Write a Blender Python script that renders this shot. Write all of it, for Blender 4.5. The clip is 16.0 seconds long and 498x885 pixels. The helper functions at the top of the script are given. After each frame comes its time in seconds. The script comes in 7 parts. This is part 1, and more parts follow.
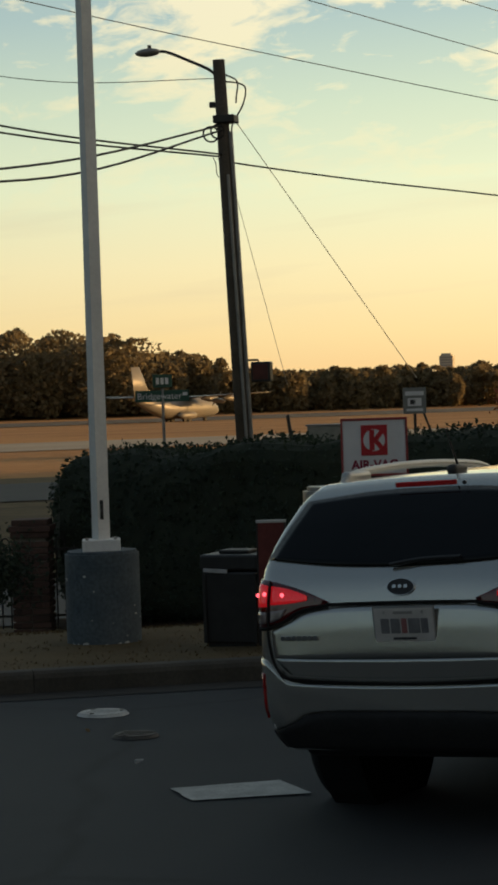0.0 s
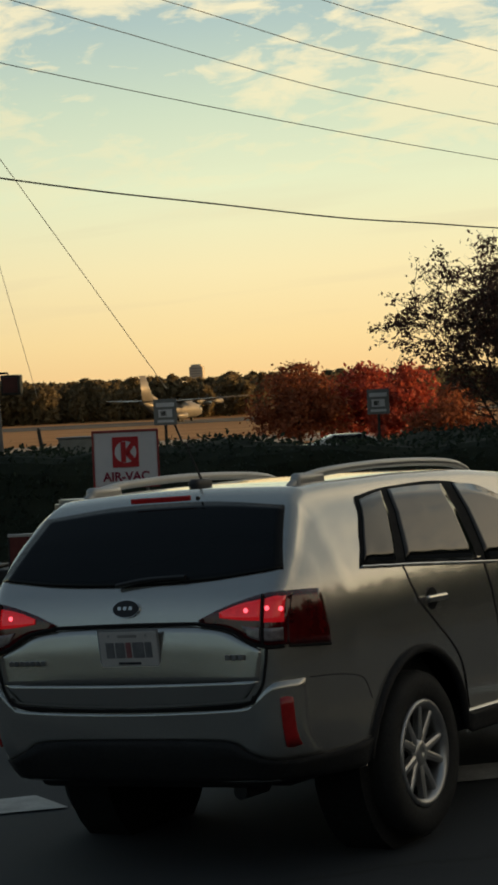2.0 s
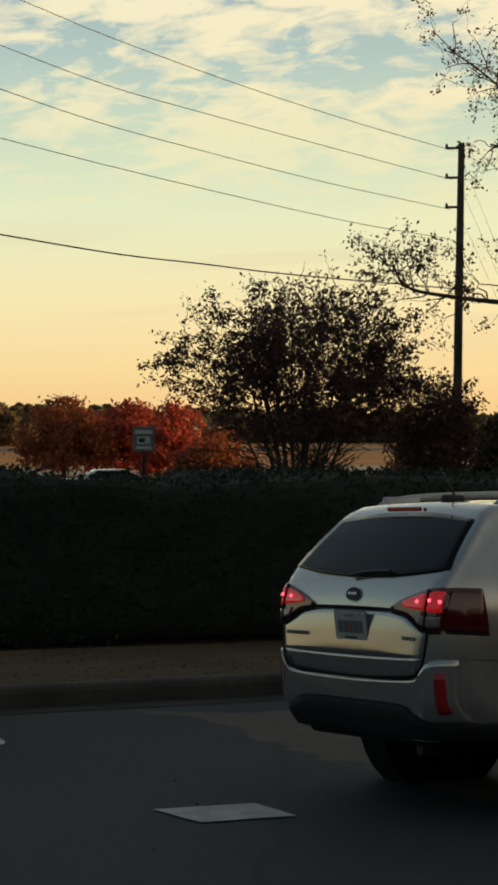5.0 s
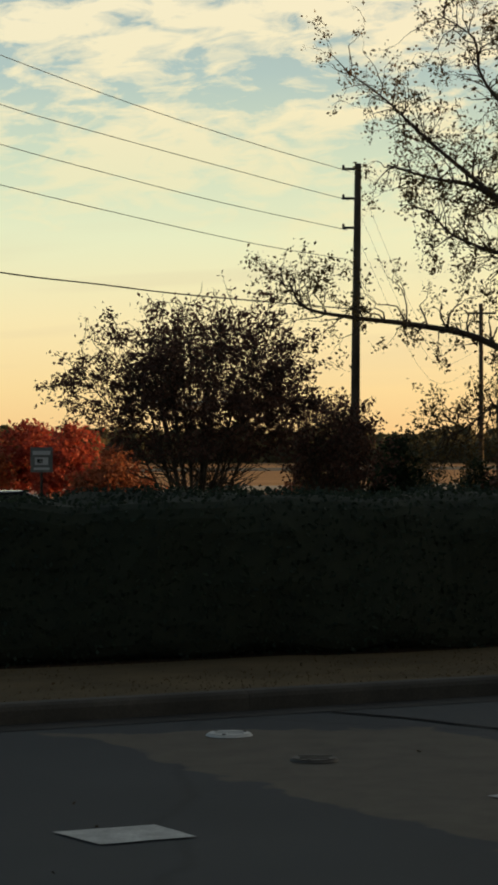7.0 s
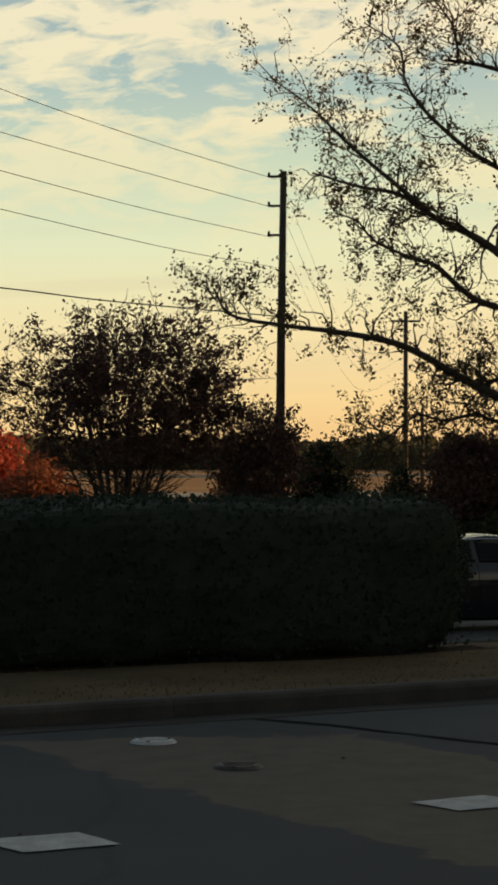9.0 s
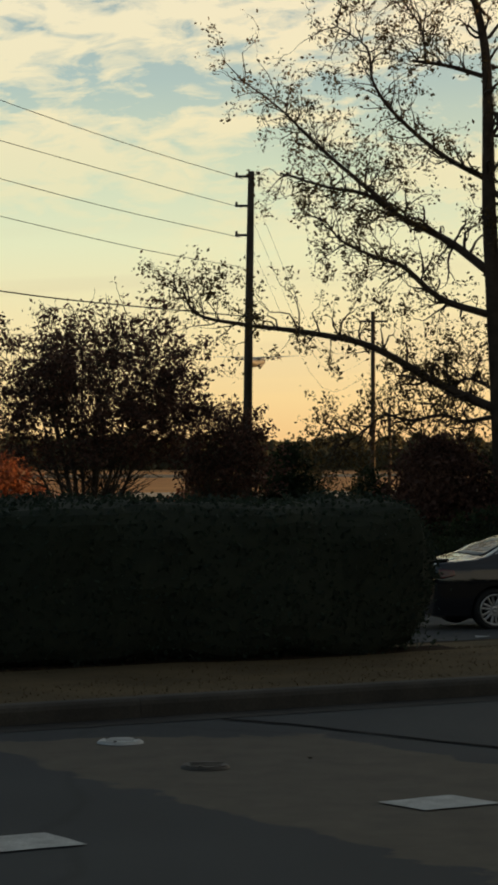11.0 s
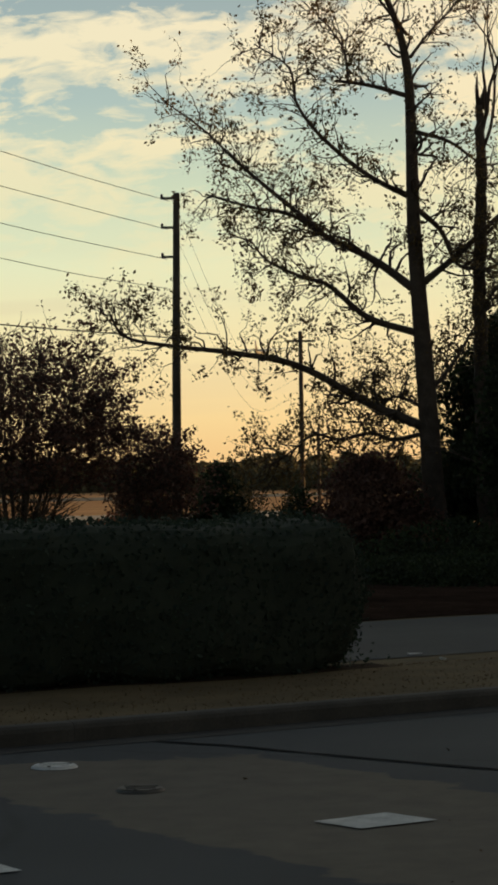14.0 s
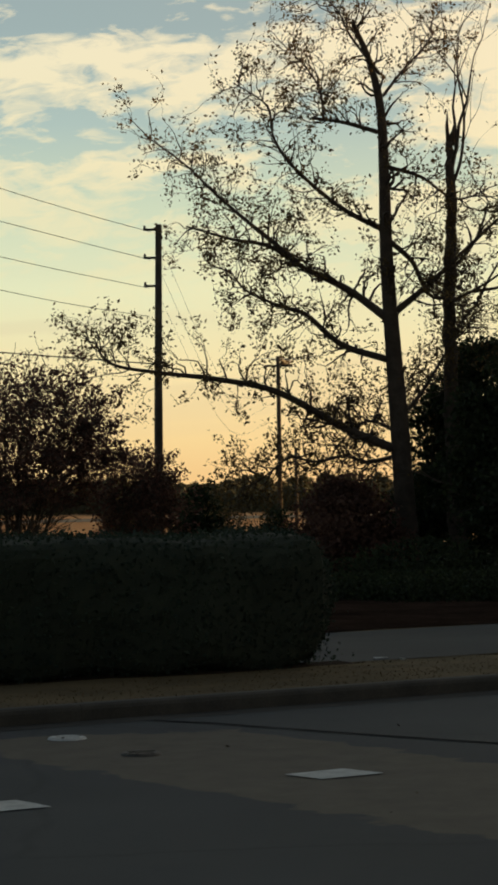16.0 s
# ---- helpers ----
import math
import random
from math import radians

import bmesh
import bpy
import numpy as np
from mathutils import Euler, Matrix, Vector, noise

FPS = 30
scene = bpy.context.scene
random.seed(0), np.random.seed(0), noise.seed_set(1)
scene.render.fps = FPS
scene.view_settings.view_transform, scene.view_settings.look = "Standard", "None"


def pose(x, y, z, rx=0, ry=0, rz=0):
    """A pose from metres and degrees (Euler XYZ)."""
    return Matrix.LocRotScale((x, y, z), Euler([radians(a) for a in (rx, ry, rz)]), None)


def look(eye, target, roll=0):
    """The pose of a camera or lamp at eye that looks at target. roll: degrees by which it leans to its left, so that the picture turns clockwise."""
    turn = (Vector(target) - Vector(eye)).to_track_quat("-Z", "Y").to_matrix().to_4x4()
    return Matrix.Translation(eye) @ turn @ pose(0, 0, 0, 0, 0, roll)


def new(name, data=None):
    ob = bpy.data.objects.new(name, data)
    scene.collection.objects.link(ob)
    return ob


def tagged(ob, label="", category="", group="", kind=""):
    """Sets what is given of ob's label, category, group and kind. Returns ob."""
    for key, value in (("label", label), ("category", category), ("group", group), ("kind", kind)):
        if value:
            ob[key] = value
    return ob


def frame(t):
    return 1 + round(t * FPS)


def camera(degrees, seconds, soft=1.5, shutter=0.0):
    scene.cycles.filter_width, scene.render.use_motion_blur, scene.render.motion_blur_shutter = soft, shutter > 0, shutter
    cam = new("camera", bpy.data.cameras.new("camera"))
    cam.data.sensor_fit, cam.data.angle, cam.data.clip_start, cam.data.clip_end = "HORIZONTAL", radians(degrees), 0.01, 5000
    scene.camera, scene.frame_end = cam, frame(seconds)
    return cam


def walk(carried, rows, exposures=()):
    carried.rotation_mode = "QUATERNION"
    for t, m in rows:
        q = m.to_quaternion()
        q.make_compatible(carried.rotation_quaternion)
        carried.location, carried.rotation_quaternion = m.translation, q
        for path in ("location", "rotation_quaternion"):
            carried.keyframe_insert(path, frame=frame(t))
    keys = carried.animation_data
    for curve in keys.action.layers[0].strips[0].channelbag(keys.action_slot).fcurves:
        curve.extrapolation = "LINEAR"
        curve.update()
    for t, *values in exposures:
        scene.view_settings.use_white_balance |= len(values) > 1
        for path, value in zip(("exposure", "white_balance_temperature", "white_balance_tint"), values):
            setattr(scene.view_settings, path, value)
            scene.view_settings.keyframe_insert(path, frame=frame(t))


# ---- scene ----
# The camera: a hand-held phone at the open window of a tall car, zoomed in and panning right.
LENS, EYE = 12.9, 1.98
cam = camera(LENS, 16.0, 3.3)


def aim(yaw, pitch, roll, back=0.0, rise=0.0):
    a, p = radians(yaw), radians(pitch)
    eye = Vector((-back * math.sin(a), -back * math.cos(a), EYE + rise))
    way = Vector((math.sin(a) * math.cos(p), math.cos(a) * math.cos(p), math.sin(p)))
    return look(eye, eye + way, roll)


walk(cam, [(t, aim(*v)) for t, *v in [
    (0, -15.25, -1.25, -1.85),
    (0.5, -14.58, -1.17, -2.25),
    (1, -12.72, -1.62, -2.34),
    (1.5, -11.17, -1.66, -2.24),
    (2, -8.78, -1.19, -2.59),
    (2.5, -7.39, -1.15, -2.51),
    (3, -6.71, -1.64, -2.27),
    (3.5, -5.96, -1.46, -1.74),
    (4, -5.06, -0.62, -1.07),
    (4.5, -3.82, -0.44, -0.44),
    (4.7, -3.28, -0.42, -0.17),
    (7, 0, 0.16, -0.12),
    (7.5, 1.39, 0.28, -0.1),
    (8, 2.05, 0.4, -0.1),
    (10.3, 1.8, 0.25, 0.17),
    (10.5, 1.99, 0.27, 0.08),
    (11, 2.8, 0.34, 0.07),
    (11.5, 3.24, 0.49, 0.17),
    (12, 3.33, 0.71, 0.1),
    (12.5, 3.56, 0.82, -0.05),
    (13, 3.92, 0.69, -0.2),
    (13.5, 4.33, 0.69, -0.51),
    (14, 4.64, 0.87, -0.92),
    (14.5, 4.79, 0.87, -0.96),
    (15, 4.88, 1.03, -0.92),
    (15.3, 4.95, 1.16, -0.92),
    (15.5, 5.02, 1.28, -0.92, 0.46),
    (16, 5.21, 1.43, -0.88, 2.9, -0.03),
]], [(0.0, 0.19), (1.2, 0.17), (2.2, 0.08), (3.0, 0.03), (4.5, 0.06), (7.0, 0.06), (8.0, 0.0), (16.0, 0.0)])

# ---- light: low evening sun behind trees, bright western sky with thin cloud ----
SUN_AZ, SUN_EL = 70.0, 4.6
sun_way = Vector((math.sin(radians(SUN_AZ)) * math.cos(radians(SUN_EL)), math.cos(radians(SUN_AZ)) * math.cos(radians(SUN_EL)), math.sin(radians(SUN_EL))))
sun = new("sun", bpy.data.lights.new("sun", "SUN"))
sun.data.energy, sun.data.angle, sun.data.color = 4.6, radians(0.6), (1.0, 0.56, 0.20)
sun.matrix_world = look(sun_way * 100, (0, 0, 0))
scene.view_settings.exposure = 0.0


def node(nt, kind, **sets):
    n = nt.nodes.new(kind)
    for k, v in sets.items():
        n.inputs[k].default_value = v
    return n


def ramp(nt, stops, source=None, interpolation="LINEAR"):
    n = nt.nodes.new("ShaderNodeValToRGB")
    n.color_ramp.interpolation = interpolation
    while len(n.color_ramp.elements) < len(stops):
        n.color_ramp.elements.new(0.5)
    for e, (p, c) in zip(n.color_ramp.elements, stops):
        e.position, e.color = p, (*c, 1) if len(c) == 3 else c
    if source:
        nt.links.new(source, n.inputs[0])
    return n


def maths(nt, op, a, b=None, clamp=False):
    n = nt.nodes.new("ShaderNodeMath")
    n.operation, n.use_clamp = op, clamp
    for i, v in enumerate((a, b)):
        if v is None:
            continue
        if isinstance(v, (int, float)):
            n.inputs[i].default_value = v
        else:
            nt.links.new(v, n.inputs[i])
    return n.outputs[0]


def mixed(nt, fac, a, b, blend="MIX"):
    n = nt.nodes.new("ShaderNodeMix")
    n.data_type, n.blend_type = "RGBA", blend
    for i, v in ((0, fac), (6, a), (7, b)):
        if isinstance(v, (int, float)):
            n.inputs[i].default_value = v
        elif isinstance(v, tuple):
            n.inputs[i].default_value = (*v, 1) if len(v) == 3 else v
        else:
            nt.links.new(v, n.inputs[i])
    return n.outputs[2]


def build_world():
    world = bpy.data.worlds.new("evening_sky")
    scene.world = world
    world.use_nodes = True
    nt = world.node_tree
    nt.nodes.clear()
    out = nt.nodes.new("ShaderNodeOutputWorld")
    bg = nt.nodes.new("ShaderNodeBackground")
    nt.links.new(bg.outputs[0], out.inputs[0])
    sky = nt.nodes.new("ShaderNodeTexSky")
    sky.sky_type, sky.sun_disc = "NISHITA", False
    sky.sun_elevation, sky.sun_rotation = radians(SUN_EL), radians(SUN_AZ)
    sky.dust_density, sky.altitude = 2.0, 60
    tc = nt.nodes.new("ShaderNodeTexCoord")
    sep = nt.nodes.new("ShaderNodeSeparateXYZ")
    nt.links.new(tc.outputs["Generated"], sep.inputs[0])
    z = sep.outputs[2]
    # glow by elevation: amber at the horizon, pale green-yellow, then slate blue
    grad = ramp(nt, [(0.0, (0.93, 0.57, 0.24)), (0.10, (0.97, 0.71, 0.33)), (0.22, (0.95, 0.80, 0.44)), (0.36, (0.82, 0.84, 0.54)),
                     (0.50, (0.64, 0.73, 0.53)), (0.64, (0.45, 0.57, 0.52)), (0.80, (0.36, 0.455, 0.45)), (1.0, (0.33, 0.41, 0.42))],
                maths(nt, "MULTIPLY", z, 3.8, True))
    # long thin cloud sheets, drawn out sideways and rising a little to the right
    across = maths(nt, "DIVIDE", sep.outputs[0], maths(nt, "MAXIMUM", maths(nt, "ABSOLUTE", sep.outputs[1]), 0.25))
    tilt = maths(nt, "SUBTRACT", z, maths(nt, "MULTIPLY", across, 0.07))
    def streaks(wide, high, shift, rough, warp):
        com = nt.nodes.new("ShaderNodeCombineXYZ")
        nt.links.new(maths(nt, "MULTIPLY", across, wide), com.inputs[0])
        nt.links.new(maths(nt, "MULTIPLY", tilt, high), com.inputs[1])
        com.inputs[2].default_value = shift
        n = node(nt, "ShaderNodeTexNoise", Scale=1.0, Detail=8.0, Roughness=rough, Distortion=warp)
        nt.links.new(com.outputs[0], n.inputs["Vector"])
        return n.outputs[0]
    both = maths(nt, "ADD", maths(nt, "MULTIPLY", streaks(9.0, 34.0, 4.3, 0.55, 0.35), 0.57), maths(nt, "MULTIPLY", streaks(38.0, 105.0, 1.7, 0.6, 0.5), 0.43))
    # more cloud to the right and higher up, only wisps near the horizon
    both = maths(nt, "ADD", both, maths(nt, "MULTIPLY", across, 0.13))
    both = maths(nt, "ADD", both, maths(nt, "MULTIPLY", maths(nt, "MINIMUM", z, 0.25), 0.12))
    lift = ramp(nt, [(0.0, (0, 0, 0)), (0.28, (0.06, 0.06, 0.06)), (0.42, (0.50, 0.50, 0.50)), (0.58, (0.95, 0.95, 0.95)), (1.0, (1, 1, 1))], maths(nt, "MULTIPLY", z, 3.8, True))
    cover = ramp(nt, [(0.0, (0, 0, 0)), (0.497, (0, 0, 0)), (0.532, (0.50, 0.50, 0.50)), (0.588, (1, 1, 1))], both)
    thin = ramp(nt, [(0.0, (1, 1, 1)), (0.26, (1, 1, 1)), (0.45, (0.35, 0.35, 0.35)), (1.0, (0.2, 0.2, 0.2))], maths(nt, "MAXIMUM", z, 0.0))
    fac = maths(nt, "MULTIPLY", maths(nt, "MULTIPLY", cover.outputs[0], thin.outputs[0]), lift.outputs[0], True)
    # low dusky bars of haze
    bars = ramp(nt, [(0.52, (0, 0, 0)), (0.64, (1, 1, 1))], streaks(5.0, 70.0, 9.1, 0.45, 0.2))
    low = ramp(nt, [(0.08, (0, 0, 0)), (0.20, (1, 1, 1)), (0.30, (0.8, 0.8, 0.8)), (0.42, (0, 0, 0))], maths(nt, "MULTIPLY", z, 3.8, True))
    haze = maths(nt, "MULTIPLY", maths(nt, "MULTIPLY", bars.outputs[0], low.outputs[0]), 0.20)
    cloudcol = ramp(nt, [(0.0, (0.95, 0.64, 0.30)), (0.35, (0.96, 0.83, 0.47)), (0.75, (1.0, 0.88, 0.58)), (1.0, (0.96, 0.84, 0.60))], maths(nt, "MULTIPLY", z, 3.8, True))
    seen = mixed(nt, maths(nt, "MULTIPLY", fac, 0.92), grad.outputs[0], cloudcol.outputs[0])
    seen = mixed(nt, haze, seen, (0.62, 0.50, 0.34))
    nish = mixed(nt, 1.0, sky.outputs[0], (0.10, 0.10, 0.10), "MULTIPLY")
    col = mixed(nt, 0.95, nish, seen)
    # the sky away from the sunset is dimmer, and so is the zenith
    west = maths(nt, "ADD", maths(nt, "MULTIPLY", sep.outputs[1], 0.93), maths(nt, "MULTIPLY", sep.outputs[0], 0.36))
    dim = ramp(nt, [(0.0, (0.42, 0.45, 0.51)), (0.45, (0.53, 0.55, 0.60)), (0.8, (0.80, 0.80, 0.81)), (0.93, (1, 1, 1)), (1.0, (1, 1, 1))],
               maths(nt, "ADD", maths(nt, "MULTIPLY", west, 0.5), 0.5))
    zen = ramp(nt, [(0.0, (1, 1, 1)), (0.28, (1, 1, 1)), (0.6, (0.50, 0.53, 0.59)), (1.0, (0.36, 0.40, 0.47))], maths(nt, "MAXIMUM", z, 0.0))
    col = mixed(nt, 1.0, col, dim.outputs[0], "MULTIPLY")
    col = mixed(nt, 1.0, col, zen.outputs[0], "MULTIPLY")
    # warmer towards the sun
    warm = ramp(nt, [(0.0, (0.965, 1.0, 1.04)), (0.5, (1.0, 1.0, 1.0)), (0.75, (1.05, 1.0, 0.97)), (1.0, (1.06, 1.0, 0.96))], maths(nt, "ADD", maths(nt, "MULTIPLY", sep.outputs[0], 1.5), 0.5, True))
    col = mixed(nt, 1.0, col, warm.outputs[0], "MULTIPLY")
    nt.links.new(col, bg.inputs[0])
    bg.inputs[1].default_value = 1.0


build_world()


# ---- materials ----
def surface(name, a, b, scale=4.0, rough=0.7, metal=0.0, bump=0.0, bump_scale=40.0, fine=0.0, fine_scale=60.0, island=0.0, coat=0.0, glow=None, power=0.0, per_object=0.0):
    """Two colours mixed by broad noise, a fine grain, a little relief; island varies loose pieces."""
    m = bpy.data.materials.new(name)
    m.use_nodes = True
    nt = m.node_tree
    bs = nt.nodes["Principled BSDF"]
    tc = nt.nodes.new("ShaderNodeTexCoord")
    n1 = node(nt, "ShaderNodeTexNoise", Scale=scale, Detail=5.0, Roughness=0.6)
    nt.links.new(tc.outputs["Object"], n1.inputs["Vector"])
    r = ramp(nt, [(0.33, a), (0.67, b)], n1.outputs[0])
    col = r.outputs[0]
    n2 = node(nt, "ShaderNodeTexNoise", Scale=fine_scale, Detail=3.0, Roughness=0.7)
    nt.links.new(tc.outputs["Object"], n2.inputs["Vector"])
    if fine:
        lo, hi = 1 - fine, 1 + fine
        g = ramp(nt, [(0.3, (lo, lo, lo)), (0.7, (hi, hi, hi))], n2.outputs[0])
        col = mixed(nt, 1.0, col, g.outputs[0], "MULTIPLY")
    if island or per_object:
        src = nt.nodes.new("ShaderNodeNewGeometry").outputs["Random Per Island"] if island else nt.nodes.new("ShaderNodeObjectInfo").outputs["Random"]
        k = island or per_object
        v = ramp(nt, [(0.0, (1 - k, 1 - k, 1 - k)), (1.0, (1 + k, 1 + k, 1 + k))], src)
        col = mixed(nt, 1.0, col, v.outputs[0], "MULTIPLY")
    nt.links.new(col, bs.inputs["Base Color"])
    bs.inputs["Roughness"].default_value = rough
    if not coat:
        rr = ramp(nt, [(0.3, (max(rough - 0.08, 0.02),) * 3), (0.7, (min(rough + 0.08, 1),) * 3)], n2.outputs[0])
        nt.links.new(rr.outputs[0], bs.inputs["Roughness"])
    bs.inputs["Metallic"].default_value = metal
    bs.inputs["Coat Weight"].default_value = coat
    bs.inputs["Coat Roughness"].default_value = 0.04
    if bump:
        n3 = node(nt, "ShaderNodeTexNoise", Scale=bump_scale, Detail=4.0, Roughness=0.65)
        nt.links.new(tc.outputs["Object"], n3.inputs["Vector"])
        bp = node(nt, "ShaderNodeBump", Strength=0.6, Distance=bump)
        nt.links.new(n3.outputs[0], bp.inputs["Height"])
        nt.links.new(bp.outputs[0], bs.inputs["Normal"])
    if glow:
        bs.inputs["Emission Color"].default_value = (*glow, 1)
        bs.inputs["Emission Strength"].default_value = power
    return m


def leafy(name, a, b, island=0.45, rough=0.6, through_light=0.42):
    m = surface(name, a, b, scale=0.9, rough=rough, island=island)
    nt = m.node_tree
    bs = nt.nodes["Principled BSDF"]
    bs.inputs["Specular IOR Level"].default_value = 0.25
    tr = nt.nodes.new("ShaderNodeBsdfTranslucent")
    nt.links.new(bs.inputs["Base Color"].links[0].from_socket, tr.inputs["Color"])
    mix = nt.nodes.new("ShaderNodeMixShader")
    mix.inputs[0].default_value = through_light
    nt.links.new(bs.outputs[0], mix.inputs[1])
    nt.links.new(tr.outputs[0], mix.inputs[2])
    nt.links.new(mix.outputs[0], nt.nodes["Material Output"].inputs["Surface"])
    return m


def asphalt_material():
    m = surface("asphalt", (0.028, 0.033, 0.039), (0.043, 0.049, 0.056), scale=0.35, rough=0.82, bump=0.006, bump_scale=90, fine=0.25, fine_scale=140)
    nt = m.node_tree
    bs = nt.nodes["Principled BSDF"]
    col = bs.inputs["Base Color"].links[0].from_socket
    tc = nt.nodes.new("ShaderNodeTexCoord")
    # dark sealed cracks
    wob = node(nt, "ShaderNodeTexNoise", Scale=0.8, Detail=4.0)
    nt.links.new(tc.outputs["Object"], wob.inputs["Vector"])
    vec = mixed(nt, 0.35, tc.outputs["Object"], wob.outputs[1])
    vo = node(nt, "ShaderNodeTexVoronoi", Scale=0.28)
    vo.feature = "DISTANCE_TO_EDGE"
    nt.links.new(vec, vo.inputs["Vector"])
    cr = ramp(nt, [(0.0, (0.72, 0.72, 0.72)), (0.005, (0.8, 0.8, 0.8)), (0.010, (1, 1, 1))], vo.outputs[0])
    col = mixed(nt, 1.0, col, cr.outputs[0], "MULTIPLY")
    # the older, paler and browner apron to the right of a ragged saw cut
    sp = nt.nodes.new("ShaderNodeSeparateXYZ")
    nt.links.new(tc.outputs["Object"], sp.inputs[0])
    rag = node(nt, "ShaderNodeTexNoise", Scale=1.6, Detail=6.0, Roughness=0.62)
    nt.links.new(tc.outputs["Object"], rag.inputs["Vector"])
    wob2 = maths(nt, "MULTIPLY", maths(nt, "SUBTRACT", rag.outputs[0], 0.5), 0.9)
    side = maths(nt, "ADD", maths(nt, "MULTIPLY", maths(nt, "ADD", sp.outputs[0], 1.26), 0.866), maths(nt, "MULTIPLY", maths(nt, "SUBTRACT", sp.outputs[1], 15.3), 0.5))
    far = maths(nt, "SUBTRACT", maths(nt, "ADD", maths(nt, "MULTIPLY", sp.outputs[0], 0.16), 15.45), sp.outputs[1])
    # a newer strip cuts across the apron's far corner
    corner = maths(nt, "ADD", maths(nt, "MULTIPLY", maths(nt, "SUBTRACT", 0.73, sp.outputs[0]), 0.862), maths(nt, "MULTIPLY", maths(nt, "SUBTRACT", 16.6, sp.outputs[1]), 0.506))
    both = maths(nt, "ADD", maths(nt, "MINIMUM", maths(nt, "MINIMUM", side, far), corner), wob2)
    mask = ramp(nt, [(0.485, (0, 0, 0)), (0.515, (1, 1, 1))], maths(nt, "ADD", maths(nt, "MULTIPLY", both, 0.5), 0.5, True))
    old = node(nt, "ShaderNodeTexNoise", Scale=3.0, Detail=8.0, Roughness=0.7)
    nt.links.new(tc.outputs["Object"], old.inputs["Vector"])
    worn = ramp(nt, [(0.3, (0.084, 0.070, 0.052)), (0.7, (0.134, 0.112, 0.084))], old.outputs[0])
    col = mixed(nt, mask.outputs[0], col, worn.outputs[0])
    nt.links.new(col, bs.inputs["Base Color"])
    return m


ASPHALT = asphalt_material()
ROADGREY = surface("road_grey", (0.044, 0.046, 0.050), (0.068, 0.069, 0.072), scale=0.12, rough=0.85, fine=0.1, fine_scale=6)
PALE_ROAD = surface("pale_concrete_road", (0.30, 0.26, 0.20), (0.40, 0.35, 0.28), scale=0.06, rough=0.9, fine=0.08, fine_scale=2)
RUNWAY = surface("runway_asphalt", (0.05, 0.045, 0.04), (0.09, 0.08, 0.065), scale=0.03, rough=0.9)
KERB = surface("kerb_concrete", (0.048, 0.044, 0.037), (0.095, 0.085, 0.070), scale=1.4, rough=0.85, bump=0.004, bump_scale=50, fine=0.25, fine_scale=45)
DRYGRASS = surface("dry_lawn", (0.090, 0.067, 0.035), (0.150, 0.108, 0.056), scale=0.9, rough=0.95, bump=0.006, bump_scale=30, fine=0.18, fine_scale=55)
BLADE = surface("grass_blade", (0.095, 0.068, 0.034), (0.15, 0.106, 0.054), scale=2, rough=0.9, island=0.2)
FIELD = surface("airfield_grass", (0.36, 0.170, 0.060), (0.52, 0.27, 0.100), scale=0.035, rough=0.95, fine=0.22, fine_scale=0.8)
MULCH = surface("bark_mulch", (0.030, 0.020, 0.014), (0.060, 0.040, 0.028), scale=5, rough=0.95, bump=0.03, bump_scale=25, fine=0.4, fine_scale=40)
for rough_ground, level in ((DRYGRASS, 0.2), (BLADE, 0.1), (FIELD, 0.2), (MULCH, 0.05), (ROADGREY, 0.3)):
    rough_ground.node_tree.nodes["Principled BSDF"].inputs["Specular IOR Level"].default_value = level
HEDGE = leafy("hedge_leaf", (0.028, 0.044, 0.033), (0.050, 0.068, 0.045), island=0.22)
# darkened leaf green: shade within the hedge as a colour
HEDGESHADE = surface("hedge_inner_shade", (0.018, 0.026, 0.016), (0.030, 0.038, 0.022), scale=6, rough=0.95)
BARK = surface("dark_bark", (0.050, 0.036, 0.026), (0.095, 0.070, 0.052), scale=3, rough=0.9, bump=0.02, bump_scale=14, fine=0.3, fine_scale=25)
POLEWOOD = surface("weathered_pole_wood", (0.060, 0.050, 0.038), (0.115, 0.095, 0.075), scale=1.3, rough=0.9, bump=0.006, bump_scale=30, fine=0.3, fine_scale=20)
LEAF_BROWN = leafy("purple_brown_leaf", (0.095, 0.050, 0.042), (0.180, 0.095, 0.066))
LEAF_OAK = leafy("oak_leaf", (0.085, 0.066, 0.030), (0.180, 0.120, 0.050))
LEAF_RED = leafy("red_leaf", (0.34, 0.065, 0.050), (0.50, 0.125, 0.080), island=0.3)
LEAF_RUST = leafy("rust_leaf", (0.23, 0.080, 0.045), (0.36, 0.140, 0.070), island=0.3)
LEAF_DKGREEN = leafy("dark_green_leaf", (0.020, 0.032, 0.014), (0.048, 0.062, 0.026))
WOODS = leafy("far_woods", (0.165, 0.140, 0.085), (0.26, 0.205, 0.115), island=0.2)
# darker woods colour: the shade between the crowns, painted on a backing sheet
WOODS_SHADE = surface("woods_inner_shade", (0.11, 0.092, 0.055), (0.16, 0.125, 0.070), scale=0.05, rough=1)
# haze of distance is mixed into this leaf colour
WOODS_HAZE = leafy("haze_tinted_woods", (0.12, 0.125, 0.085), (0.19, 0.175, 0.11), island=0.15)
WHITEPAINT = surface("chalky_white_paint", (0.66, 0.67, 0.68), (0.78, 0.78, 0.77), scale=2.5, rough=0.55, bump=0.001, fine=0.06, fine_scale=30)
ROADWHITE = surface("worn_white_marking", (0.42, 0.42, 0.40), (0.62, 0.62, 0.59), scale=6, rough=0.8, bump=0.002, bump_scale=120, fine=0.2, fine_scale=70)
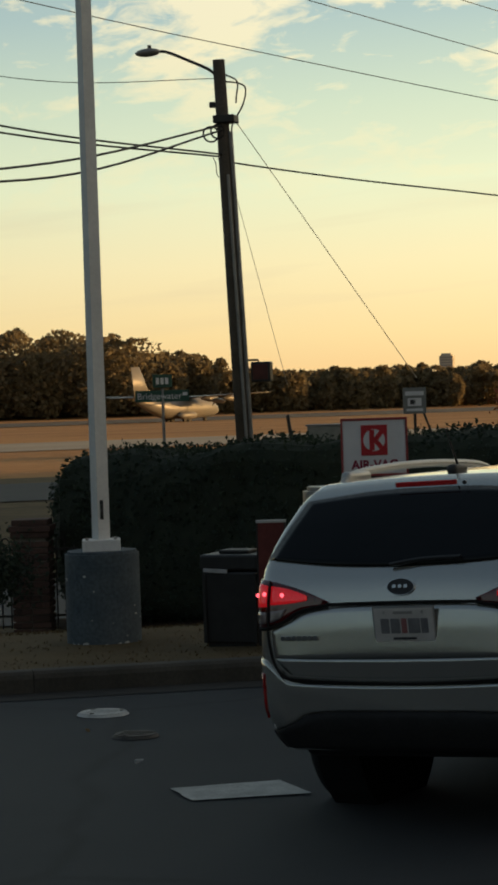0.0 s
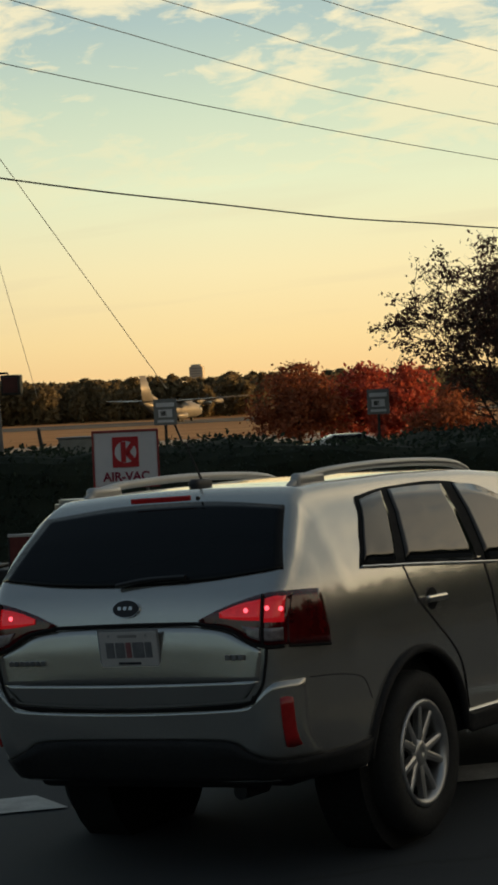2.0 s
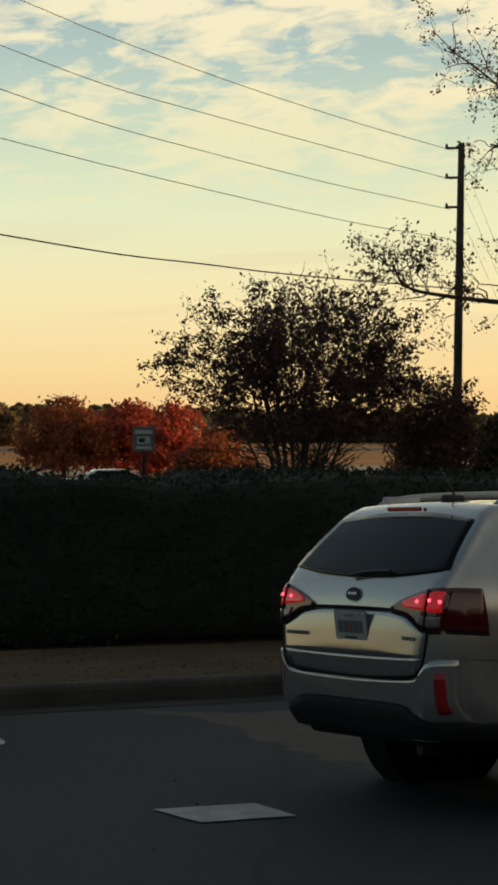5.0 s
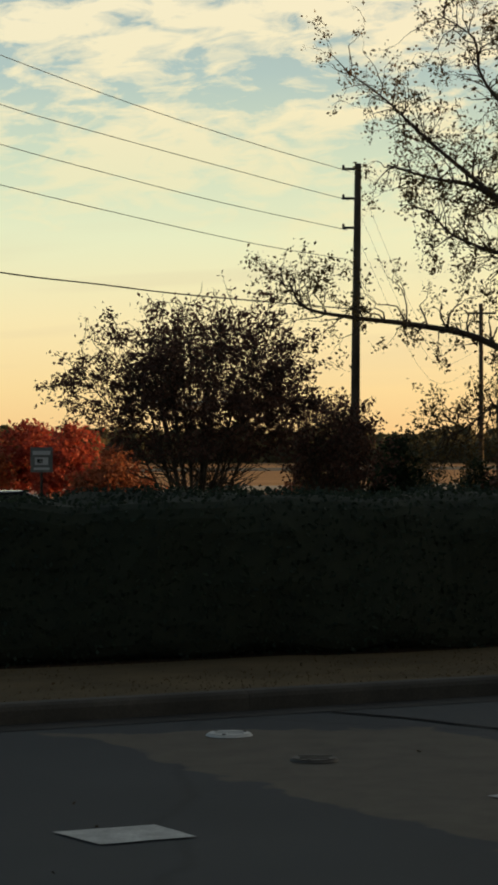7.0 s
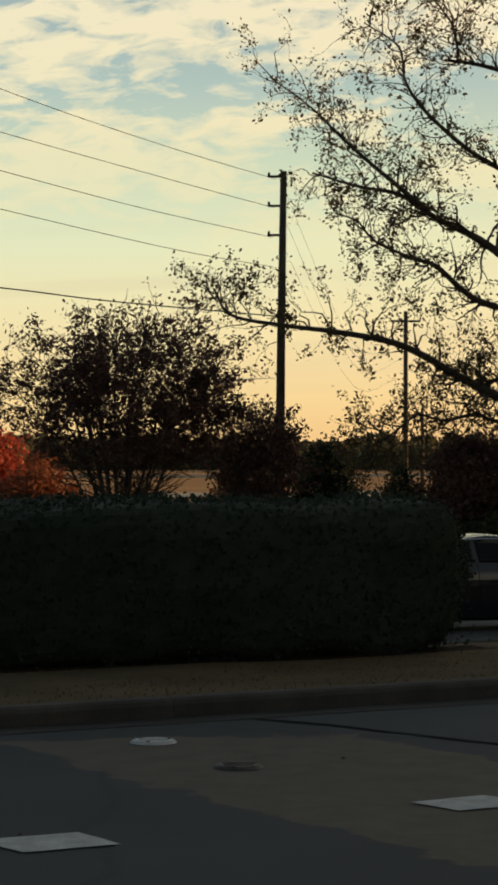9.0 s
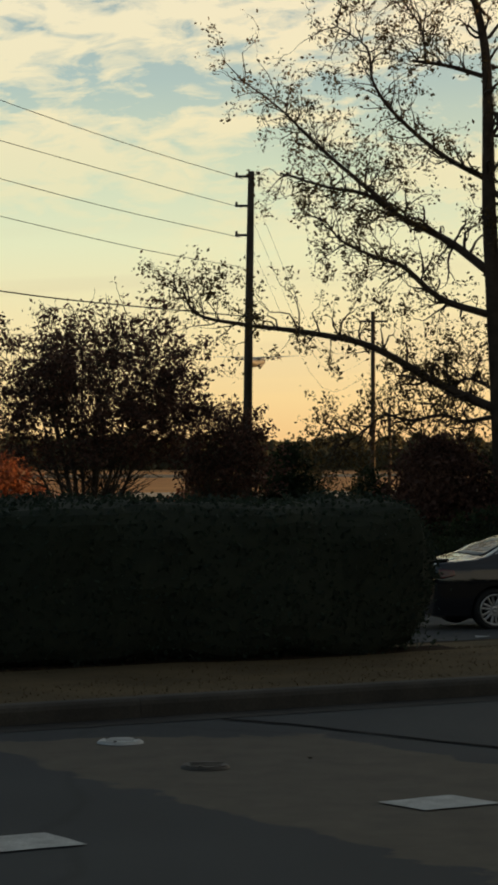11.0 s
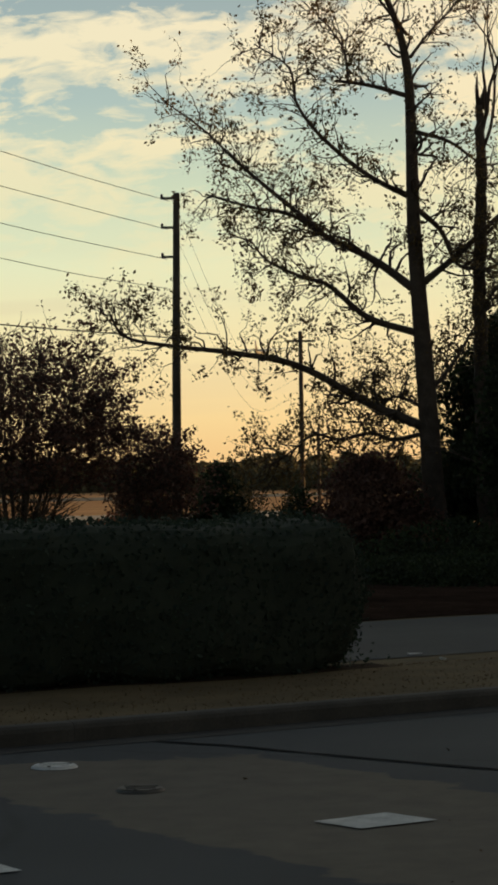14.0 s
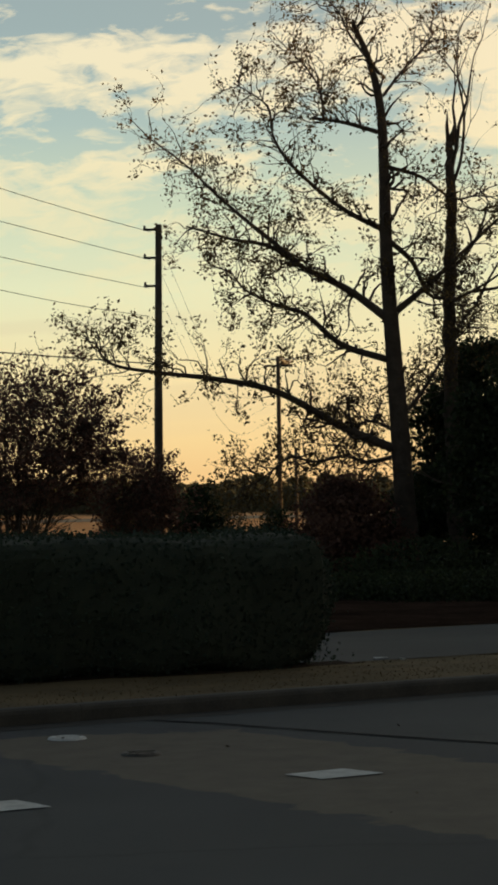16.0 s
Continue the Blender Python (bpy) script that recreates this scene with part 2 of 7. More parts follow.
BASEBLUE = surface("blue_painted_concrete", (0.060, 0.085, 0.105), (0.105, 0.130, 0.150), scale=2.2, rough=0.8, bump=0.006, bump_scale=25, fine=0.3, fine_scale=35)
CHIP = surface("bare_concrete_chip", (0.45, 0.45, 0.44), (0.6, 0.6, 0.58), scale=9, rough=0.9)
BLACKPLASTIC = surface("black_plastic", (0.014, 0.014, 0.015), (0.024, 0.024, 0.025), scale=6, rough=0.45, fine=0.15)
BLACKRUBBER = surface("black_rubber", (0.010, 0.010, 0.010), (0.018, 0.018, 0.018), scale=8, rough=0.75, bump=0.002, bump_scale=50)
BLACKMETAL = surface("black_metal", (0.012, 0.012, 0.013), (0.022, 0.022, 0.022), scale=8, rough=0.5)
STEEL = surface("brushed_steel", (0.36, 0.36, 0.35), (0.46, 0.46, 0.45), scale=3, rough=0.38, metal=0.8, fine=0.1)
GREYSTEEL = surface("galvanised_grey", (0.20, 0.20, 0.20), (0.30, 0.30, 0.30), scale=3, rough=0.5, metal=0.3)
BRICK = surface("dark_red_brick", (0.055, 0.034, 0.029), (0.092, 0.052, 0.043), scale=5, rough=0.9, fine=0.3, fine_scale=50, per_object=0.3)
MORTAR = surface("mortar", (0.12, 0.11, 0.10), (0.17, 0.16, 0.14), scale=9, rough=0.95)
SIGNGREEN = surface("street_sign_green", (0.010, 0.060, 0.042), (0.014, 0.078, 0.055), scale=5, rough=0.5)
SIGNWHITE = surface("sign_white", (0.62, 0.63, 0.66), (0.70, 0.70, 0.73), scale=4, rough=0.45)
SIGNGREY = surface("sign_back_grey", (0.16, 0.17, 0.17), (0.22, 0.23, 0.23), scale=4, rough=0.5)
SIGNRED = surface("sign_red", (0.42, 0.012, 0.020), (0.50, 0.018, 0.026), scale=4, rough=0.5)
MAROON = surface("maroon_lettering", (0.20, 0.008, 0.040), (0.26, 0.010, 0.050), scale=4, rough=0.5)
INK = surface("dark_ink", (0.015, 0.016, 0.02), (0.025, 0.026, 0.03), scale=9, rough=0.6)
WIRE = surface("cable_black", (0.012, 0.012, 0.012), (0.02, 0.02, 0.02), scale=1, rough=0.7)


# ---- mesh helpers ----
def mesh_of(bm, name, material, smooth=False):
    me = bpy.data.meshes.new(name)
    bm.to_mesh(me)
    bm.free()
    for m in material if isinstance(material, (list, tuple)) else [material]:
        me.materials.append(m)
    if smooth:
        for p in me.polygons:
            p.use_smooth = True
    return me


def part(name, bm, material, parent=None, label="", smooth=False):
    ob = new(name, mesh_of(bm, name, material, smooth))
    if parent:
        ob.parent = parent
    return tagged(ob, label)


def thing(name, label, category, m=None, group="", kind=""):
    ob = new(name)
    ob.empty_display_size = 0.2
    if m is not None:
        ob.matrix_world = m
    return tagged(ob, label, category, group, kind)


def box(x0, x1, y0, y1, z0, z1, bevel=0.0, segments=2):
    bm = bmesh.new()
    bmesh.ops.create_cube(bm, size=1, matrix=Matrix.Translation(((x0 + x1) / 2, (y0 + y1) / 2, (z0 + z1) / 2)) @ Matrix.Diagonal((x1 - x0, y1 - y0, z1 - z0, 1)))
    if bevel:
        bmesh.ops.bevel(bm, geom=bm.edges[:], offset=bevel, segments=segments, affect="EDGES", profile=0.5)
    return bm


def cylinder(r0, r1, z0, z1, n=20, bevel=0.0, m=None):
    bm = bmesh.new()
    bmesh.ops.create_cone(bm, cap_ends=True, segments=n, radius1=r0, radius2=r1, depth=z1 - z0, matrix=Matrix.Translation((0, 0, (z0 + z1) / 2)))
    if bevel:
        es = [e for e in bm.edges if e.calc_face_angle(0) > 1.0]
        bmesh.ops.bevel(bm, geom=es, offset=bevel, segments=2, affect="EDGES")
    if m is not None:
        bm.transform(m)
    return bm


def moved(bm, m):
    bm.transform(m)
    return bm


def tube_data(points, radii, n=6, verts=None, faces=None):
    """Rings along a path, appended to verts and faces."""
    verts, faces = ([] if verts is None else verts), ([] if faces is None else faces)
    start = len(verts)
    pts = [Vector(p) for p in points]
    for i, p in enumerate(pts):
        d = (pts[min(i + 1, len(pts) - 1)] - pts[max(i - 1, 0)])
        d = d.normalized() if d.length > 1e-9 else Vector((0, 0, 1))
        a = d.cross(Vector((0.31, 0.17, 0.94)))
        a = a.normalized() if a.length > 1e-3 else d.orthogonal().normalized()
        b = d.cross(a)
        for k in range(n):
            t = 2 * math.pi * k / n
            verts.append(p + (a * math.cos(t) + b * math.sin(t)) * radii[i])
    for i in range(len(pts) - 1):
        for k in range(n):
            q = start + i * n
            faces.append((q + k, q + (k + 1) % n, q + n + (k + 1) % n, q + n + k))
    faces.append(tuple(range(start + n - 1, start - 1, -1)))
    e = start + (len(pts) - 1) * n
    faces.append(tuple(range(e, e + n)))
    return verts, faces


def tube(points, radii, n=8):
    if isinstance(radii, (int, float)):
        radii = [radii] * len(points)
    v, f = tube_data(points, radii, n)
    bm = bmesh.new()
    vs = [bm.verts.new(p) for p in v]
    for q in f:
        bm.faces.new([vs[i] for i in q])
    return bm


def curve_through(pts, steps=6):
    """Catmull-Rom through the control points."""
    p = [Vector(q) for q in pts]
    p = [p[0] * 2 - p[1]] + p + [p[-1] * 2 - p[-2]]
    out = []
    for i in range(1, len(p) - 2):
        for k in range(steps):
            t = k / steps
            a, b, c, d = p[i - 1], p[i], p[i + 1], p[i + 2]
            out.append(0.5 * (2 * b + (c - a) * t + (2 * a - 5 * b + 4 * c - d) * t * t + (3 * b - a - 3 * c + d) * t ** 3))
    out.append(p[-2])
    return out


def data_object(name, verts, faces, material, parent=None, smooth=False, label=""):
    me = bpy.data.meshes.new(name)
    me.from_pydata([tuple(v) for v in verts], [], faces)
    me.materials.append(material)
    if smooth:
        me.polygons.foreach_set("use_smooth", [True] * len(me.polygons))
    ob = new(name, me)
    if parent:
        ob.parent = parent
    return tagged(ob, label)


def leaf_mesh(name, centres, sizes, material, parent=None, label="", rng=None, flat=0.0):
    """One small folded leaf (two triangles) at each centre, turned at random."""
    rng = rng or np.random.default_rng(3)
    c = np.asarray(centres, float)
    n = len(c)
    a = rng.normal(size=(n, 3))
    a[:, 2] *= 1 - flat
    a /= np.linalg.norm(a, axis=1)[:, None]
    b = np.cross(a, rng.normal(size=(n, 3)))
    b /= np.linalg.norm(b, axis=1)[:, None] + 1e-9
    w = np.cross(a, b)
    s = np.asarray(sizes, float).reshape(-1, 1) * np.ones((n, 1))
    v = np.stack([c - a * s, c + b * s * 0.55 + w * s * 0.15, c + a * s, c - b * s * 0.55 + w * s * 0.15], 1).reshape(-1, 3)
    me = bpy.data.meshes.new(name)
    me.vertices.add(4 * n)
    me.vertices.foreach_set("co", v.ravel())
    i = np.arange(n) * 4
    tri = np.stack([i, i + 1, i + 2, i, i + 2, i + 3], 1).reshape(-1)
    me.loops.add(6 * n)
    me.loops.foreach_set("vertex_index", tri.astype(np.int32))
    me.polygons.add(2 * n)
    me.polygons.foreach_set("loop_start", (np.arange(2 * n) * 3).astype(np.int32))
    me.materials.append(material)
    me.update(calc_edges=True)
    me.validate()
    ob = new(name, me)
    if parent:
        ob.parent = parent
    return tagged(ob, label)


def text(name, body, size, material, parent, m, depth=0.002, bold=0.0, width=1.0):
    cu = bpy.data.curves.new(name, "FONT")
    cu.body, cu.size, cu.extrude, cu.offset = body, size, depth, bold
    cu.align_x, cu.align_y = "CENTER", "CENTER"
    tmp = bpy.data.objects.new(name, cu)
    scene.collection.objects.link(tmp)
    me = bpy.data.meshes.new_from_object(tmp.evaluated_get(bpy.context.evaluated_depsgraph_get()))
    bpy.data.objects.remove(tmp)
    bpy.data.curves.remove(cu)
    me.transform(Matrix.Diagonal((width, 1, 1, 1)))
    me.transform(m)
    me.materials.clear()
    me.materials.append(material)
    ob = new(name, me)
    ob.parent = parent
    return ob


def polar(az, d, z=0.0):
    return Vector((d * math.sin(radians(az)), d * math.cos(radians(az)), z))


# ---- the ground: forecourt, kerb, lawn that falls away to road and airfield ----
SLOPE = 0.497
KN = Vector((-SLOPE, 1.0)).normalized()      # away from the forecourt
KU = Vector((1.0, SLOPE)).normalized()       # along the kerb, to the right
K0 = Vector((0.0, 16.64))


def beyond(x, y):
    return (Vector((x, y)) - K0).dot(KN)


PROFILE = [(0, 0.14), (3, 0.08), (8, -0.42), (16, -0.72), (50, -0.80), (120, -1.35), (480, -3.5), (4000, -3.5)]


def ground_z(s):
    for (a, za), (b, zb) in zip(PROFILE, PROFILE[1:]):
        if s <= b:
            t = max(0.0, (s - a) / (b - a))
            return za + (zb - za) * t
    return PROFILE[-1][1]


def zg(x, y):
    s = beyond(x, y)
    return 0.0 if s < 0 else ground_z(s)


def on(u, s, lift=0.0):
    p = K0 + KU * u + KN * s
    return Vector((p.x, p.y, (ground_z(s) if s >= 0 else 0.0) + lift))


def strip(name, s0, s1, u0, u1, lift, material, label, category, ns=6, nu=40, wob=0.0):
    verts, faces = [], []
    for i in range(ns + 1):
        for j in range(nu + 1):
            s, u = s0 + (s1 - s0) * i / ns, u0 + (u1 - u0) * j / nu
            w = wob * noise.noise((u * 0.35, s, 3.0)) if i in (0, ns) else 0
            verts.append(on(u, s + w, lift))
    for i in range(ns):
        for j in range(nu):
            q = i * (nu + 1) + j
            faces.append((q, q + 1, q + nu + 2, q + nu + 1))
    ob = data_object(name, verts, faces, material)
    return tagged(ob, label, category, "", "structure")


def build_ground():
    ss = [0.16, 0.5, 1, 2, 3, 4, 5, 6, 8, 10, 12, 16, 25, 40, 50, 70, 95, 120, 200, 300, 400, 480, 700, 1200, 2500, 4200]
    us = [-3500, -1500, -700, -350, -180, -100, -60, -40, -25] + list(range(-18, 19, 2)) + [25, 40, 60, 100, 180, 350, 700, 1500, 3500]
    rows = [(-3000, -0.03), (-60, -0.03), (0.12, -0.03)]
    verts, faces = [], []
    for s, z in rows:
        for u in us:
            p = K0 + KU * u + KN * s
            verts.append((p.x, p.y, z))
    for s in ss:
        for u in us:
            p = on(u, s)
            if 0.3 < s < 9 and abs(u) < 20:
                p.z += 0.02 * noise.noise((u * 0.7, s * 0.7, 0))
            verts.append(p)
    n, nu = len(rows) + len(ss), len(us)
    mats = []
    for i in range(n - 1):
        for j in range(nu - 1):
            q = i * nu + j
            faces.append((q, q + 1, q + nu + 1, q + nu))
            mats.append(0 if i < len(rows) + 15 else 1)
    ob = data_object("ground", verts, faces, DRYGRASS)
    ob.data.materials.append(FIELD)
    ob.data.polygons.foreach_set("material_index", mats)
    tagged(ob, "dry autumn lawn falling away to an orange-brown airfield", "ground", "", "structure")
    # forecourt asphalt
    verts, faces = [], []
    for s in (-60, -30, -10, 0.0):
        for u in (-60, -30, -10, 0, 10, 30, 60):
            p = K0 + KU * u + KN * s
            verts.append((p.x, p.y, 0.0))
    for i in range(3):
        for j in range(6):
            q = i * 7 + j
            faces.append((q, q + 1, q + 8, q + 7))
    tagged(data_object("pavement", verts, faces, ASPHALT), "dark patched asphalt forecourt with hairline cracks", "pavement", "", "structure")
    strip("side_road", 9.0, 18.5, -60, 60, 0.012, ROADGREY, "grey asphalt side road beyond the hedge", "road", 6, 60)
    litter = surface("dark_leaf_litter", (0.024, 0.016, 0.012), (0.055, 0.034, 0.025), scale=0.8, rough=0.95, bump=0.03, bump_scale=20, fine=0.4, fine_scale=12)
    litter.node_tree.nodes["Principled BSDF"].inputs["Specular IOR Level"].default_value = 0.0
    strip("verge", 18.6, 44, 12, 80, 0.014, litter, "dark leaf-strewn verge under the roadside trees", "verge", 6, 60, 0.5)
    strip("main_road", 46, 62, -300, 300, 0.03, ROADGREY, "wide grey main road beside the airfield", "road", 4, 80)
    strip("taxi_road", 135, 178, -900, 900, 0.05, PALE_ROAD, "pale concrete perimeter road across the field", "road", 4, 60)
    strip("runway", 440, 545, -2500, 2500, 0.08, RUNWAY, "dark runway across the dry airfield", "runway", 3, 30)


build_ground()


def build_kerb():
    """Rounded kerb in cast lengths with fine joints, and its shallow gutter."""
    kerb = thing("kerb", "weathered concrete kerb along the forecourt edge", "kerb", kind="structure")
    sec = [(0.0, -0.02), (0.0, 0.10), (0.012, 0.13), (0.035, 0.148), (0.07, 0.152), (0.15, 0.152), (0.17, 0.14), (0.17, -0.02)]
    L = 6.0
    verts = []
    for u in (0.002, L * 0.5, L - 0.002):
        for s, z in sec:
            p = KU * u + KN * s
            verts.append((p.x, p.y, z + 0.004 * noise.noise((u * 3, s * 9, z * 5))))
    n = len(sec)
    faces = [(i * n + k, i * n + k + 1, (i + 1) * n + k + 1, (i + 1) * n + k) for i in range(2) for k in range(n - 1)] + [tuple(range(n)), tuple(range(3 * n - 1, 2 * n - 1, -1))]
    first = None
    for j in range(-5, 5):
        p = K0 + KU * (j * L)
        if first is None:
            first = data_object("kerb_length", verts, faces, KERB, kerb)
            ob = first
        else:
            ob = new("kerb_length", first.data)
            ob.parent = kerb
        ob.location = (p.x, p.y, 0)
    strip("gutter", -0.34, -0.002, -24, 24, 0.005, surface("gutter_grime", (0.020, 0.019, 0.018), (0.045, 0.042, 0.038), scale=1.2, rough=0.9, fine=0.3, fine_scale=30), "dirty concrete gutter strip along the kerb", "gutter", 1, 40)


build_kerb()


def patch(name, pts, lift, material, label, category, seed=0, ragged=0.0):
    """A thin irregular sheet lying on the asphalt."""
    rng = random.Random(seed)
    out = []
    for i, p in enumerate(pts):
        q = pts[(i + 1) % len(pts)]
        for k in range(5):
            t = k / 5
            j = ragged if k else 0
            out.append((p[0] + (q[0] - p[0]) * t + rng.uniform(-j, j), p[1] + (q[1] - p[1]) * t + rng.uniform(-j, j), lift))
    bm = bmesh.new()
    bm.faces.new([bm.verts.new(p) for p in out])
    ob = part(name, bm, material)
    return tagged(ob, label, category, "", "structure")


# ---- hedge, trees ----
def build_hedge():
    rng = np.random.default_rng(11)
    hedge = thing("hedge", "long clipped dark green evergreen hedge with thin leggy base", "hedge")
    path = curve_through([(-8.35, 22.9, 0), (-5.4, 21.1, 0), (-2.6, 20.4, 0), (0.1, 20.6, 0), (1.6, 21.3, 0), (2.80, 22.15, 0)], 10)
    nseg = len(path) - 1
    # clipped body as a rounded section swept along the row
    verts, faces = [], []
    sec = []
    for k in range(22):
        a = 2 * math.pi * k / 22
        c, s = math.cos(a), math.sin(a)
        sec.append((0.62 * abs(c) ** 0.45 * (1 if c > 0 else -1), 0.58 * abs(s) ** 0.45 * (1 if s > 0 else -1)))
    low = 0.04
    for i, p in enumerate(path):
        d = (path[min(i + 1, nseg)] - path[max(i - 1, 0)]).normalized()
        side = Vector((d.y, -d.x, 0))
        e = min(1, (i + 0.15) / 2.2, (nseg - i + 0.15) / 4.2) ** 0.5
        base = zg(p.x, p.y)
        top = 1.53 - 0.17 * min(1.0, max(0.0, (-4.5 - p.x) / 3.5))
        for w, h in sec:
            q = p + side * w * e + Vector((0, 0, base + (top - base + low) / 2 + h * e * (top - low - base) / 1.16))
            q += Vector((noise.noise(q * 1.7), noise.noise(q * 1.7 + Vector((9, 0, 0))), noise.noise(q * 1.7 + Vector((0, 9, 0))))) * 0.10 + side * 0.16 * noise.noise(q * 0.55) + Vector((0, 0, 0.07 * noise.noise(q * 0.8 + Vector((3, 3, 0)))))
            verts.append(q)
    m = len(sec)
    for i in range(nseg):
        for k in range(m):
            faces.append((i * m + k, i * m + (k + 1) % m, (i + 1) * m + (k + 1) % m, (i + 1) * m + k))
    faces.append(tuple(range(m)))
    faces.append(tuple(range(nseg * m + m - 1, nseg * m - 1, -1)))
    # solid core under the leaves, coloured as the hedge's inner shade
    data_object("inside", verts, faces, HEDGESHADE, hedge)
    v = np.array(verts)
    q = np.array([f for f in faces if len(f) == 4])
    area = np.linalg.norm(np.cross(v[q[:, 1]] - v[q[:, 0]], v[q[:, 3]] - v[q[:, 0]]), axis=1)
    pick = rng.choice(len(q), 46000, p=area / area.sum())
    a, b = rng.random((2, len(pick), 1))
    c = (v[q[pick, 0]] * (1 - a) + v[q[pick, 1]] * a) * (1 - b) + (v[q[pick, 3]] * (1 - a) + v[q[pick, 2]] * a) * b
    c += rng.normal(size=c.shape) * 0.035
    leaf_mesh("foliage", c, rng.uniform(0.016, 0.038, len(c)), HEDGE, hedge, rng=rng)
    # leggy stems and loose sprays under the clipped body
    sv, sf, low_leaves = [], [], []
    for i in range(150):
        t = 2.5 + rng.random() * (nseg - 6)
        p = path[int(t)].lerp(path[min(int(t) + 1, nseg)], t % 1)
        p = p + Vector((rng.normal() * 0.2, rng.normal() * 0.2, 0))
        z = zg(p.x, p.y)
        lean = Vector((rng.normal() * 0.12, rng.normal() * 0.12, 0))
        tube_data([p + Vector((0, 0, z - 0.02)), p + lean * 0.5 + Vector((0, 0, z + 0.3)), p + lean + Vector((0, 0, 0.8))], [0.016, 0.013, 0.008], 5, sv, sf)
        for _ in range(110):
            low_leaves.append(p + lean + Vector((rng.normal() * 0.22, rng.normal() * 0.2, z + abs(rng.normal()) * 0.26 + 0.08)))
    data_object("leggy_base", sv, sf, BARK, hedge)
    leaf_mesh("low_sprays", low_leaves, rng.uniform(0.016, 0.034, len(low_leaves)), HEDGE, hedge, rng=rng)
    # mulch bed below
    verts, faces = [], []
    for i, p in enumerate(path):
        d = (path[min(i + 1, nseg)] - path[max(i - 1, 0)]).normalized()
        side = Vector((d.y, -d.x, 0))
        for w in (-0.8, -0.3, 0.3, 0.85 + 0.12 * noise.noise(p * 2)):
            r = p + side * w
            verts.append((r.x, r.y, zg(r.x, r.y) + (-0.03 if abs(w) > 0.5 else 0.05)))
    for i in range(nseg):
        for k in range(3):
            faces.append((i * 4 + k, i * 4 + k + 1, i * 4 + k + 5, i * 4 + k + 4))
    tagged(data_object("mulch_bed", verts, faces, MULCH), "dark bark mulch bed under the hedge", "mulch", "", "structure")


build_hedge()


def grow(rng, start, way, length, radius, depth, sv, sf, tips, droop=0.0, spread=0.75, kids=3, shrink=0.66, bend=0.22, sides=5):
    """A limb that wanders, forks and gathers twig ends in tips."""
    pts, rad = [start.copy()], [radius]
    d = way.normalized()
    n = 4
    for i in range(n):
        d = (d + Vector(rng.normal(size=3)) * bend + Vector((0, 0, -droop))).normalized()
        pts.append(pts[-1] + d * length / n)
        rad.append(radius * (1 - 0.55 * (i + 1) / n))
    tube_data(pts, rad, sides if radius > 0.02 else 4, sv, sf)
    if depth == 0:
        tips.extend(pts[1:])
        return
    for k in range(kids):
        j = rng.integers(1, n + 1) if k else n
        side = Vector(rng.normal(size=3))
        side = (side - side.dot(d) * d).normalized()
        w = (d + side * spread * rng.uniform(0.6, 1.3)).normalized()
        grow(rng, pts[j], w, length * shrink * rng.uniform(0.75, 1.2), max(rad[j] * 0.75, 0.008), depth - 1, sv, sf, tips, droop, spread, kids, shrink, bend, sides)


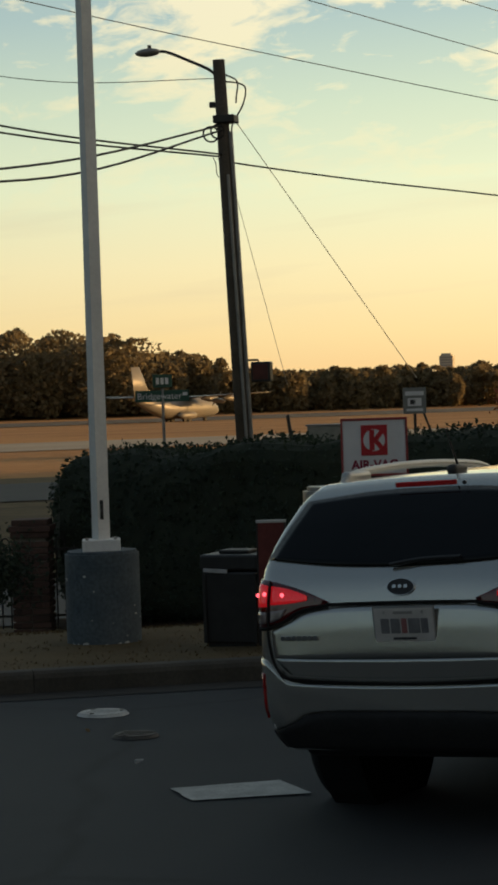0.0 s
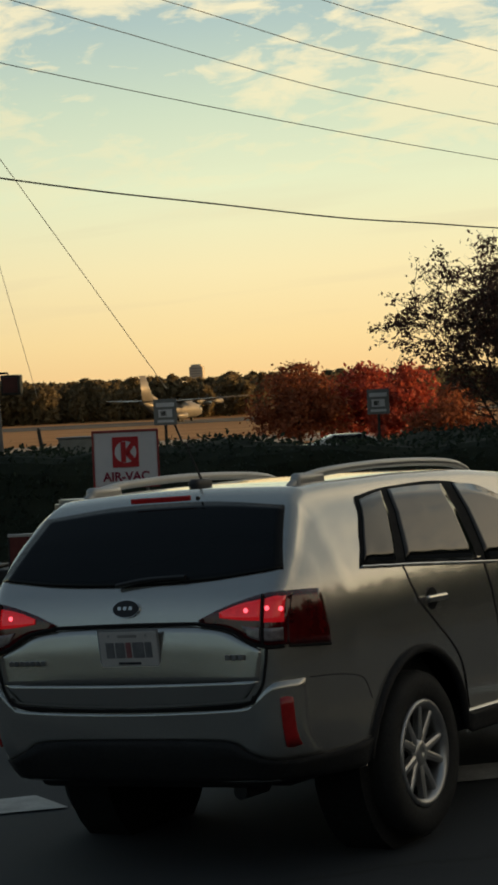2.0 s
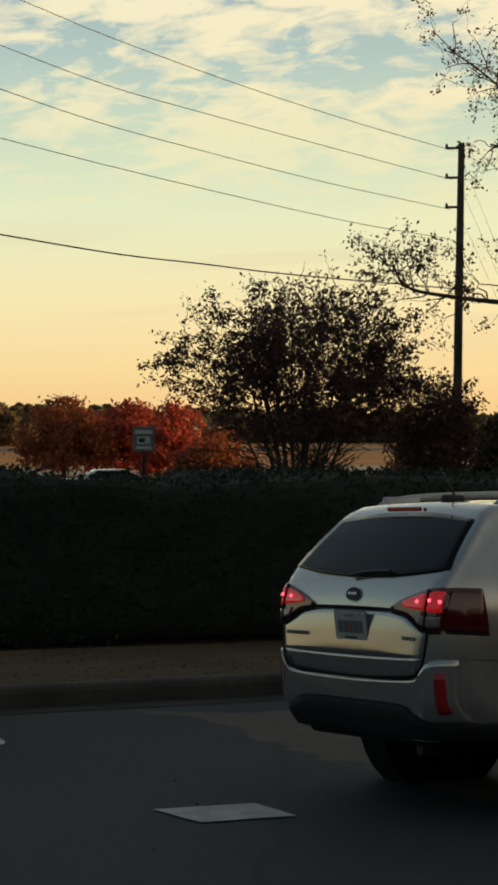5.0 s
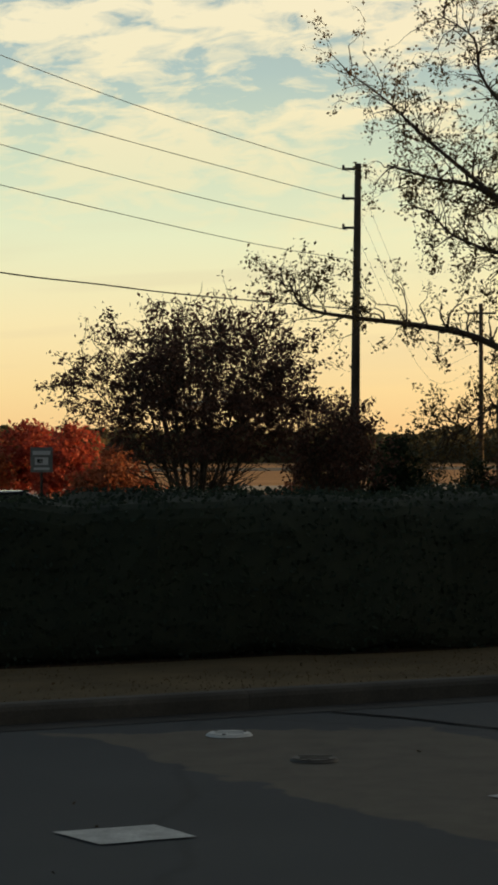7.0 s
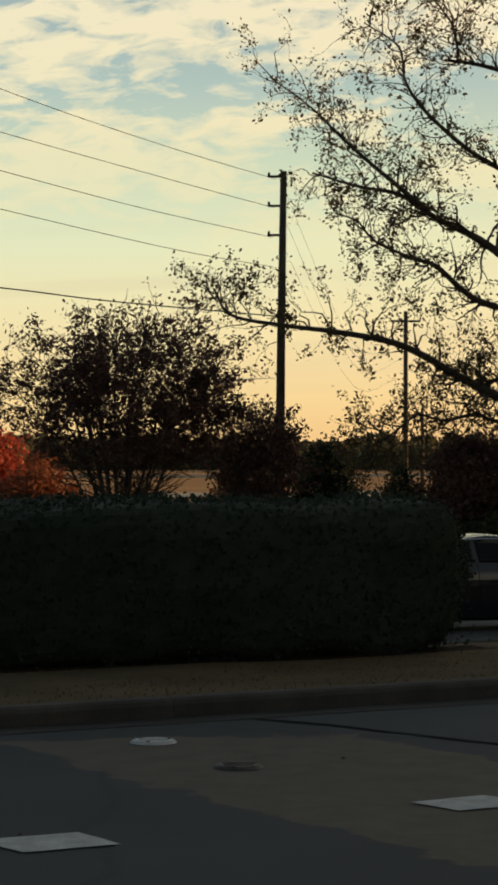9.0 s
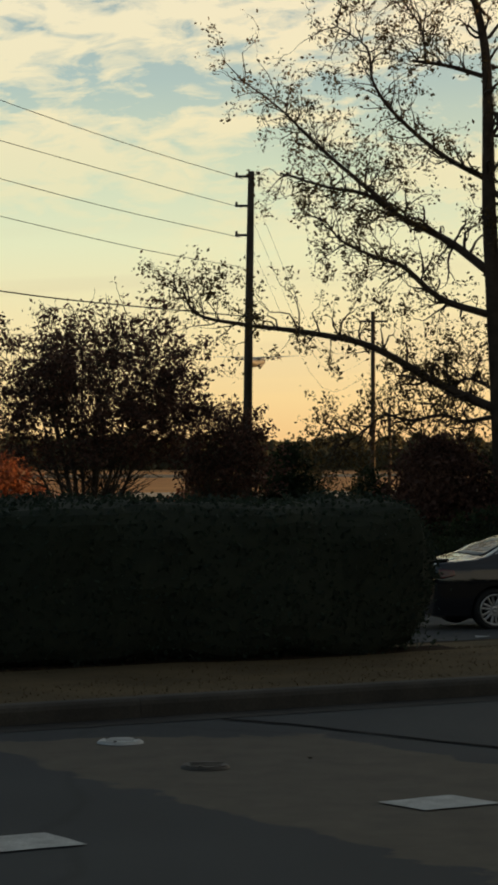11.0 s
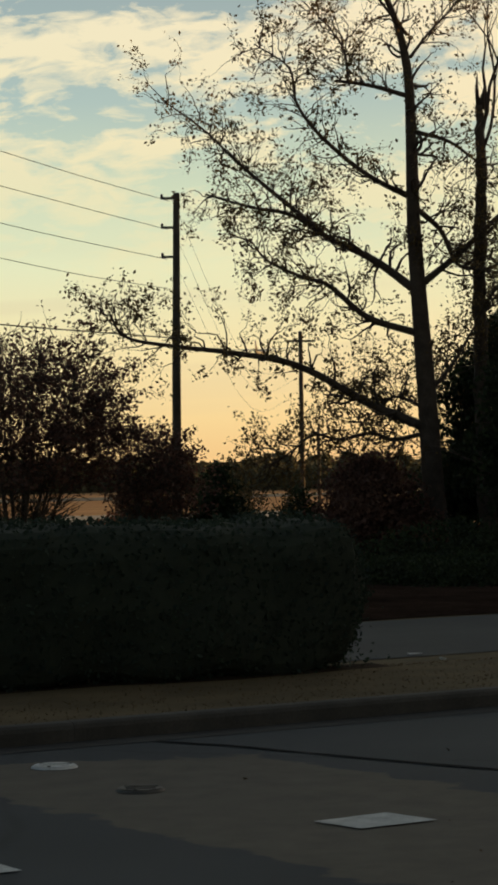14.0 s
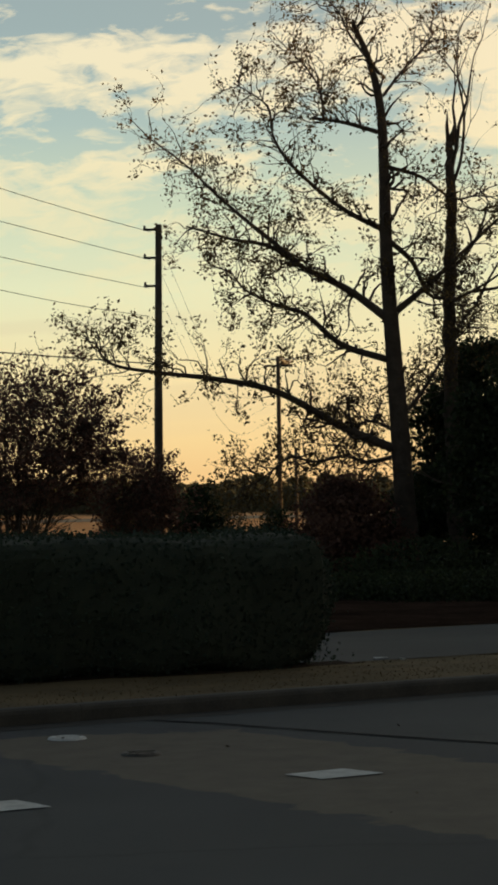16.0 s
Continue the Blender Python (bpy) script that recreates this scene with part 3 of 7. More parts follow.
def big_tree():
    """Tall bare-limbed tree beside the road, thinly leaved."""
    rng = np.random.default_rng(5)
    D = 70.0
    K = D / 3900.0
    base = polar(9.62, D)
    base.z = zg(base.x, base.y)
    right = Vector((math.cos(radians(9.6)), -math.sin(radians(9.6)), 0))
    deep = Vector((math.sin(radians(9.6)), math.cos(radians(9.6)), 0))
    tree = thing("roadside_tree", "tall half-bare autumn tree with long dark limbs by the road", "tree", Matrix.Translation(base))

    def at(px, up, dep=0.0):
        return right * ((px - 765) * K) + Vector((0, 0, (990 - up) * K)) + deep * dep

    sv, sf, tips = [], [], []
    limbs = [
        # control points across and up, start and end radius, depth drift
        ([(765, 1000), (752, 880), (742, 700), (733, 560), (724, 400), (722, 250), (718, 130), (700, 40), (668, -40)], 0.52, 0.06, 0.0),
        ([(737, 755), (640, 712), (520, 645), (410, 620), (300, 606), (215, 588), (188, 545)], 0.17, 0.03, -1.2),
        ([(728, 768), (680, 776), (640, 764), (585, 774), (540, 764), (505, 788), (470, 812), (448, 818)], 0.085, 0.02, 0.9),
        ([(724, 588), (640, 560), (575, 505), (530, 490), (470, 462), (440, 425)], 0.13, 0.025, -1.6),
        ([(724, 512), (650, 455), (570, 412), (505, 368), (430, 350), (345, 322)], 0.16, 0.03, 1.5),
        ([(560, 405), (460, 318), (400, 262), (345, 205), (262, 140)], 0.09, 0.02, 2.0),
        ([(722, 350), (640, 305), (560, 235), (522, 180), (510, 120), (450, 78)], 0.10, 0.02, -1.0),
        ([(716, 168), (650, 145), (588, 132)], 0.085, 0.05, 0.5),
        ([(612, 138), (605, 80), (575, 30), (540, -10)], 0.05, 0.015, 1.2),
        ([(718, 60), (665, -10), (640, -60), (600, -90)], 0.06, 0.015, -0.6),
        ([(722, 100), (760, 50), (800, 5), (830, -40)], 0.06, 0.015, 0.8),
        ([(738, 500), (800, 450), (870, 385), (930, 330), (990, 300)], 0.13, 0.03, 1.0),
        ([(726, 365), (772, 410), (800, 470), (850, 480)], 0.10, 0.05, -0.4),
        ([(730, 232), (790, 255), (850, 300), (905, 290)], 0.08, 0.02, -1.2),
        ([(742, 700), (790, 640), (840, 560), (880, 520)], 0.08, 0.02, 1.2),
        ([(735, 720), (690, 700), (660, 712), (620, 750)], 0.07, 0.02, 0.8),
    ]
    for pts, r0, r1, drift in limbs:
        ctrl = [at(px, up, drift * i / (len(pts) - 1)) for i, (px, up) in enumerate(pts)]
        line = curve_through(ctrl, 6)
        n = len(line)
        rad = [r0 + (r1 - r0) * (i / (n - 1)) ** 0.8 for i in range(n)]
        if r0 > 0.4:
            rad = [0.39 * (1 - 0.9 * (i / (n - 1)) ** 0.85) + 0.035 for i in range(n)]
            rad[0], rad[1] = 0.54, 0.46
        tube_data(line, rad, 10 if r0 > 0.2 else 7, sv, sf)
        start = 3 if r0 < 0.4 else int(n * 0.55)
        for i in range(start, n, 2 if r0 < 0.4 else 3):
            for _ in range(3):
                d = (line[min(i + 1, n - 1)] - line[i - 1]).normalized()
                side = Vector(rng.normal(size=3))
                side = (side - side.dot(d) * d).normalized() + Vector((0, 0, 0.25))
                grow(rng, line[i], d * 0.6 + side * 0.9, rng.uniform(0.7, 1.35), max(rad[i] * 0.4, 0.024), 2, sv, sf, tips, -0.02, 0.8, 2, 0.7, 0.3)
    # the second, broken stem
    st = [at(px, up, 1.5) for px, up in [(848, 1005), (842, 800), (838, 600), (843, 400), (846, 260), (846, 175)]]
    line = [q + right * rng.normal() * 0.03 for q in curve_through(st, 7)]
    n = len(line)
    tube_data(line, [(0.34 - 0.20 * (i / (n - 1)) ** 0.8) * rng.uniform(0.92, 1.08) for i in range(n)], 9, sv, sf)
    # splintered top and a long bare shoot beside it
    for dx, tall in ((-3, 60), (4, 38), (1, 20)):
        tube_data([at(846 + dx, 182, 1.5), at(845 + dx * 1.6, 175 - tall * 0.5, 1.5), at(847 + dx * 1.8, 175 - tall, 1.5)], [0.085, 0.06, 0.008], 5, sv, sf)
    shoot = curve_through([at(848, 260, 1.5), at(866, 205, 1.5), at(873, 120, 1.7), at(862, 40, 1.8), at(868, -50, 2.0)], 6)
    tube_data(shoot, [0.065 - 0.05 * i / (len(shoot) - 1) for i in range(len(shoot))], 6, sv, sf)
    for q in shoot[8::3]:
        grow(rng, q, Vector((rng.normal() * 0.5, rng.normal() * 0.3, 1)), 1.6, 0.02, 1, sv, sf, [], -0.02, 0.5, 2, 0.8, 0.12)
    for px, up, w in [(842, 235, (0.5, 0, 1)), (848, 230, (0.25, 0.2, 1)), (838, 480, (0.9, 0.1, 0.8)), (840, 420, (1, -0.2, 0.5)), (840, 560, (0.8, 0.2, 0.7))]:
        grow(rng, at(px, up, 1.5), Vector(w), 3.4, 0.075, 3, sv, sf, tips, -0.03, 0.55, 2, 0.75, 0.2)
    data_object("trunk", sv, sf, BARK, tree, True)
    tips = np.array([tuple(t) for t in tips])
    c = tips[rng.integers(0, len(tips), 34000)] + rng.normal(size=(34000, 3)) * 0.13
    keep = rng.random(len(c)) < np.clip(1.2 - c[:, 2] / 24.0, 0.22, 1)
    c = c[keep]
    leaf_mesh("leaves", c, rng.uniform(0.036, 0.090, len(c)), LEAF_OAK, tree, rng=rng)


big_tree()


def broad_tree(name, label, pos, height, width, leaf, n_leaf, leaf_size, stems=7, seed=1, clear=0.32, trunk_r=0.07, clump=0.3, flatten=0.5, depth=3):
    rng = np.random.default_rng(seed)
    tree = thing(name, label, "tree", Matrix.Translation(pos), {"red_maple": "maples on the field edge", "evergreen": "roadside evergreens", "red_shrub": "red shrubs", "green_shrub": "green shrubs", "roadside_shrub": "roadside shrubs"}.get(name, ""))
    sv, sf, tips = [], [], []
    for i in range(stems):
        a = 2 * math.pi * i / stems + rng.uniform(-0.3, 0.3)
        out = Vector((math.cos(a), math.sin(a), 0)) * width * 0.20 * rng.uniform(0.5, 1.1)
        if stems == 1:
            out = Vector((0, 0, 0))
        foot = out * 0.12
        mid = out * 0.8 + Vector((0, 0, height * clear))
        tube_data([foot, foot.lerp(mid, 0.5) + Vector(rng.normal(size=3)) * 0.04, mid], [trunk_r, trunk_r * 0.85, trunk_r * 0.75], 7, sv, sf)
        for k in range(3 if stems > 1 else 9):
            w = Vector((out.x, out.y, 0)).normalized() * rng.uniform(0.2, 1.3) * (width / height) + Vector((rng.normal() * 0.55, rng.normal() * 0.55, 1.0 * rng.uniform(0.35, 1.15)))
            grow(rng, mid, w, height * (1 - clear) * 0.36 * rng.uniform(0.8, 1.2), trunk_r * 0.6, depth, sv, sf, tips, 0.0, 0.75, 3, 0.68, 0.2)
    t = np.array([tuple(q) for q in tips])
    lo, hi = height * clear * 0.8, height
    r = np.hypot(t[:, 0], t[:, 1])
    zrel = (t[:, 2] - lo) / (hi - lo)
    # the outline: widest low down, rounded above
    rmax = width / 2 * np.sqrt(np.clip(1 - (np.clip(zrel, 0, 1) ** 2.2), 0.02, 1)) * (0.85 + 0.3 * rng.random(len(t)))
    f = np.where(r > rmax, rmax / np.maximum(r, 1e-6), 1.0)
    t[:, 0] *= f
    t[:, 1] *= f
    t[:, 2] = np.clip(t[:, 2], lo, hi * 1.02)
    data_object("trunk", sv, sf, BARK, tree, True)
    # gather leaves in clumps, with sky between them
    extra = rng.random((max(60, len(t) // 3), 3))
    ang = extra[:, 0] * 2 * math.pi
    zz = extra[:, 1] ** 1.15
    rr = width / 2 * np.sqrt(1 - np.clip(zz, 0, 0.98) ** 2.2) * np.sqrt(extra[:, 2])
    e = np.stack([rr * np.cos(ang), rr * np.sin(ang), lo + zz * (hi - lo)], 1)
    cent = np.concatenate([t[rng.integers(0, len(t), len(t) // 2)], e])
    c = cent[rng.integers(0, len(cent), n_leaf)] + rng.normal(size=(n_leaf, 3)) * clump * np.array([1, 1, flatten])
    leaf_mesh("leaves", c, rng.uniform(0.55, 1.25, n_leaf) * leaf_size, leaf, tree, rng=rng)
    return tree


def standing(az, d):
    p = polar(az, d)
    p.z = zg(p.x, p.y)
    return p


def crape_myrtle(label, pos, height, width, n_leaf, leaf_size, stems, seed, lean=0.0, low=0.30):
    """A vase of slender stems that arch out to an uneven crown of small leaf sprays."""
    rng = np.random.default_rng(seed)
    tree = thing("crape_myrtle", label, "tree", Matrix.Translation(pos), "crape myrtles")
    sv, sf, tips = [], [], []
    mid, half = height * (1 + low) / 2, height * (1 - low) / 2
    for i in range(stems):
        a = 2.4 * i + rng.uniform(-0.3, 0.3)
        rise = radians(-22 + 100 * ((i + 0.5) / stems) ** 0.85)
        reach = width / 2 * math.cos(rise) * rng.uniform(0.82, 1.05)
        end = Vector((reach * math.cos(a) + lean * (0.4 + math.sin(rise)), reach * math.sin(a), mid + half * math.sin(rise) * rng.uniform(0.9, 1.04)))
        foot = Vector((math.cos(a), math.sin(a), 0)) * 0.10 * rng.uniform(0.4, 1.2)
        knee = Vector((end.x * 0.22, end.y * 0.22, height * 0.26)) + Vector(rng.normal(size=3)) * 0.05
        arch = Vector((end.x * 0.62, end.y * 0.62, max(height * 0.42, end.z * 0.74))) + Vector(rng.normal(size=3)) * 0.10
        line = curve_through([foot, knee, arch, end], 7)
        n = len(line)
        r0 = rng.uniform(0.040, 0.062)
        rad = [r0 * (1 - 0.82 * k / (n - 1)) for k in range(n)]
        tube_data(line, rad, 7, sv, sf)
        for k in range(int(n * 0.40), n):
            d = (line[min(k + 1, n - 1)] - line[k - 1]).normalized()
            for _ in range(2 if k < n * 0.6 else 3):
                side = Vector(rng.normal(size=3))
                side = (side - side.dot(d) * d).normalized()
                out = Vector((line[k].x, line[k].y, 0)) * 0.16
                grow(rng, line[k], d * 0.55 + side * 0.75 + out + Vector((0, 0, 0.12)), height * 0.115 * rng.uniform(0.6, 1.3), max(rad[k] * 0.55, 0.010), 1, sv, sf, tips, 0.0, 0.8, 3, 0.72, 0.22, 4)
    data_object("trunk", sv, sf, BARK, tree, True)
    t = np.array([tuple(q) for q in tips])
    # leaves sit in small sprays along the twig ends, thinner at the top
    weight = np.clip(1.25 - 0.45 * (t[:, 2] / height), 0.2, 1) * rng.random(len(t)) ** 2
    weight *= np.clip(0.25 + 1.2 * np.hypot(t[:, 0], t[:, 1]) / (width / 2), 0.25, 1.2)
    c = t[rng.choice(len(t), n_leaf, p=weight / weight.sum())] + rng.normal(size=(n_leaf, 3)) * np.array([0.095, 0.095, 0.045])
    c = c[c[:, 2] > height * (low - 0.05) + 0.35 * rng.random(len(c)) ** 2]
    leaf_mesh("leaves", c, rng.uniform(0.55, 1.25, len(c)) * leaf_size, LEAF_BROWN, tree, rng=rng)
    return tree


crape_myrtle("many-stemmed crape myrtle with brown-purple autumn leaves behind the hedge", standing(-1.45, 44), 5.15, 4.35, 24000, 0.050, 19, 21, 0.15, 0.53)
crape_myrtle("smaller dark crape myrtle standing beside a utility pole", standing(2.15, 47), 3.6, 2.0, 7500, 0.050, 9, 22, 0.0, 0.55)
broad_tree("red_maple", "bronze-red maple with low spreading crown on the field edge", standing(-7.45, 128), 4.9, 6.2, LEAF_RUST, 7500, 0.16, 1, 31, 0.24, 0.16, 0.34)
broad_tree("red_maple", "bright scarlet maple in full autumn colour on the field edge", standing(-5.75, 131), 4.7, 5.8, LEAF_RED, 7500, 0.16, 1, 32, 0.2, 0.15, 0.34)
broad_tree("red_maple", "scarlet maple with thinning crown on the field edge", standing(-4.55, 127), 4.5, 4.6, LEAF_RED, 5500, 0.16, 1, 33, 0.2, 0.15, 0.32)
broad_tree("red_shrub", "low rust-red shrub among the field-edge trees", standing(-3.5, 120), 3.1, 4.2, LEAF_RUST, 4000, 0.15, 4, 34, 0.1, 0.07, 0.3)
broad_tree("red_shrub", "low rust-red shrub behind the hedge", standing(1.55, 95), 1.9, 2.4, LEAF_RUST, 2500, 0.13, 4, 35, 0.1, 0.06, 0.25)
broad_tree("red_shrub", "small bright red shrub near the pole foot", standing(2.95, 80), 1.15, 0.9, LEAF_RED, 1500, 0.07, 4, 36, 0.1, 0.03, 0.14)
broad_tree("green_shrub", "dull olive shrub in front of the field", standing(2.1, 84), 2.5, 2.4, LEAF_OAK, 4500, 0.11, 4, 37, 0.1, 0.06, 0.28)
broad_tree("green_shrub", "dark evergreen shrub in front of the field", standing(3.9, 84), 3.3, 1.9, LEAF_DKGREEN, 6500, 0.10, 4, 38, 0.08, 0.06, 0.25)
broad_tree("green_shrub", "dark evergreen shrub by the second pole", standing(5.9, 92), 2.3, 1.5, LEAF_DKGREEN, 3500, 0.10, 4, 39, 0.08, 0.06, 0.22)
broad_tree("dark_round_tree", "dense rounded dark reddish tree beside the road", standing(7.75, 68), 3.15, 3.7, LEAF_BROWN, 36000, 0.085, 3, 40, 0.06, 0.09, 0.30)
broad_tree("evergreen", "dense dark evergreen at the edge of the road", standing(11.55, 74), 7.9, 5.6, LEAF_DKGREEN, 46000, 0.115, 2, 41, 0.06, 0.12, 0.36)
broad_tree("sapling", "thin leafy young tree behind the two roadside trunks", standing(10.75, 79), 11.0, 4.2, LEAF_OAK, 6500, 0.07, 3, 44, 0.25, 0.06, 0.30)
broad_tree("evergreen", "tall dense dark evergreen beside the roadside tree", standing(13.6, 66), 9.2, 6.0, LEAF_DKGREEN, 30000, 0.11, 2, 42, 0.06, 0.12, 0.36)
for az, d, h, w, sd in ((8.6, 55, 0.62, 3.6, 61), (10.4, 54, 0.70, 4.0, 62), (12.4, 54, 0.75, 4.2, 63), (14.3, 55, 0.8, 4.2, 64)):
    broad_tree("roadside_shrub", "low dark evergreen shrub along the verge", standing(az, d), h, w, LEAF_DKGREEN, 7000, 0.055, 6, sd, 0.05, 0.03, 0.16)
broad_tree("roadside_shrub", "low dark shrub under the roadside tree", standing(9.9, 62), 1.3, 7.0, LEAF_DKGREEN, 12000, 0.07, 6, 43, 0.05, 0.04, 0.25)


def woods(name, az0, az1, d0, d1, h0, h1, count, per, size, material, label, seed, inside=None, taper=None):
    """A far belt of trees: a sheet painted as inner shade and many separate crowns of leaf clumps."""
    rng = np.random.default_rng(seed)
    c, s = [], []
    iv, ifc = [], []
    for i in range(count):
        f = (i + rng.uniform(-0.4, 0.4)) / count
        az, d = az0 + (az1 - az0) * f, rng.uniform(d0, d1)
        h = (h0 + (h1 - h0) * (taper(f) if taper else f)) * rng.uniform(0.72, 1.10)
        w = h * rng.uniform(0.30, 0.5)
        p = standing(az, d)
        pine = rng.random() < 0.25
        a, u = rng.random(per) * 2 * math.pi, rng.random(per) ** 0.8
        r = w * np.sqrt(np.clip(1 - np.abs(u * 1.9 - 0.9) ** 2.2, 0.03, 1)) * np.sqrt(rng.random(per)) * (0.6 if pine else 1)
        lump = 1 + 0.25 * np.sin(a * 3 + i) * np.sin(u * 9 + i)
        c.append(np.stack([p.x + r * np.cos(a) * lump, p.y + r * np.sin(a) * lump, p.z + h * (0.04 + 0.96 * u)], 1))
        s.append(rng.uniform(0.6, 1.3, per) * size)
    ob = thing(name, label, "trees", kind="stuff")
    c, s = np.concatenate(c), np.concatenate(s)
    leaf_mesh("crowns", c, s, material, ob, rng=rng)
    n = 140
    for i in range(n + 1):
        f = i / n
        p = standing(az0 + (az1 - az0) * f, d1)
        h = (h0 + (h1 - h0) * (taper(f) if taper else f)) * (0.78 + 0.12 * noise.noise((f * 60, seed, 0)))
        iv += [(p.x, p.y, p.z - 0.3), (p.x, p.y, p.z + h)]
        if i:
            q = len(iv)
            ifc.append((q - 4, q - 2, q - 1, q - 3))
    # backing sheet behind the crowns; shade between the trees is in its colour
    data_object("inner_shade", iv, ifc, inside or WOODS_SHADE, ob)
    return ob


woods("far_woods", -28, -8, 640, 700, 25, 12, 190, 620, 0.85, WOODS, "autumn woods beyond the runway, brown and olive", 51, taper=lambda f: 0 if f < 0.42 else min(1, (f - 0.42) * 4))
woods("far_woods", -17, -4, 700, 800, 12.0, 11.0, 150, 480, 0.85, WOODS, "lower olive and brown woods beyond the runway", 52)
# farther woods and ridge: their haze is only the paler leaf colour
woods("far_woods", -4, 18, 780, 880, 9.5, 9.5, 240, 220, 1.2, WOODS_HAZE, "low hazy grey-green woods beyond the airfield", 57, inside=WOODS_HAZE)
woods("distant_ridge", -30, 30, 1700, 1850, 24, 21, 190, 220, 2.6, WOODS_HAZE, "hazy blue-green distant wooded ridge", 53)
# unseen tree belts, added to hide the low sun and show in the car's paint
woods("unseen_tree_belt", 24, 76, 74, 84, 17, 12, 40, 1100, 0.42, LEAF_DKGREEN, "unseen dark belt of tall trees along the side road, hiding the sun", 54)
woods("unseen_tree_belt", 47, 200, 36, 44, 11, 9, 64, 1100, 0.36, LEAF_DKGREEN, "unseen dark belt of trees behind the forecourt, hiding the sun", 55)
woods("unseen_tree_belt", 16, 48, 100, 112, 20, 20, 30, 1100, 0.5, LEAF_DKGREEN, "unseen dark belt of tall trees farther along the road, hiding the sun", 58)
woods("unseen_tree_belt", 200, 300, 48, 58, 9, 9, 36, 800, 0.42, LEAF_DKGREEN, "unseen dark belt of trees added across the street", 56)


def build_far_tower():
    p = standing(-10.05, 1500)
    t = thing("distant_tower", "pale blocky water-tower-like building on the skyline", "building", Matrix.Translation(p))
    # concrete colour with the haze of distance mixed in
    body = surface("haze_tinted_concrete", (0.46, 0.45, 0.40), (0.54, 0.52, 0.46), scale=0.05, rough=0.9)
    part("wall", box(-4.6, 4.6, -4, 4, 0, 27.5, 0.2), body, t)
    part("roof", box(-3.4, 3.2, -3, 3, 27.5, 29.0, 0.2), body, t)
    glass = surface("dim_window", (0.26, 0.27, 0.26), (0.30, 0.30, 0.29), scale=0.1, rough=0.4)
    for fl in range(4):
        part("window", box(-3.8, 3.8, -4.06, -4.0, 20.5 + 1.75 * fl, 21.4 + 1.75 * fl), glass, t)


build_far_tower()


# ---- poles, wires, signs on poles ----
def wire(points, r, parent, steps=8, name="cable"):
    return part(name, tube(curve_through(points, steps), r, 5), WIRE, parent, smooth=True)


B_POS = standing(2.72, 75)
WU = Vector((-0.55448, -0.83219, 0))


def build_poles():
    # street corner pole with lamp arm, leaning a little
    A = standing(-15.30, 46)
    k = 46 / 3900.0
    top = polar(-15.30 - 0.42, 46)
    top = Vector((top.x, top.y, 1.98 + 46 * math.tan(radians(8.62))))
    axis = (top - A)
    pa = thing("utility_pole", "leaning weathered wooden utility pole with a street lamp arm", "utility pole", Matrix.Translation(A), "utility poles")
    r, d = Vector((math.cos(radians(15.3)), math.sin(radians(15.3)), 0)), Vector((-math.sin(radians(15.3)), math.cos(radians(15.3)), 0))
    H = axis.length
    def up(h, x=0.0, y=0.0):
        return axis.normalized() * h + r * x + d * y
    part("shaft", tube([up(-0.3), up(H * 0.5), up(H)], [0.165, 0.15, 0.125], 14), POLEWOOD, pa, smooth=True)
    part("conduit", tube([up(0.0, 0.16, -0.08), up(H - 1.5, 0.15, -0.08)], 0.045, 8), GREYSTEEL, pa)
    part("conduit", tube([up(0.0, 0.06, -0.18), up(H - 2.4, 0.04, -0.16)], 0.035, 8), GREYSTEEL, pa)
    part("bracket", moved(box(-0.16, 0.30, -0.2, 0.2, -0.10, 0.06, 0.02), Matrix.Translation(up(H - 1.22))), BLACKMETAL, pa)
    part("bracket", moved(box(-0.26, -0.08, -0.05, 0.05, -0.06, 0.06, 0.02), Matrix.Translation(up(H - 0.92))), BLACKMETAL, pa)
    arm = curve_through([up(H - 0.42), up(H - 0.2, -0.2), up(H + 0.02, -0.65), up(H + 0.20, -1.07), up(H + 0.21, -1.28)], 6)
    part("lamp_arm", tube(arm, 0.032, 8), BLACKMETAL, pa, smooth=True)
    lamp = bmesh.new()
    bmesh.ops.create_uvsphere(lamp, u_segments=16, v_segments=10, radius=1)
    lamp.transform(Matrix.Translation(up(H + 0.20, -1.46)) @ Matrix.Rotation(radians(-15.3), 4, "Z") @ Matrix.Diagonal((0.30, 0.16, 0.085, 1)))
    part("lamp_head", lamp, GREYSTEEL, pa, smooth=True)
    part("photocell", cylinder(0.04, 0.04, 0, 0.08, 10, 0, Matrix.Translation(up(H + 0.27, -1.42))), BLACKPLASTIC, pa)
    wire([up(H - 0.45, 0.1), up(H - 0.5, 0.4), up(H - 0.62, 0.52), up(H - 0.95, 0.44), up(H - 1.35, 0.2), up(H - 1.7, 0.16)], 0.018, pa)
    wire([up(H - 0.3, 0.1), up(H - 0.45, 0.35), up(H - 0.75, 0.32), up(H - 0.9, 0.3)], 0.018, pa)
    # coils of spare cable
    for cx, cz, rr in ((-0.26, -1.55, 0.16), (-0.12, -1.5, 0.14)):
        pts = [up(H + cz + rr * math.sin(a), cx + rr * math.cos(a), -0.12) for a in [i * math.pi / 6 for i in range(13)]]
        wire(pts, 0.02, pa, 2)
    wire([up(H - 2.02, -0.25), up(H - 2.15, -0.2), up(H - 2.4, -0.18), up(H - 2.42, -0.02), up(H - 2.2, 0.0)], 0.01, pa)
    # pedestrian signal on its bracket
    hs = 1.98 + 46 * math.tan(radians(0.58)) - A.z
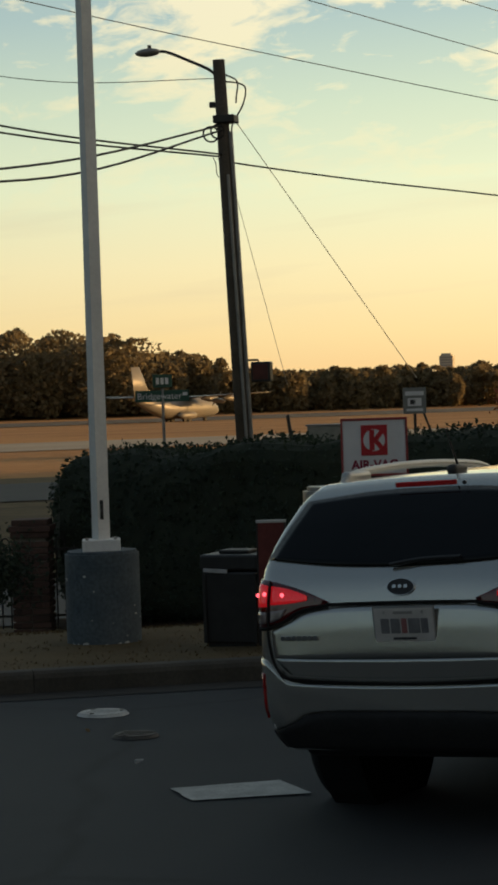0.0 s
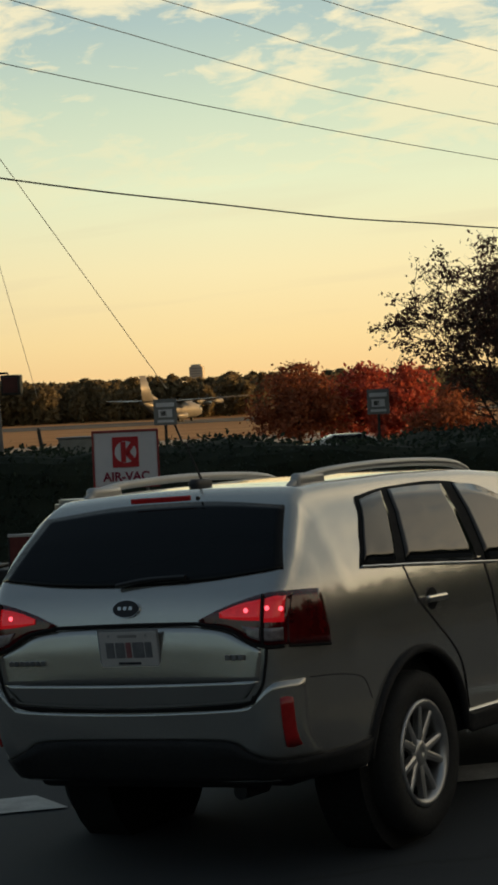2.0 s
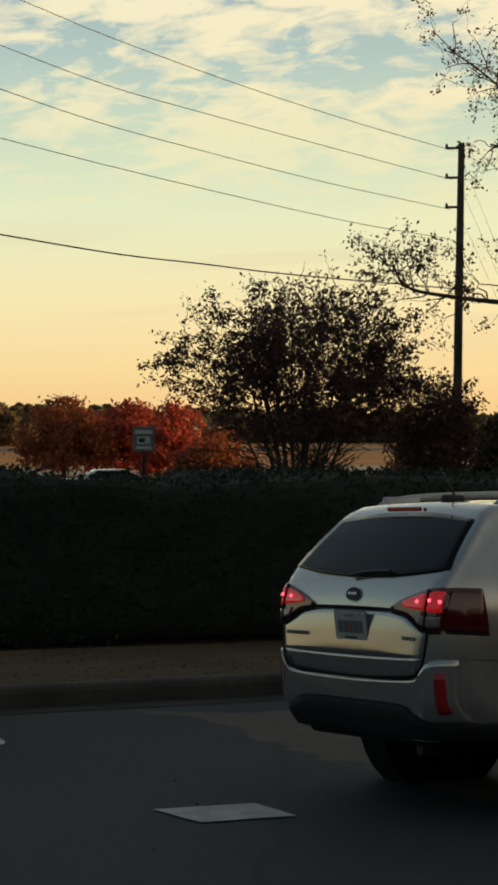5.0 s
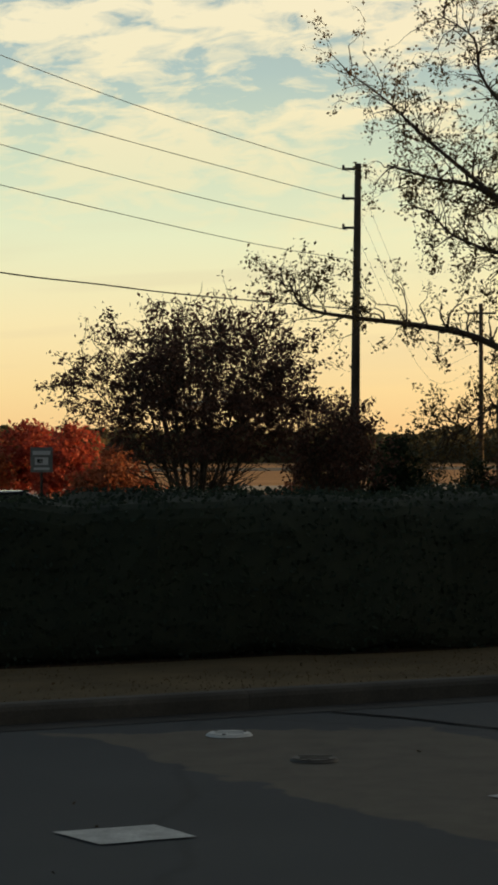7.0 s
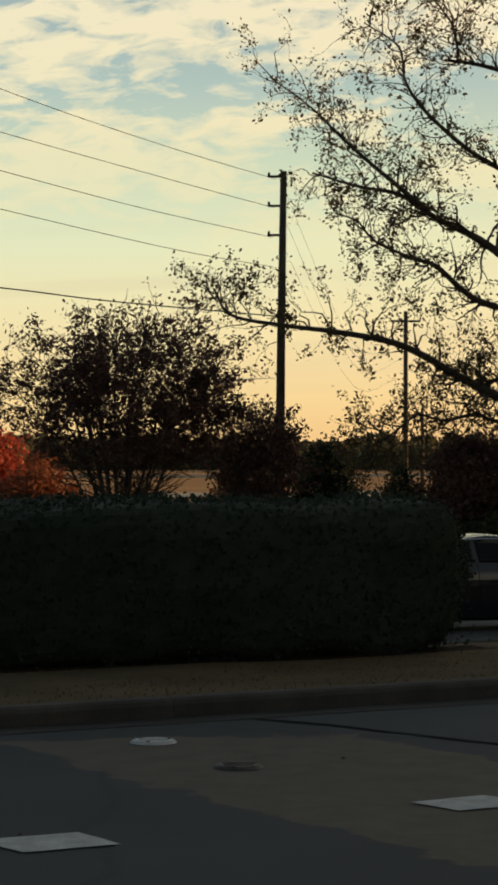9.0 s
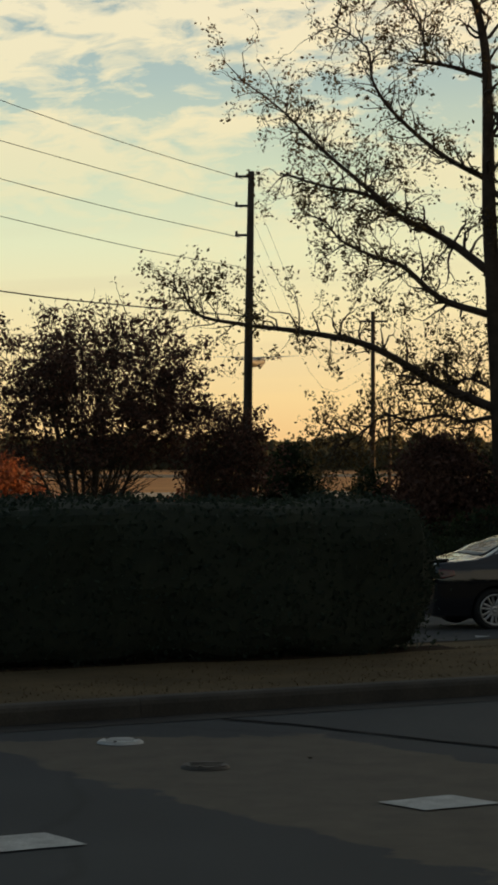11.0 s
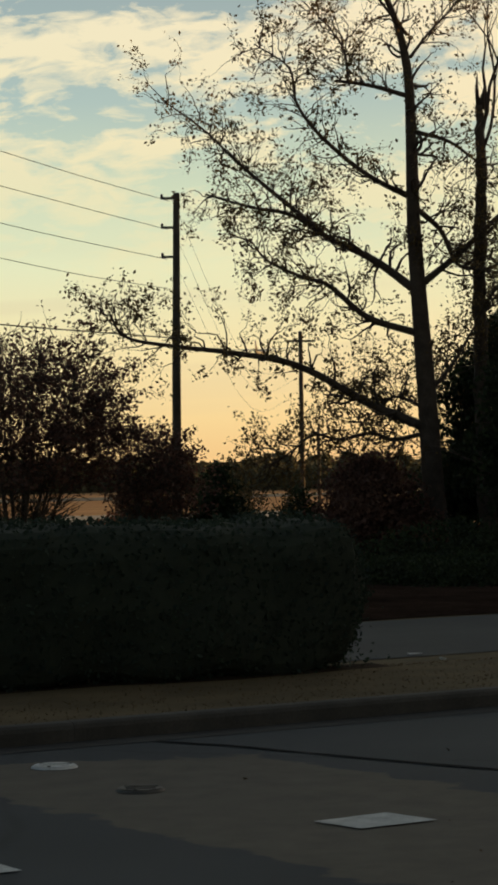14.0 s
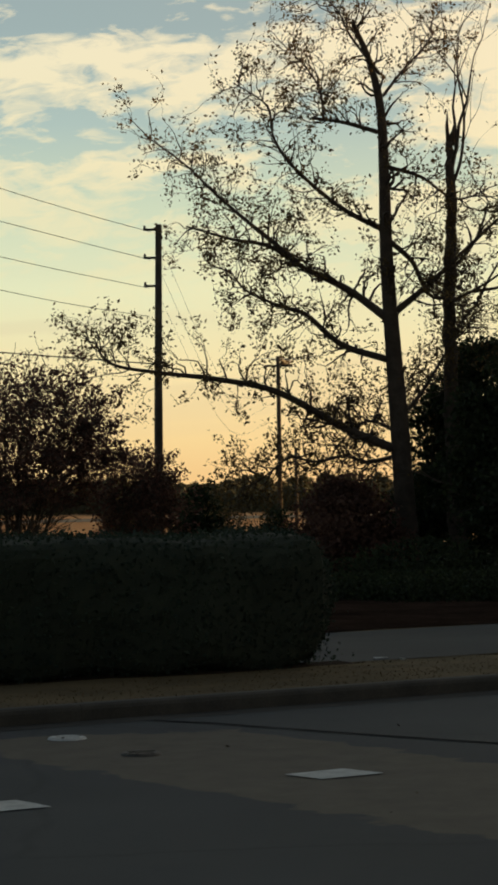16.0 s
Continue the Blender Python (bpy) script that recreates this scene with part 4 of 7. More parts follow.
    part("signal_bracket", tube([up(hs + 0.25, 0.14), up(hs + 0.25, 0.40), up(hs + 0.16, 0.42)], 0.025, 6), BLACKMETAL, pa)
    sig = box(-0.21, 0.21, -0.14, 0.12, -0.21, 0.21, 0.03)
    head = part("signal_head", moved(sig, Matrix.Translation(up(hs, 0.47))), BLACKPLASTIC, pa)
    part("lens", moved(box(-0.16, 0.16, -0.155, -0.135, -0.16, 0.16, 0.01), Matrix.Translation(up(hs, 0.47))), surface("dark_red_lens", (0.05, 0.006, 0.006), (0.08, 0.01, 0.008), scale=5, rough=0.4), head)
    # wires leaving the pole
    lines = thing("overhead_cable", "black sagging service cables running from the corner pole", "cable")
    def P(az, el, dist):
        q = polar(az, dist)
        return Vector((q.x, q.y, 1.98 + dist * math.tan(radians(el))))
    a0 = A + up(H - 1.35)
    wire([a0, a0.lerp(P(-25.5, 5.7, 30), 0.5) + Vector((0, 0, -0.2)), P(-25.5, 5.7, 30)], 0.022, lines)
    wire([a0 + Vector((0, 0, -0.1)), a0.lerp(P(-25.5, 5.6, 30), 0.5) + Vector((0, 0, -0.42)), P(-25.5, 5.6, 30)], 0.022, lines)
    a1 = A + up(H - 2.02)
    wire([a1, a1.lerp(P(-27, 8.0, 36), 0.5) + Vector((0, 0, -0.15)), P(-27, 8.0, 36)], 0.02, lines)
    wire([a1 + Vector((0, 0, 0.05)), a1.lerp(P(-27, 8.35, 36), 0.5) + Vector((0, 0, -0.15)), P(-27, 8.35, 36)], 0.02, lines)
    a2 = A + up(H - 0.38)
    wire([a2, a2.lerp(P(-24, 8.75, 46), 0.5) + Vector((0, 0, -0.25)), P(-24, 8.75, 46)], 0.009, lines)
    # guy wires down to the right
    GUYSTEEL = surface("pale_galvanised_strand", (0.66, 0.60, 0.48), (0.74, 0.67, 0.55), scale=2, rough=0.6)
    guys = thing("guy_wire", "thin steel guy wires anchoring the corner pole", "guy wire")
    b0 = A + up(H - 1.25, 0.25)
    part("strand", tube([b0, P(-10.85, 0.3, 52)], 0.009, 5), GUYSTEEL, guys)
    b1 = A + up(H - 2.7, 0.15)
    part("strand", tube([b1, P(-14.2, 0.2, 48)], 0.006, 5), GUYSTEEL, guys)
    # the line of the taller pole across the road
    H2 = 1.98 + 75 * math.tan(radians(7.36)) - B_POS.z
    pb = thing("utility_pole", "tall straight wooden utility pole with side insulators", "utility pole", Matrix.Translation(B_POS), "utility poles")
    part("shaft", tube([(0.02, 0, -0.3), (0.08, 0, H2 * 0.5), (0.17, 0, H2)], [0.17, 0.145, 0.11], 14), POLEWOOD, pb, smooth=True)
    hs = [H2 - 0.18, H2 - 1.18, H2 - 2.18]
    for h in hs:
        part("crossarm", moved(box(-0.5, 0.1, -0.05, 0.05, -0.04, 0.04, 0.01), Matrix.Translation((0.12, 0, h))), BLACKMETAL, pb)
        part("insulator", cylinder(0.055, 0.04, 0, 0.16, 10, 0.01, Matrix.Translation((-0.33, 0, h - 0.02))), BLACKMETAL, pb)
    pw = thing("power_line", "four parallel power lines sagging between tall poles", "power line")
    # lengths along the line from the pole, and heights above the eye's ground
    for pts in ([(0.2, 11.38), (6, 11.65), (12.5, 12.08), (18.7, 12.66), (22, 13.07), (36, 14.7), (60, 17.8)],
                [(0.3, 10.40), (5, 10.6), (14.5, 11.06), (18.7, 11.32), (24, 11.93), (36, 13.2), (60, 16.0)],
                [(0.4, 9.38), (8, 9.62), (14.5, 9.97), (18.7, 10.24), (23, 10.70), (28, 11.28), (60, 15.0)],
                [(0.4, 8.38), (6.6, 8.5), (15.6, 8.95), (23, 9.43), (30.4, 10.0), (36.8, 10.55), (60, 12.8)]):
        part("line", tube(curve_through([Vector((B_POS.x, B_POS.y, 0)) + WU * s + Vector((0, 0, z)) for s, z in pts], 5), 0.011, 5), WIRE, pw)
    lc = thing("overhead_cable", "thick black telephone cable between the two poles", "cable")
    part("line", tube(curve_through([Vector((B_POS.x, B_POS.y, 0)) + WU * s + Vector((0, 0, z)) for s, z in [(0.1, 6.72), (9.6, 6.65), (14, 6.70), (18, 6.74), (23, 6.95), (27, 7.11), (31.0, 7.35)]] + [A + up(H - 2.02)], 5), 0.021, 5), WIRE, lc)
    # farther poles of the line
    for az, dist, el, label in ((6.02, 112, 3.74, "distant wooden utility pole behind tree limbs"), (6.45, 150, 1.25, "small far utility pole above the shrubs")):
        q = standing(az, dist)
        hh = 1.98 + dist * math.tan(radians(el)) - q.z
        pc = thing("utility_pole", label, "utility pole", Matrix.Translation(q), "utility poles")
        part("shaft", tube([(0, 0, -0.3), (0, 0, hh)], [0.14, 0.11], 10), POLEWOOD, pc, smooth=True)
        part("crossarm", box(-0.7, 0.75, -0.05, 0.05, hh - 0.55, hh - 0.45), BLACKMETAL, pc)
    fw = thing("power_line", "thin far power lines running down behind the tree", "power line")
    qc = standing(6.02, 112)
    for i in range(3):
        part("line", tube(curve_through([B_POS + Vector((0, 0, H2 - 0.2 - i)), (B_POS + qc) / 2 + Vector((0, 0, 7.6 - 0.9 * i)), qc + Vector((0, 0, 8.6 - 0.6 * i))], 5), 0.006, 4), WIRE, fw)


build_poles()


def board(name, label, category, pos, az, w, h, z, face, post_r, post_mat, marks=(), back=None, depth=0.02):
    """A flat sign on one post, facing the camera's side."""
    t = thing(name, label, category, Matrix.Translation(pos) @ Matrix.Rotation(radians(-az), 4, "Z"))
    part("post", cylinder(post_r, post_r, -0.2, z + h * 0.9, 10), post_mat, t)
    part("panel", box(-w / 2, w / 2, -0.06, -0.06 + depth, z, z + h, 0.006), face, t)
    for x0, x1, z0, z1, m in marks:
        part("marking", box(-w / 2 + x0 * w, -w / 2 + x1 * w, -0.066, -0.062, z + z0 * h, z + z1 * h), m, t)
    return t


def build_signs():
    # street name signs on a slim post
    d = 40.0
    p = standing(-17.45, d)
    k = d / 3900.0
    t = thing("street_sign", "two green street name blades on a slim grey post", "street sign", Matrix.Translation(p) @ Matrix.Rotation(radians(15), 4, "Z"))
    def zat(el):
        return 1.98 + d * math.tan(radians(el)) - p.z
    part("post", cylinder(0.028, 0.028, -0.2, zat(0.22), 10), GREYSTEEL, t)
    low = part("blade", box(-0.50, 0.48, -0.02, -0.012, zat(0.03) - 0.105, zat(0.03) + 0.105, 0.003), SIGNGREEN, t)
    text("lettering", "Bridgewater", 0.165, SIGNWHITE, low, Matrix.Translation((-0.06, -0.026, zat(0.03) - 0.005)) @ Matrix.Rotation(radians(90), 4, "X"), 0.001)
    part("small_lettering", box(0.36, 0.45, -0.026, -0.022, zat(0.03), zat(0.03) + 0.06), SIGNWHITE, low)
    hi = part("blade", moved(box(-0.19, 0.19, -0.005, 0.005, -0.12, 0.12, 0.003), Matrix.Translation((0, 0, zat(0.42))) @ Matrix.Rotation(radians(24), 4, "Z")), SIGNGREEN, t)
    for i in range(3):
        part("lettering_bar", moved(box(-0.13 + 0.09 * i, -0.07 + 0.09 * i, -0.012, -0.008, -0.06, 0.06), Matrix.Translation((0, 0, zat(0.42))) @ Matrix.Rotation(radians(24), 4, "Z")), SIGNWHITE, hi)
    # small grey road signs beyond the hedge
    for az, el, dd, label in ((-10.92, -0.30, 44, "small square grey lane sign on a dark post"), (-5.38, -0.28, 46, "small square grey lane sign seen against red trees")):
        q = standing(az, dd)
        z = 1.98 + dd * math.tan(radians(el)) - q.z
        board("road_sign", label, "road sign", q, az, 0.46, 0.52, z - 0.26, SIGNGREY, 0.03, BLACKMETAL,
              [(0.10, 0.9, 0.70, 0.86, SIGNWHITE), (0.14, 0.86, 0.10, 0.20, SIGNWHITE), (0.2, 0.8, 0.3, 0.6, SIGNWHITE), (0.3, 0.55, 0.36, 0.54, INK)])
    # grey utility cabinet and leaning stakes at the road
    q = standing(-12.95, 60)
    cab = thing("utility_cabinet", "grey concrete utility box beyond the hedge", "cabinet", Matrix.Translation(q))
    zc = 1.98 + 60 * math.tan(radians(-0.88)) - q.z
    body = part("body", box(-0.75, 0.75, -0.4, 0.4, 0, zc, 0.03), surface("cabinet_grey", (0.22, 0.22, 0.20), (0.30, 0.30, 0.27), scale=3, rough=0.8), cab)
    part("lid", box(-0.78, 0.78, -0.43, 0.43, zc, zc + 0.05, 0.015), GREYSTEEL, body)
    for az, lean, el in ((-13.9, -9, -0.62), (-9.85, -24, -0.55)):
        q = standing(az, 58)
        z = 1.98 + 58 * math.tan(radians(el)) - q.z
        st = thing("marker_stake", "dark leaning marker stake at the roadside", "stake", Matrix.Translation(q))
        part("rod", tube([(0, 0, -0.2), (math.sin(radians(lean)) * z, 0, z)], 0.05 if lean > -20 else 0.03, 8), BLACKMETAL, st)
        part("cap", cylinder(0.045, 0.03, 0, 0.06, 8, 0, Matrix.Translation((math.sin(radians(lean)) * z, 0, z))), BLACKMETAL, st)


build_signs()


# ---- things on the forecourt and the lawn ----
def build_white_pole():
    p = polar(-19.17, 17.15)
    p.z = zg(p.x, p.y)
    t = thing("light_pole", "square white steel light pole on a chipped blue concrete drum", "light pole", Matrix.Translation(p) @ Matrix.Rotation(radians(19), 4, "Z"))
    base = cylinder(0.292, 0.288, -0.25, 0.71, 40, 0.02)
    for v in base.verts:
        v.co += v.co.normalized() * 0.006 * noise.noise(v.co * 6)
    drum = part("concrete_base", base, BASEBLUE, t, "blue-painted concrete drum with bare chips", smooth=False)
    rng = random.Random(4)
    for i in range(26):
        a = rng.uniform(math.pi * 1.05, math.pi * 1.95)
        z = rng.choice([rng.uniform(-0.03, 0.01), rng.uniform(0.05, 0.62)])
        big = rng.uniform(0.012, 0.03) if z < 0.02 else rng.uniform(0.006, 0.016)
        m = Matrix.Translation((0.287 * math.cos(a), 0.287 * math.sin(a), z)) @ Matrix.Rotation(a, 4, "Z") @ Matrix.Diagonal((0.006, big, big * rng.uniform(0.5, 1.2), 1))
        bm = bmesh.new()
        bmesh.ops.create_icosphere(bm, subdivisions=1, radius=1, matrix=m)
        part("chip", bm, CHIP, drum)
    part("foot", box(-0.148, 0.148, -0.13, 0.13, 0.70, 0.795, 0.008), WHITEPAINT, t)
    shaft = tube([(0, 0, 0.79), (0.0, 0, 5.5)], [0.073, 0.062], 4)
    shaft.transform(Matrix.Rotation(radians(45), 4, "Z"))
    part("shaft", shaft, WHITEPAINT, t)
    hatch = part("hand_hole", box(-0.022, 0.024, -0.060, -0.046, 0.95, 1.10, 0.004), BLACKPLASTIC, t)
    part("nut", cylinder(0.008, 0.008, 0, 0.01, 6, 0, Matrix.Translation((0, -0.06, 1.02)) @ Matrix.Rotation(radians(90), 4, "X")), STEEL, hatch)
    for sx in (-0.11, 0.11):
        part("bolt", cylinder(0.013, 0.013, 0.79, 0.815, 8, 0, Matrix.Translation((sx, -0.1, 0))), STEEL, t)


build_white_pole()


def build_trash():
    p = polar(-15.62, 16.45)
    p.z = zg(p.x, p.y)
    t = thing("litter_bin", "square black plastic litter bin with a hooded lid on the lawn", "litter bin", Matrix.Translation(p) @ Matrix.Rotation(radians(-6), 4, "Z"))
    body = box(-0.225, 0.225, -0.2, 0.2, 0.02, 0.56, 0.02)
    for v in body.verts:
        k = 0.93 + 0.07 * v.co.z / 0.56
        v.co.x *= k
        v.co.y *= k
    part("body", body, BLACKPLASTIC, t)
    part("plinth", box(-0.19, 0.19, -0.17, 0.17, -0.05, 0.03), BLACKMETAL, t)
    lid = part("lid", box(-0.235, 0.235, -0.21, 0.21, 0.57, 0.685, 0.018), BLACKPLASTIC, t)
    part("opening_rim", box(-0.12, 0.12, -0.1, 0.1, 0.685, 0.712, 0.01), BLACKMETAL, lid)
    bag = moved(box(-0.232, -0.04, -0.215, -0.205, 0.545, 0.575, 0.003), Matrix.Rotation(radians(3), 4, "Y"))
    part("bag_edge", bag, surface("bin_liner", (0.35, 0.36, 0.38), (0.5, 0.5, 0.52), scale=20, rough=0.4), t, "pale liner edge peeking out")
    for x in (-0.2, 0.2):
        part("corner_rib", box(x - 0.014, x + 0.014, -0.212, -0.19, 0.03, 0.55, 0.004), BLACKPLASTIC, t)


build_trash()


def build_pillar_and_fence():
    p = polar(-20.95, 23.3)
    p.z = zg(p.x, p.y)
    m = Matrix.Translation(p) @ Matrix.Rotation(radians(12), 4, "Z")
    t = thing("brick_pillar", "square dark brick gate pillar with a stepped cap", "pillar", m)
    core = part("core", box(-0.175, 0.175, -0.175, 0.175, -0.2, 1.0), MORTAR, t)
    brick = mesh_of(box(-0.098, 0.098, -0.047, 0.047, -0.029, 0.029, 0.004, 1), "brick", BRICK)
    for c in range(14):
        z = 0.0 + c * 0.0705
        for side in range(4):
            for k in (0, 1):
                off = (-0.094 if k == 0 else 0.106) + (0.0 if c % 2 else -0.012)
                ob = new("brick", brick)
                ob.parent = core
                ob.matrix_local = Matrix.Rotation(side * math.pi / 2, 4, "Z") @ Matrix.Translation((off, -0.148, z)) @ Matrix.Diagonal((0.96, 1, 1, 1))
    for i, (h, w) in enumerate(((0.985, 0.205), (1.05, 0.22), (1.115, 0.19))):
        part("cap_course", box(-w, w, -w, w, h, h + 0.06, 0.006), BRICK, t)
    f = thing("iron_fence", "black iron fence with hooped tops behind the pillar", "fence", m)
    for sgn, n in ((-1, 9), (1, 3)):
        x0, x1 = (0.2, 0.2 + 0.095 * n)
        for z in (0.14, 0.84):
            part("rail", box(min(sgn * x0, sgn * x1), max(sgn * x0, sgn * x1), -0.012, 0.012, z, z + 0.025), BLACKMETAL, f)
        for i in range(n):
            x = sgn * (0.245 + 0.095 * i)
            part("bar", cylinder(0.009, 0.009, 0.02, 0.94 if i % 2 else 0.90, 8, 0, Matrix.Translation((x, 0, 0))), BLACKMETAL, f)
            if i % 2 == 0 and i + 1 < n:
                x2 = sgn * (0.245 + 0.095 * (i + 1))
                pts = [((x + x2) / 2 + (x2 - x) / 2 * math.cos(a), 0, 0.90 + 0.075 * math.sin(a)) for a in [k * math.pi / 8 for k in range(9)]]
                part("hoop", tube(pts, 0.009, 6), BLACKMETAL, f)
    low = thing("low_shrub", "small dark evergreen shrub at the fence", "shrub", Matrix.Translation(polar(-22.1, 22.0) + Vector((0, 0, -0.05))))
    rng = np.random.default_rng(8)
    c = rng.normal(size=(3500, 3)) * np.array([0.22, 0.22, 0.16]) + np.array([0, 0, 0.34])
    leaf_mesh("foliage", c[c[:, 2] > 0.02], rng.uniform(0.015, 0.035, int((c[:, 2] > 0.02).sum())), HEDGE, low, rng=rng)
    part("stem", cylinder(0.03, 0.02, -0.1, 0.35, 8), BARK, low)


build_pillar_and_fence()

CABINET = surface("grey_cabinet_paint", (0.24, 0.24, 0.23), (0.33, 0.32, 0.30), scale=3, rough=0.5, fine=0.1)
PAPER = surface("weathered_paper", (0.42, 0.43, 0.43), (0.55, 0.55, 0.54), scale=9, rough=0.8)
BLUEPRINT = surface("dark_blue_print", (0.020, 0.045, 0.12), (0.05, 0.10, 0.20), scale=7, rough=0.5)
BLUELIGHT = surface("pale_blue_print", (0.14, 0.22, 0.34), (0.24, 0.34, 0.46), scale=9, rough=0.5)


def build_air_vac():
    p = polar(-11.78, 16.05)
    p.z = 0.14
    turn = Matrix.Rotation(radians(11), 4, "Z")
    t = thing("air_vacuum_machine", "grey air and vacuum machine with red panels and white sign", "air machine", Matrix.Translation(p) @ turn)
    w = 0.24
    cab = part("cabinet", box(-w, w, -0.19, 0.19, 0, 1.10, 0.012), CABINET, t)
    part("hood", box(-w - 0.012, w + 0.012, -0.23, 0.2, 1.05, 1.15, 0.012), CABINET, t)
    part("card_strip", box(-0.17, 0.17, -0.236, -0.23, 1.072, 1.135), PAPER, t, "white strip of card marks")
    part("card_mark", box(-0.15, -0.01, -0.24, -0.236, 1.085, 1.12), BLUEPRINT, t)
    part("card_mark", box(0.06, 0.15, -0.24, -0.236, 1.085, 1.12), SIGNRED, t)
    upper = part("red_panel", box(-0.20, 0.20, -0.20, -0.192, 0.76, 1.03, 0.003), SIGNRED, t)
    part("coin_plate", box(-0.18, -0.02, -0.208, -0.2, 0.79, 1.0, 0.003), STEEL, upper)
    part("display", box(-0.135, -0.065, -0.213, -0.208, 0.93, 0.965), INK, upper)
    part("dial", cylinder(0.035, 0.035, 0, 0.012, 20, 0.003, Matrix.Translation((-0.1, -0.207, 0.86)) @ Matrix.Rotation(radians(90), 4, "X")), surface("green_dial", (0.10, 0.16, 0.12), (0.14, 0.2, 0.15), scale=9), upper)
    part("card_reader", box(0.02, 0.13, -0.216, -0.2, 0.79, 0.90, 0.006), BLACKPLASTIC, upper)
    part("sticker", box(0.005, 0.05, -0.204, -0.2, 0.92, 1.0), PAPER, upper)
    part("sticker", box(0.06, 0.15, -0.204, -0.2, 0.925, 1.0), BLUELIGHT, upper)
    lower = part("red_panel", box(-0.21, 0.21, -0.20, -0.192, 0.445, 0.735, 0.003), SIGNRED, t)
    for x0, x1 in ((-0.19, -0.07), (-0.045, 0.03), (0.055, 0.19)):
        sheet = part("notice", box(x0, x1, -0.205, -0.2, 0.47, 0.71), PAPER, lower)
        for i in range(7):
            part("writing_bar", box(x0 + 0.015, x1 - 0.015 - 0.02 * (i % 3), -0.208, -0.205, 0.68 - 0.03 * i, 0.69 - 0.03 * i), INK, sheet)
    part("round_mark", cylinder(0.05, 0.05, 0, 0.004, 24, 0, Matrix.Translation((0.06, -0.19, 0.36)) @ Matrix.Rotation(radians(90), 4, "X")), MAROON, t)
    part("outlet_door", box(-0.03, 0.13, -0.2, -0.19, 0.12, 0.27, 0.004), BLACKPLASTIC, t)
    part("plinth", box(-w - 0.02, w + 0.02, -0.21, 0.21, -0.16, 0.0, 0.01), KERB, t)
    # sign on two legs
    for x in (-0.15, 0.15):
        part("leg", cylinder(0.012, 0.012, 1.14, 1.26, 8, 0, Matrix.Translation((x - 0.06, 0, 0))), GREYSTEEL, t)
    sx, z0, z1 = -0.06, 1.225, 1.635
    sign = part("sign", box(sx - 0.235, sx + 0.235, -0.05, 0.03, z0, z1, 0.015), SIGNWHITE, t, "white sign board with red edge")
    for a, b, c, d in ((sx - 0.24, sx + 0.24, z1 - 0.012, z1 + 0.006), (sx - 0.24, sx + 0.24, z0 - 0.006, z0 + 0.010), (sx - 0.242, sx - 0.228, z0, z1), (sx + 0.228, sx + 0.242, z0, z1)):
        part("edge", box(a, b, -0.056, 0.034, c, d, 0.003), surface("dull_red_edge", (0.26, 0.03, 0.03), (0.34, 0.05, 0.05), scale=5, rough=0.5), sign)
    part("emblem", box(sx - 0.095, sx + 0.095, -0.058, -0.052, z0 + 0.145, z0 + 0.365), SIGNRED, sign)
    part("emblem_disc", cylinder(0.079, 0.079, 0, 0.004, 32, 0, Matrix.Translation((sx, -0.058, z0 + 0.255)) @ Matrix.Rotation(radians(90), 4, "X")), SIGNWHITE, sign)
    for bar in (moved(box(-0.042, -0.006, 0, 0.004, -0.075, 0.075), Matrix.Identity(4)), moved(box(-0.017, 0.017, 0, 0.004, -0.006, 0.09), Matrix.Rotation(radians(38), 4, "Y")), moved(box(-0.017, 0.017, 0, 0.004, -0.09, 0.006), Matrix.Rotation(radians(-38), 4, "Y"))):
        part("emblem_bar", moved(bar, Matrix.Translation((sx + 0.008, -0.067, z0 + 0.255))), SIGNRED, sign)
    text("lettering", "AIR-VAC", 0.088, MAROON, sign, Matrix.Translation((sx, -0.053, z0 + 0.075)) @ Matrix.Rotation(radians(90), 4, "X"), 0.001, 0.003)
    # vacuum drum with looped hoses beside the cabinet
    vac = thing("vacuum_unit", "tall steel vacuum cylinder with looped black hoses", "vacuum", Matrix.Translation(polar(-13.35, 15.9) + Vector((0, 0, 0.14))) @ turn)
    part("drum", cylinder(0.15, 0.15, 0.35, 1.16, 28, 0.03), STEEL, vac, smooth=False)
    part("stand", cylinder(0.11, 0.13, -0.1, 0.36, 20), BLACKMETAL, vac)
    part("badge", moved(box(-0.03, 0.03, -0.156, -0.148, -0.03, 0.03), Matrix.Translation((0.06, 0, 1.0)) @ Matrix.Rotation(radians(45), 4, "Y")), PAPER, vac)
    for dx, dz, r in ((0.10, 0.0, 0.032), (0.02, -0.05, 0.032), (-0.14, 0.03, 0.028)):
        pts = [(dx - 0.12, -0.19, 0.25), (dx - 0.16, -0.2, 0.6 + dz), (dx - 0.05, -0.21, 0.86 + dz), (dx + 0.1, -0.2, 0.80 + dz), (dx + 0.17, -0.2, 0.5), (dx + 0.14, -0.2, 0.12), (dx + 0.02, -0.22, 0.03), (dx - 0.1, -0.2, 0.1)]
        part("hose", tube(curve_through(pts, 6), r, 10), BLACKRUBBER, vac, smooth=True)
    part("nozzle", tube([(0.0, -0.22, 0.72), (0.03, -0.24, 0.9)], 0.03, 10), surface("red_nozzle", (0.22, 0.02, 0.02), (0.3, 0.03, 0.03), scale=5), vac)
    part("hanger", tube([(0.1, -0.1, 0.95), (0.2, -0.16, 0.95), (0.3, -0.16, 0.95)], 0.012, 8), STEEL, vac)
    # small red notice stand to the side
    q = polar(-14.75, 16.15)
    q.z = 0.13
    s = thing("notice_stand", "low black framed red notice stand on the lawn", "sign", Matrix.Translation(q) @ turn)
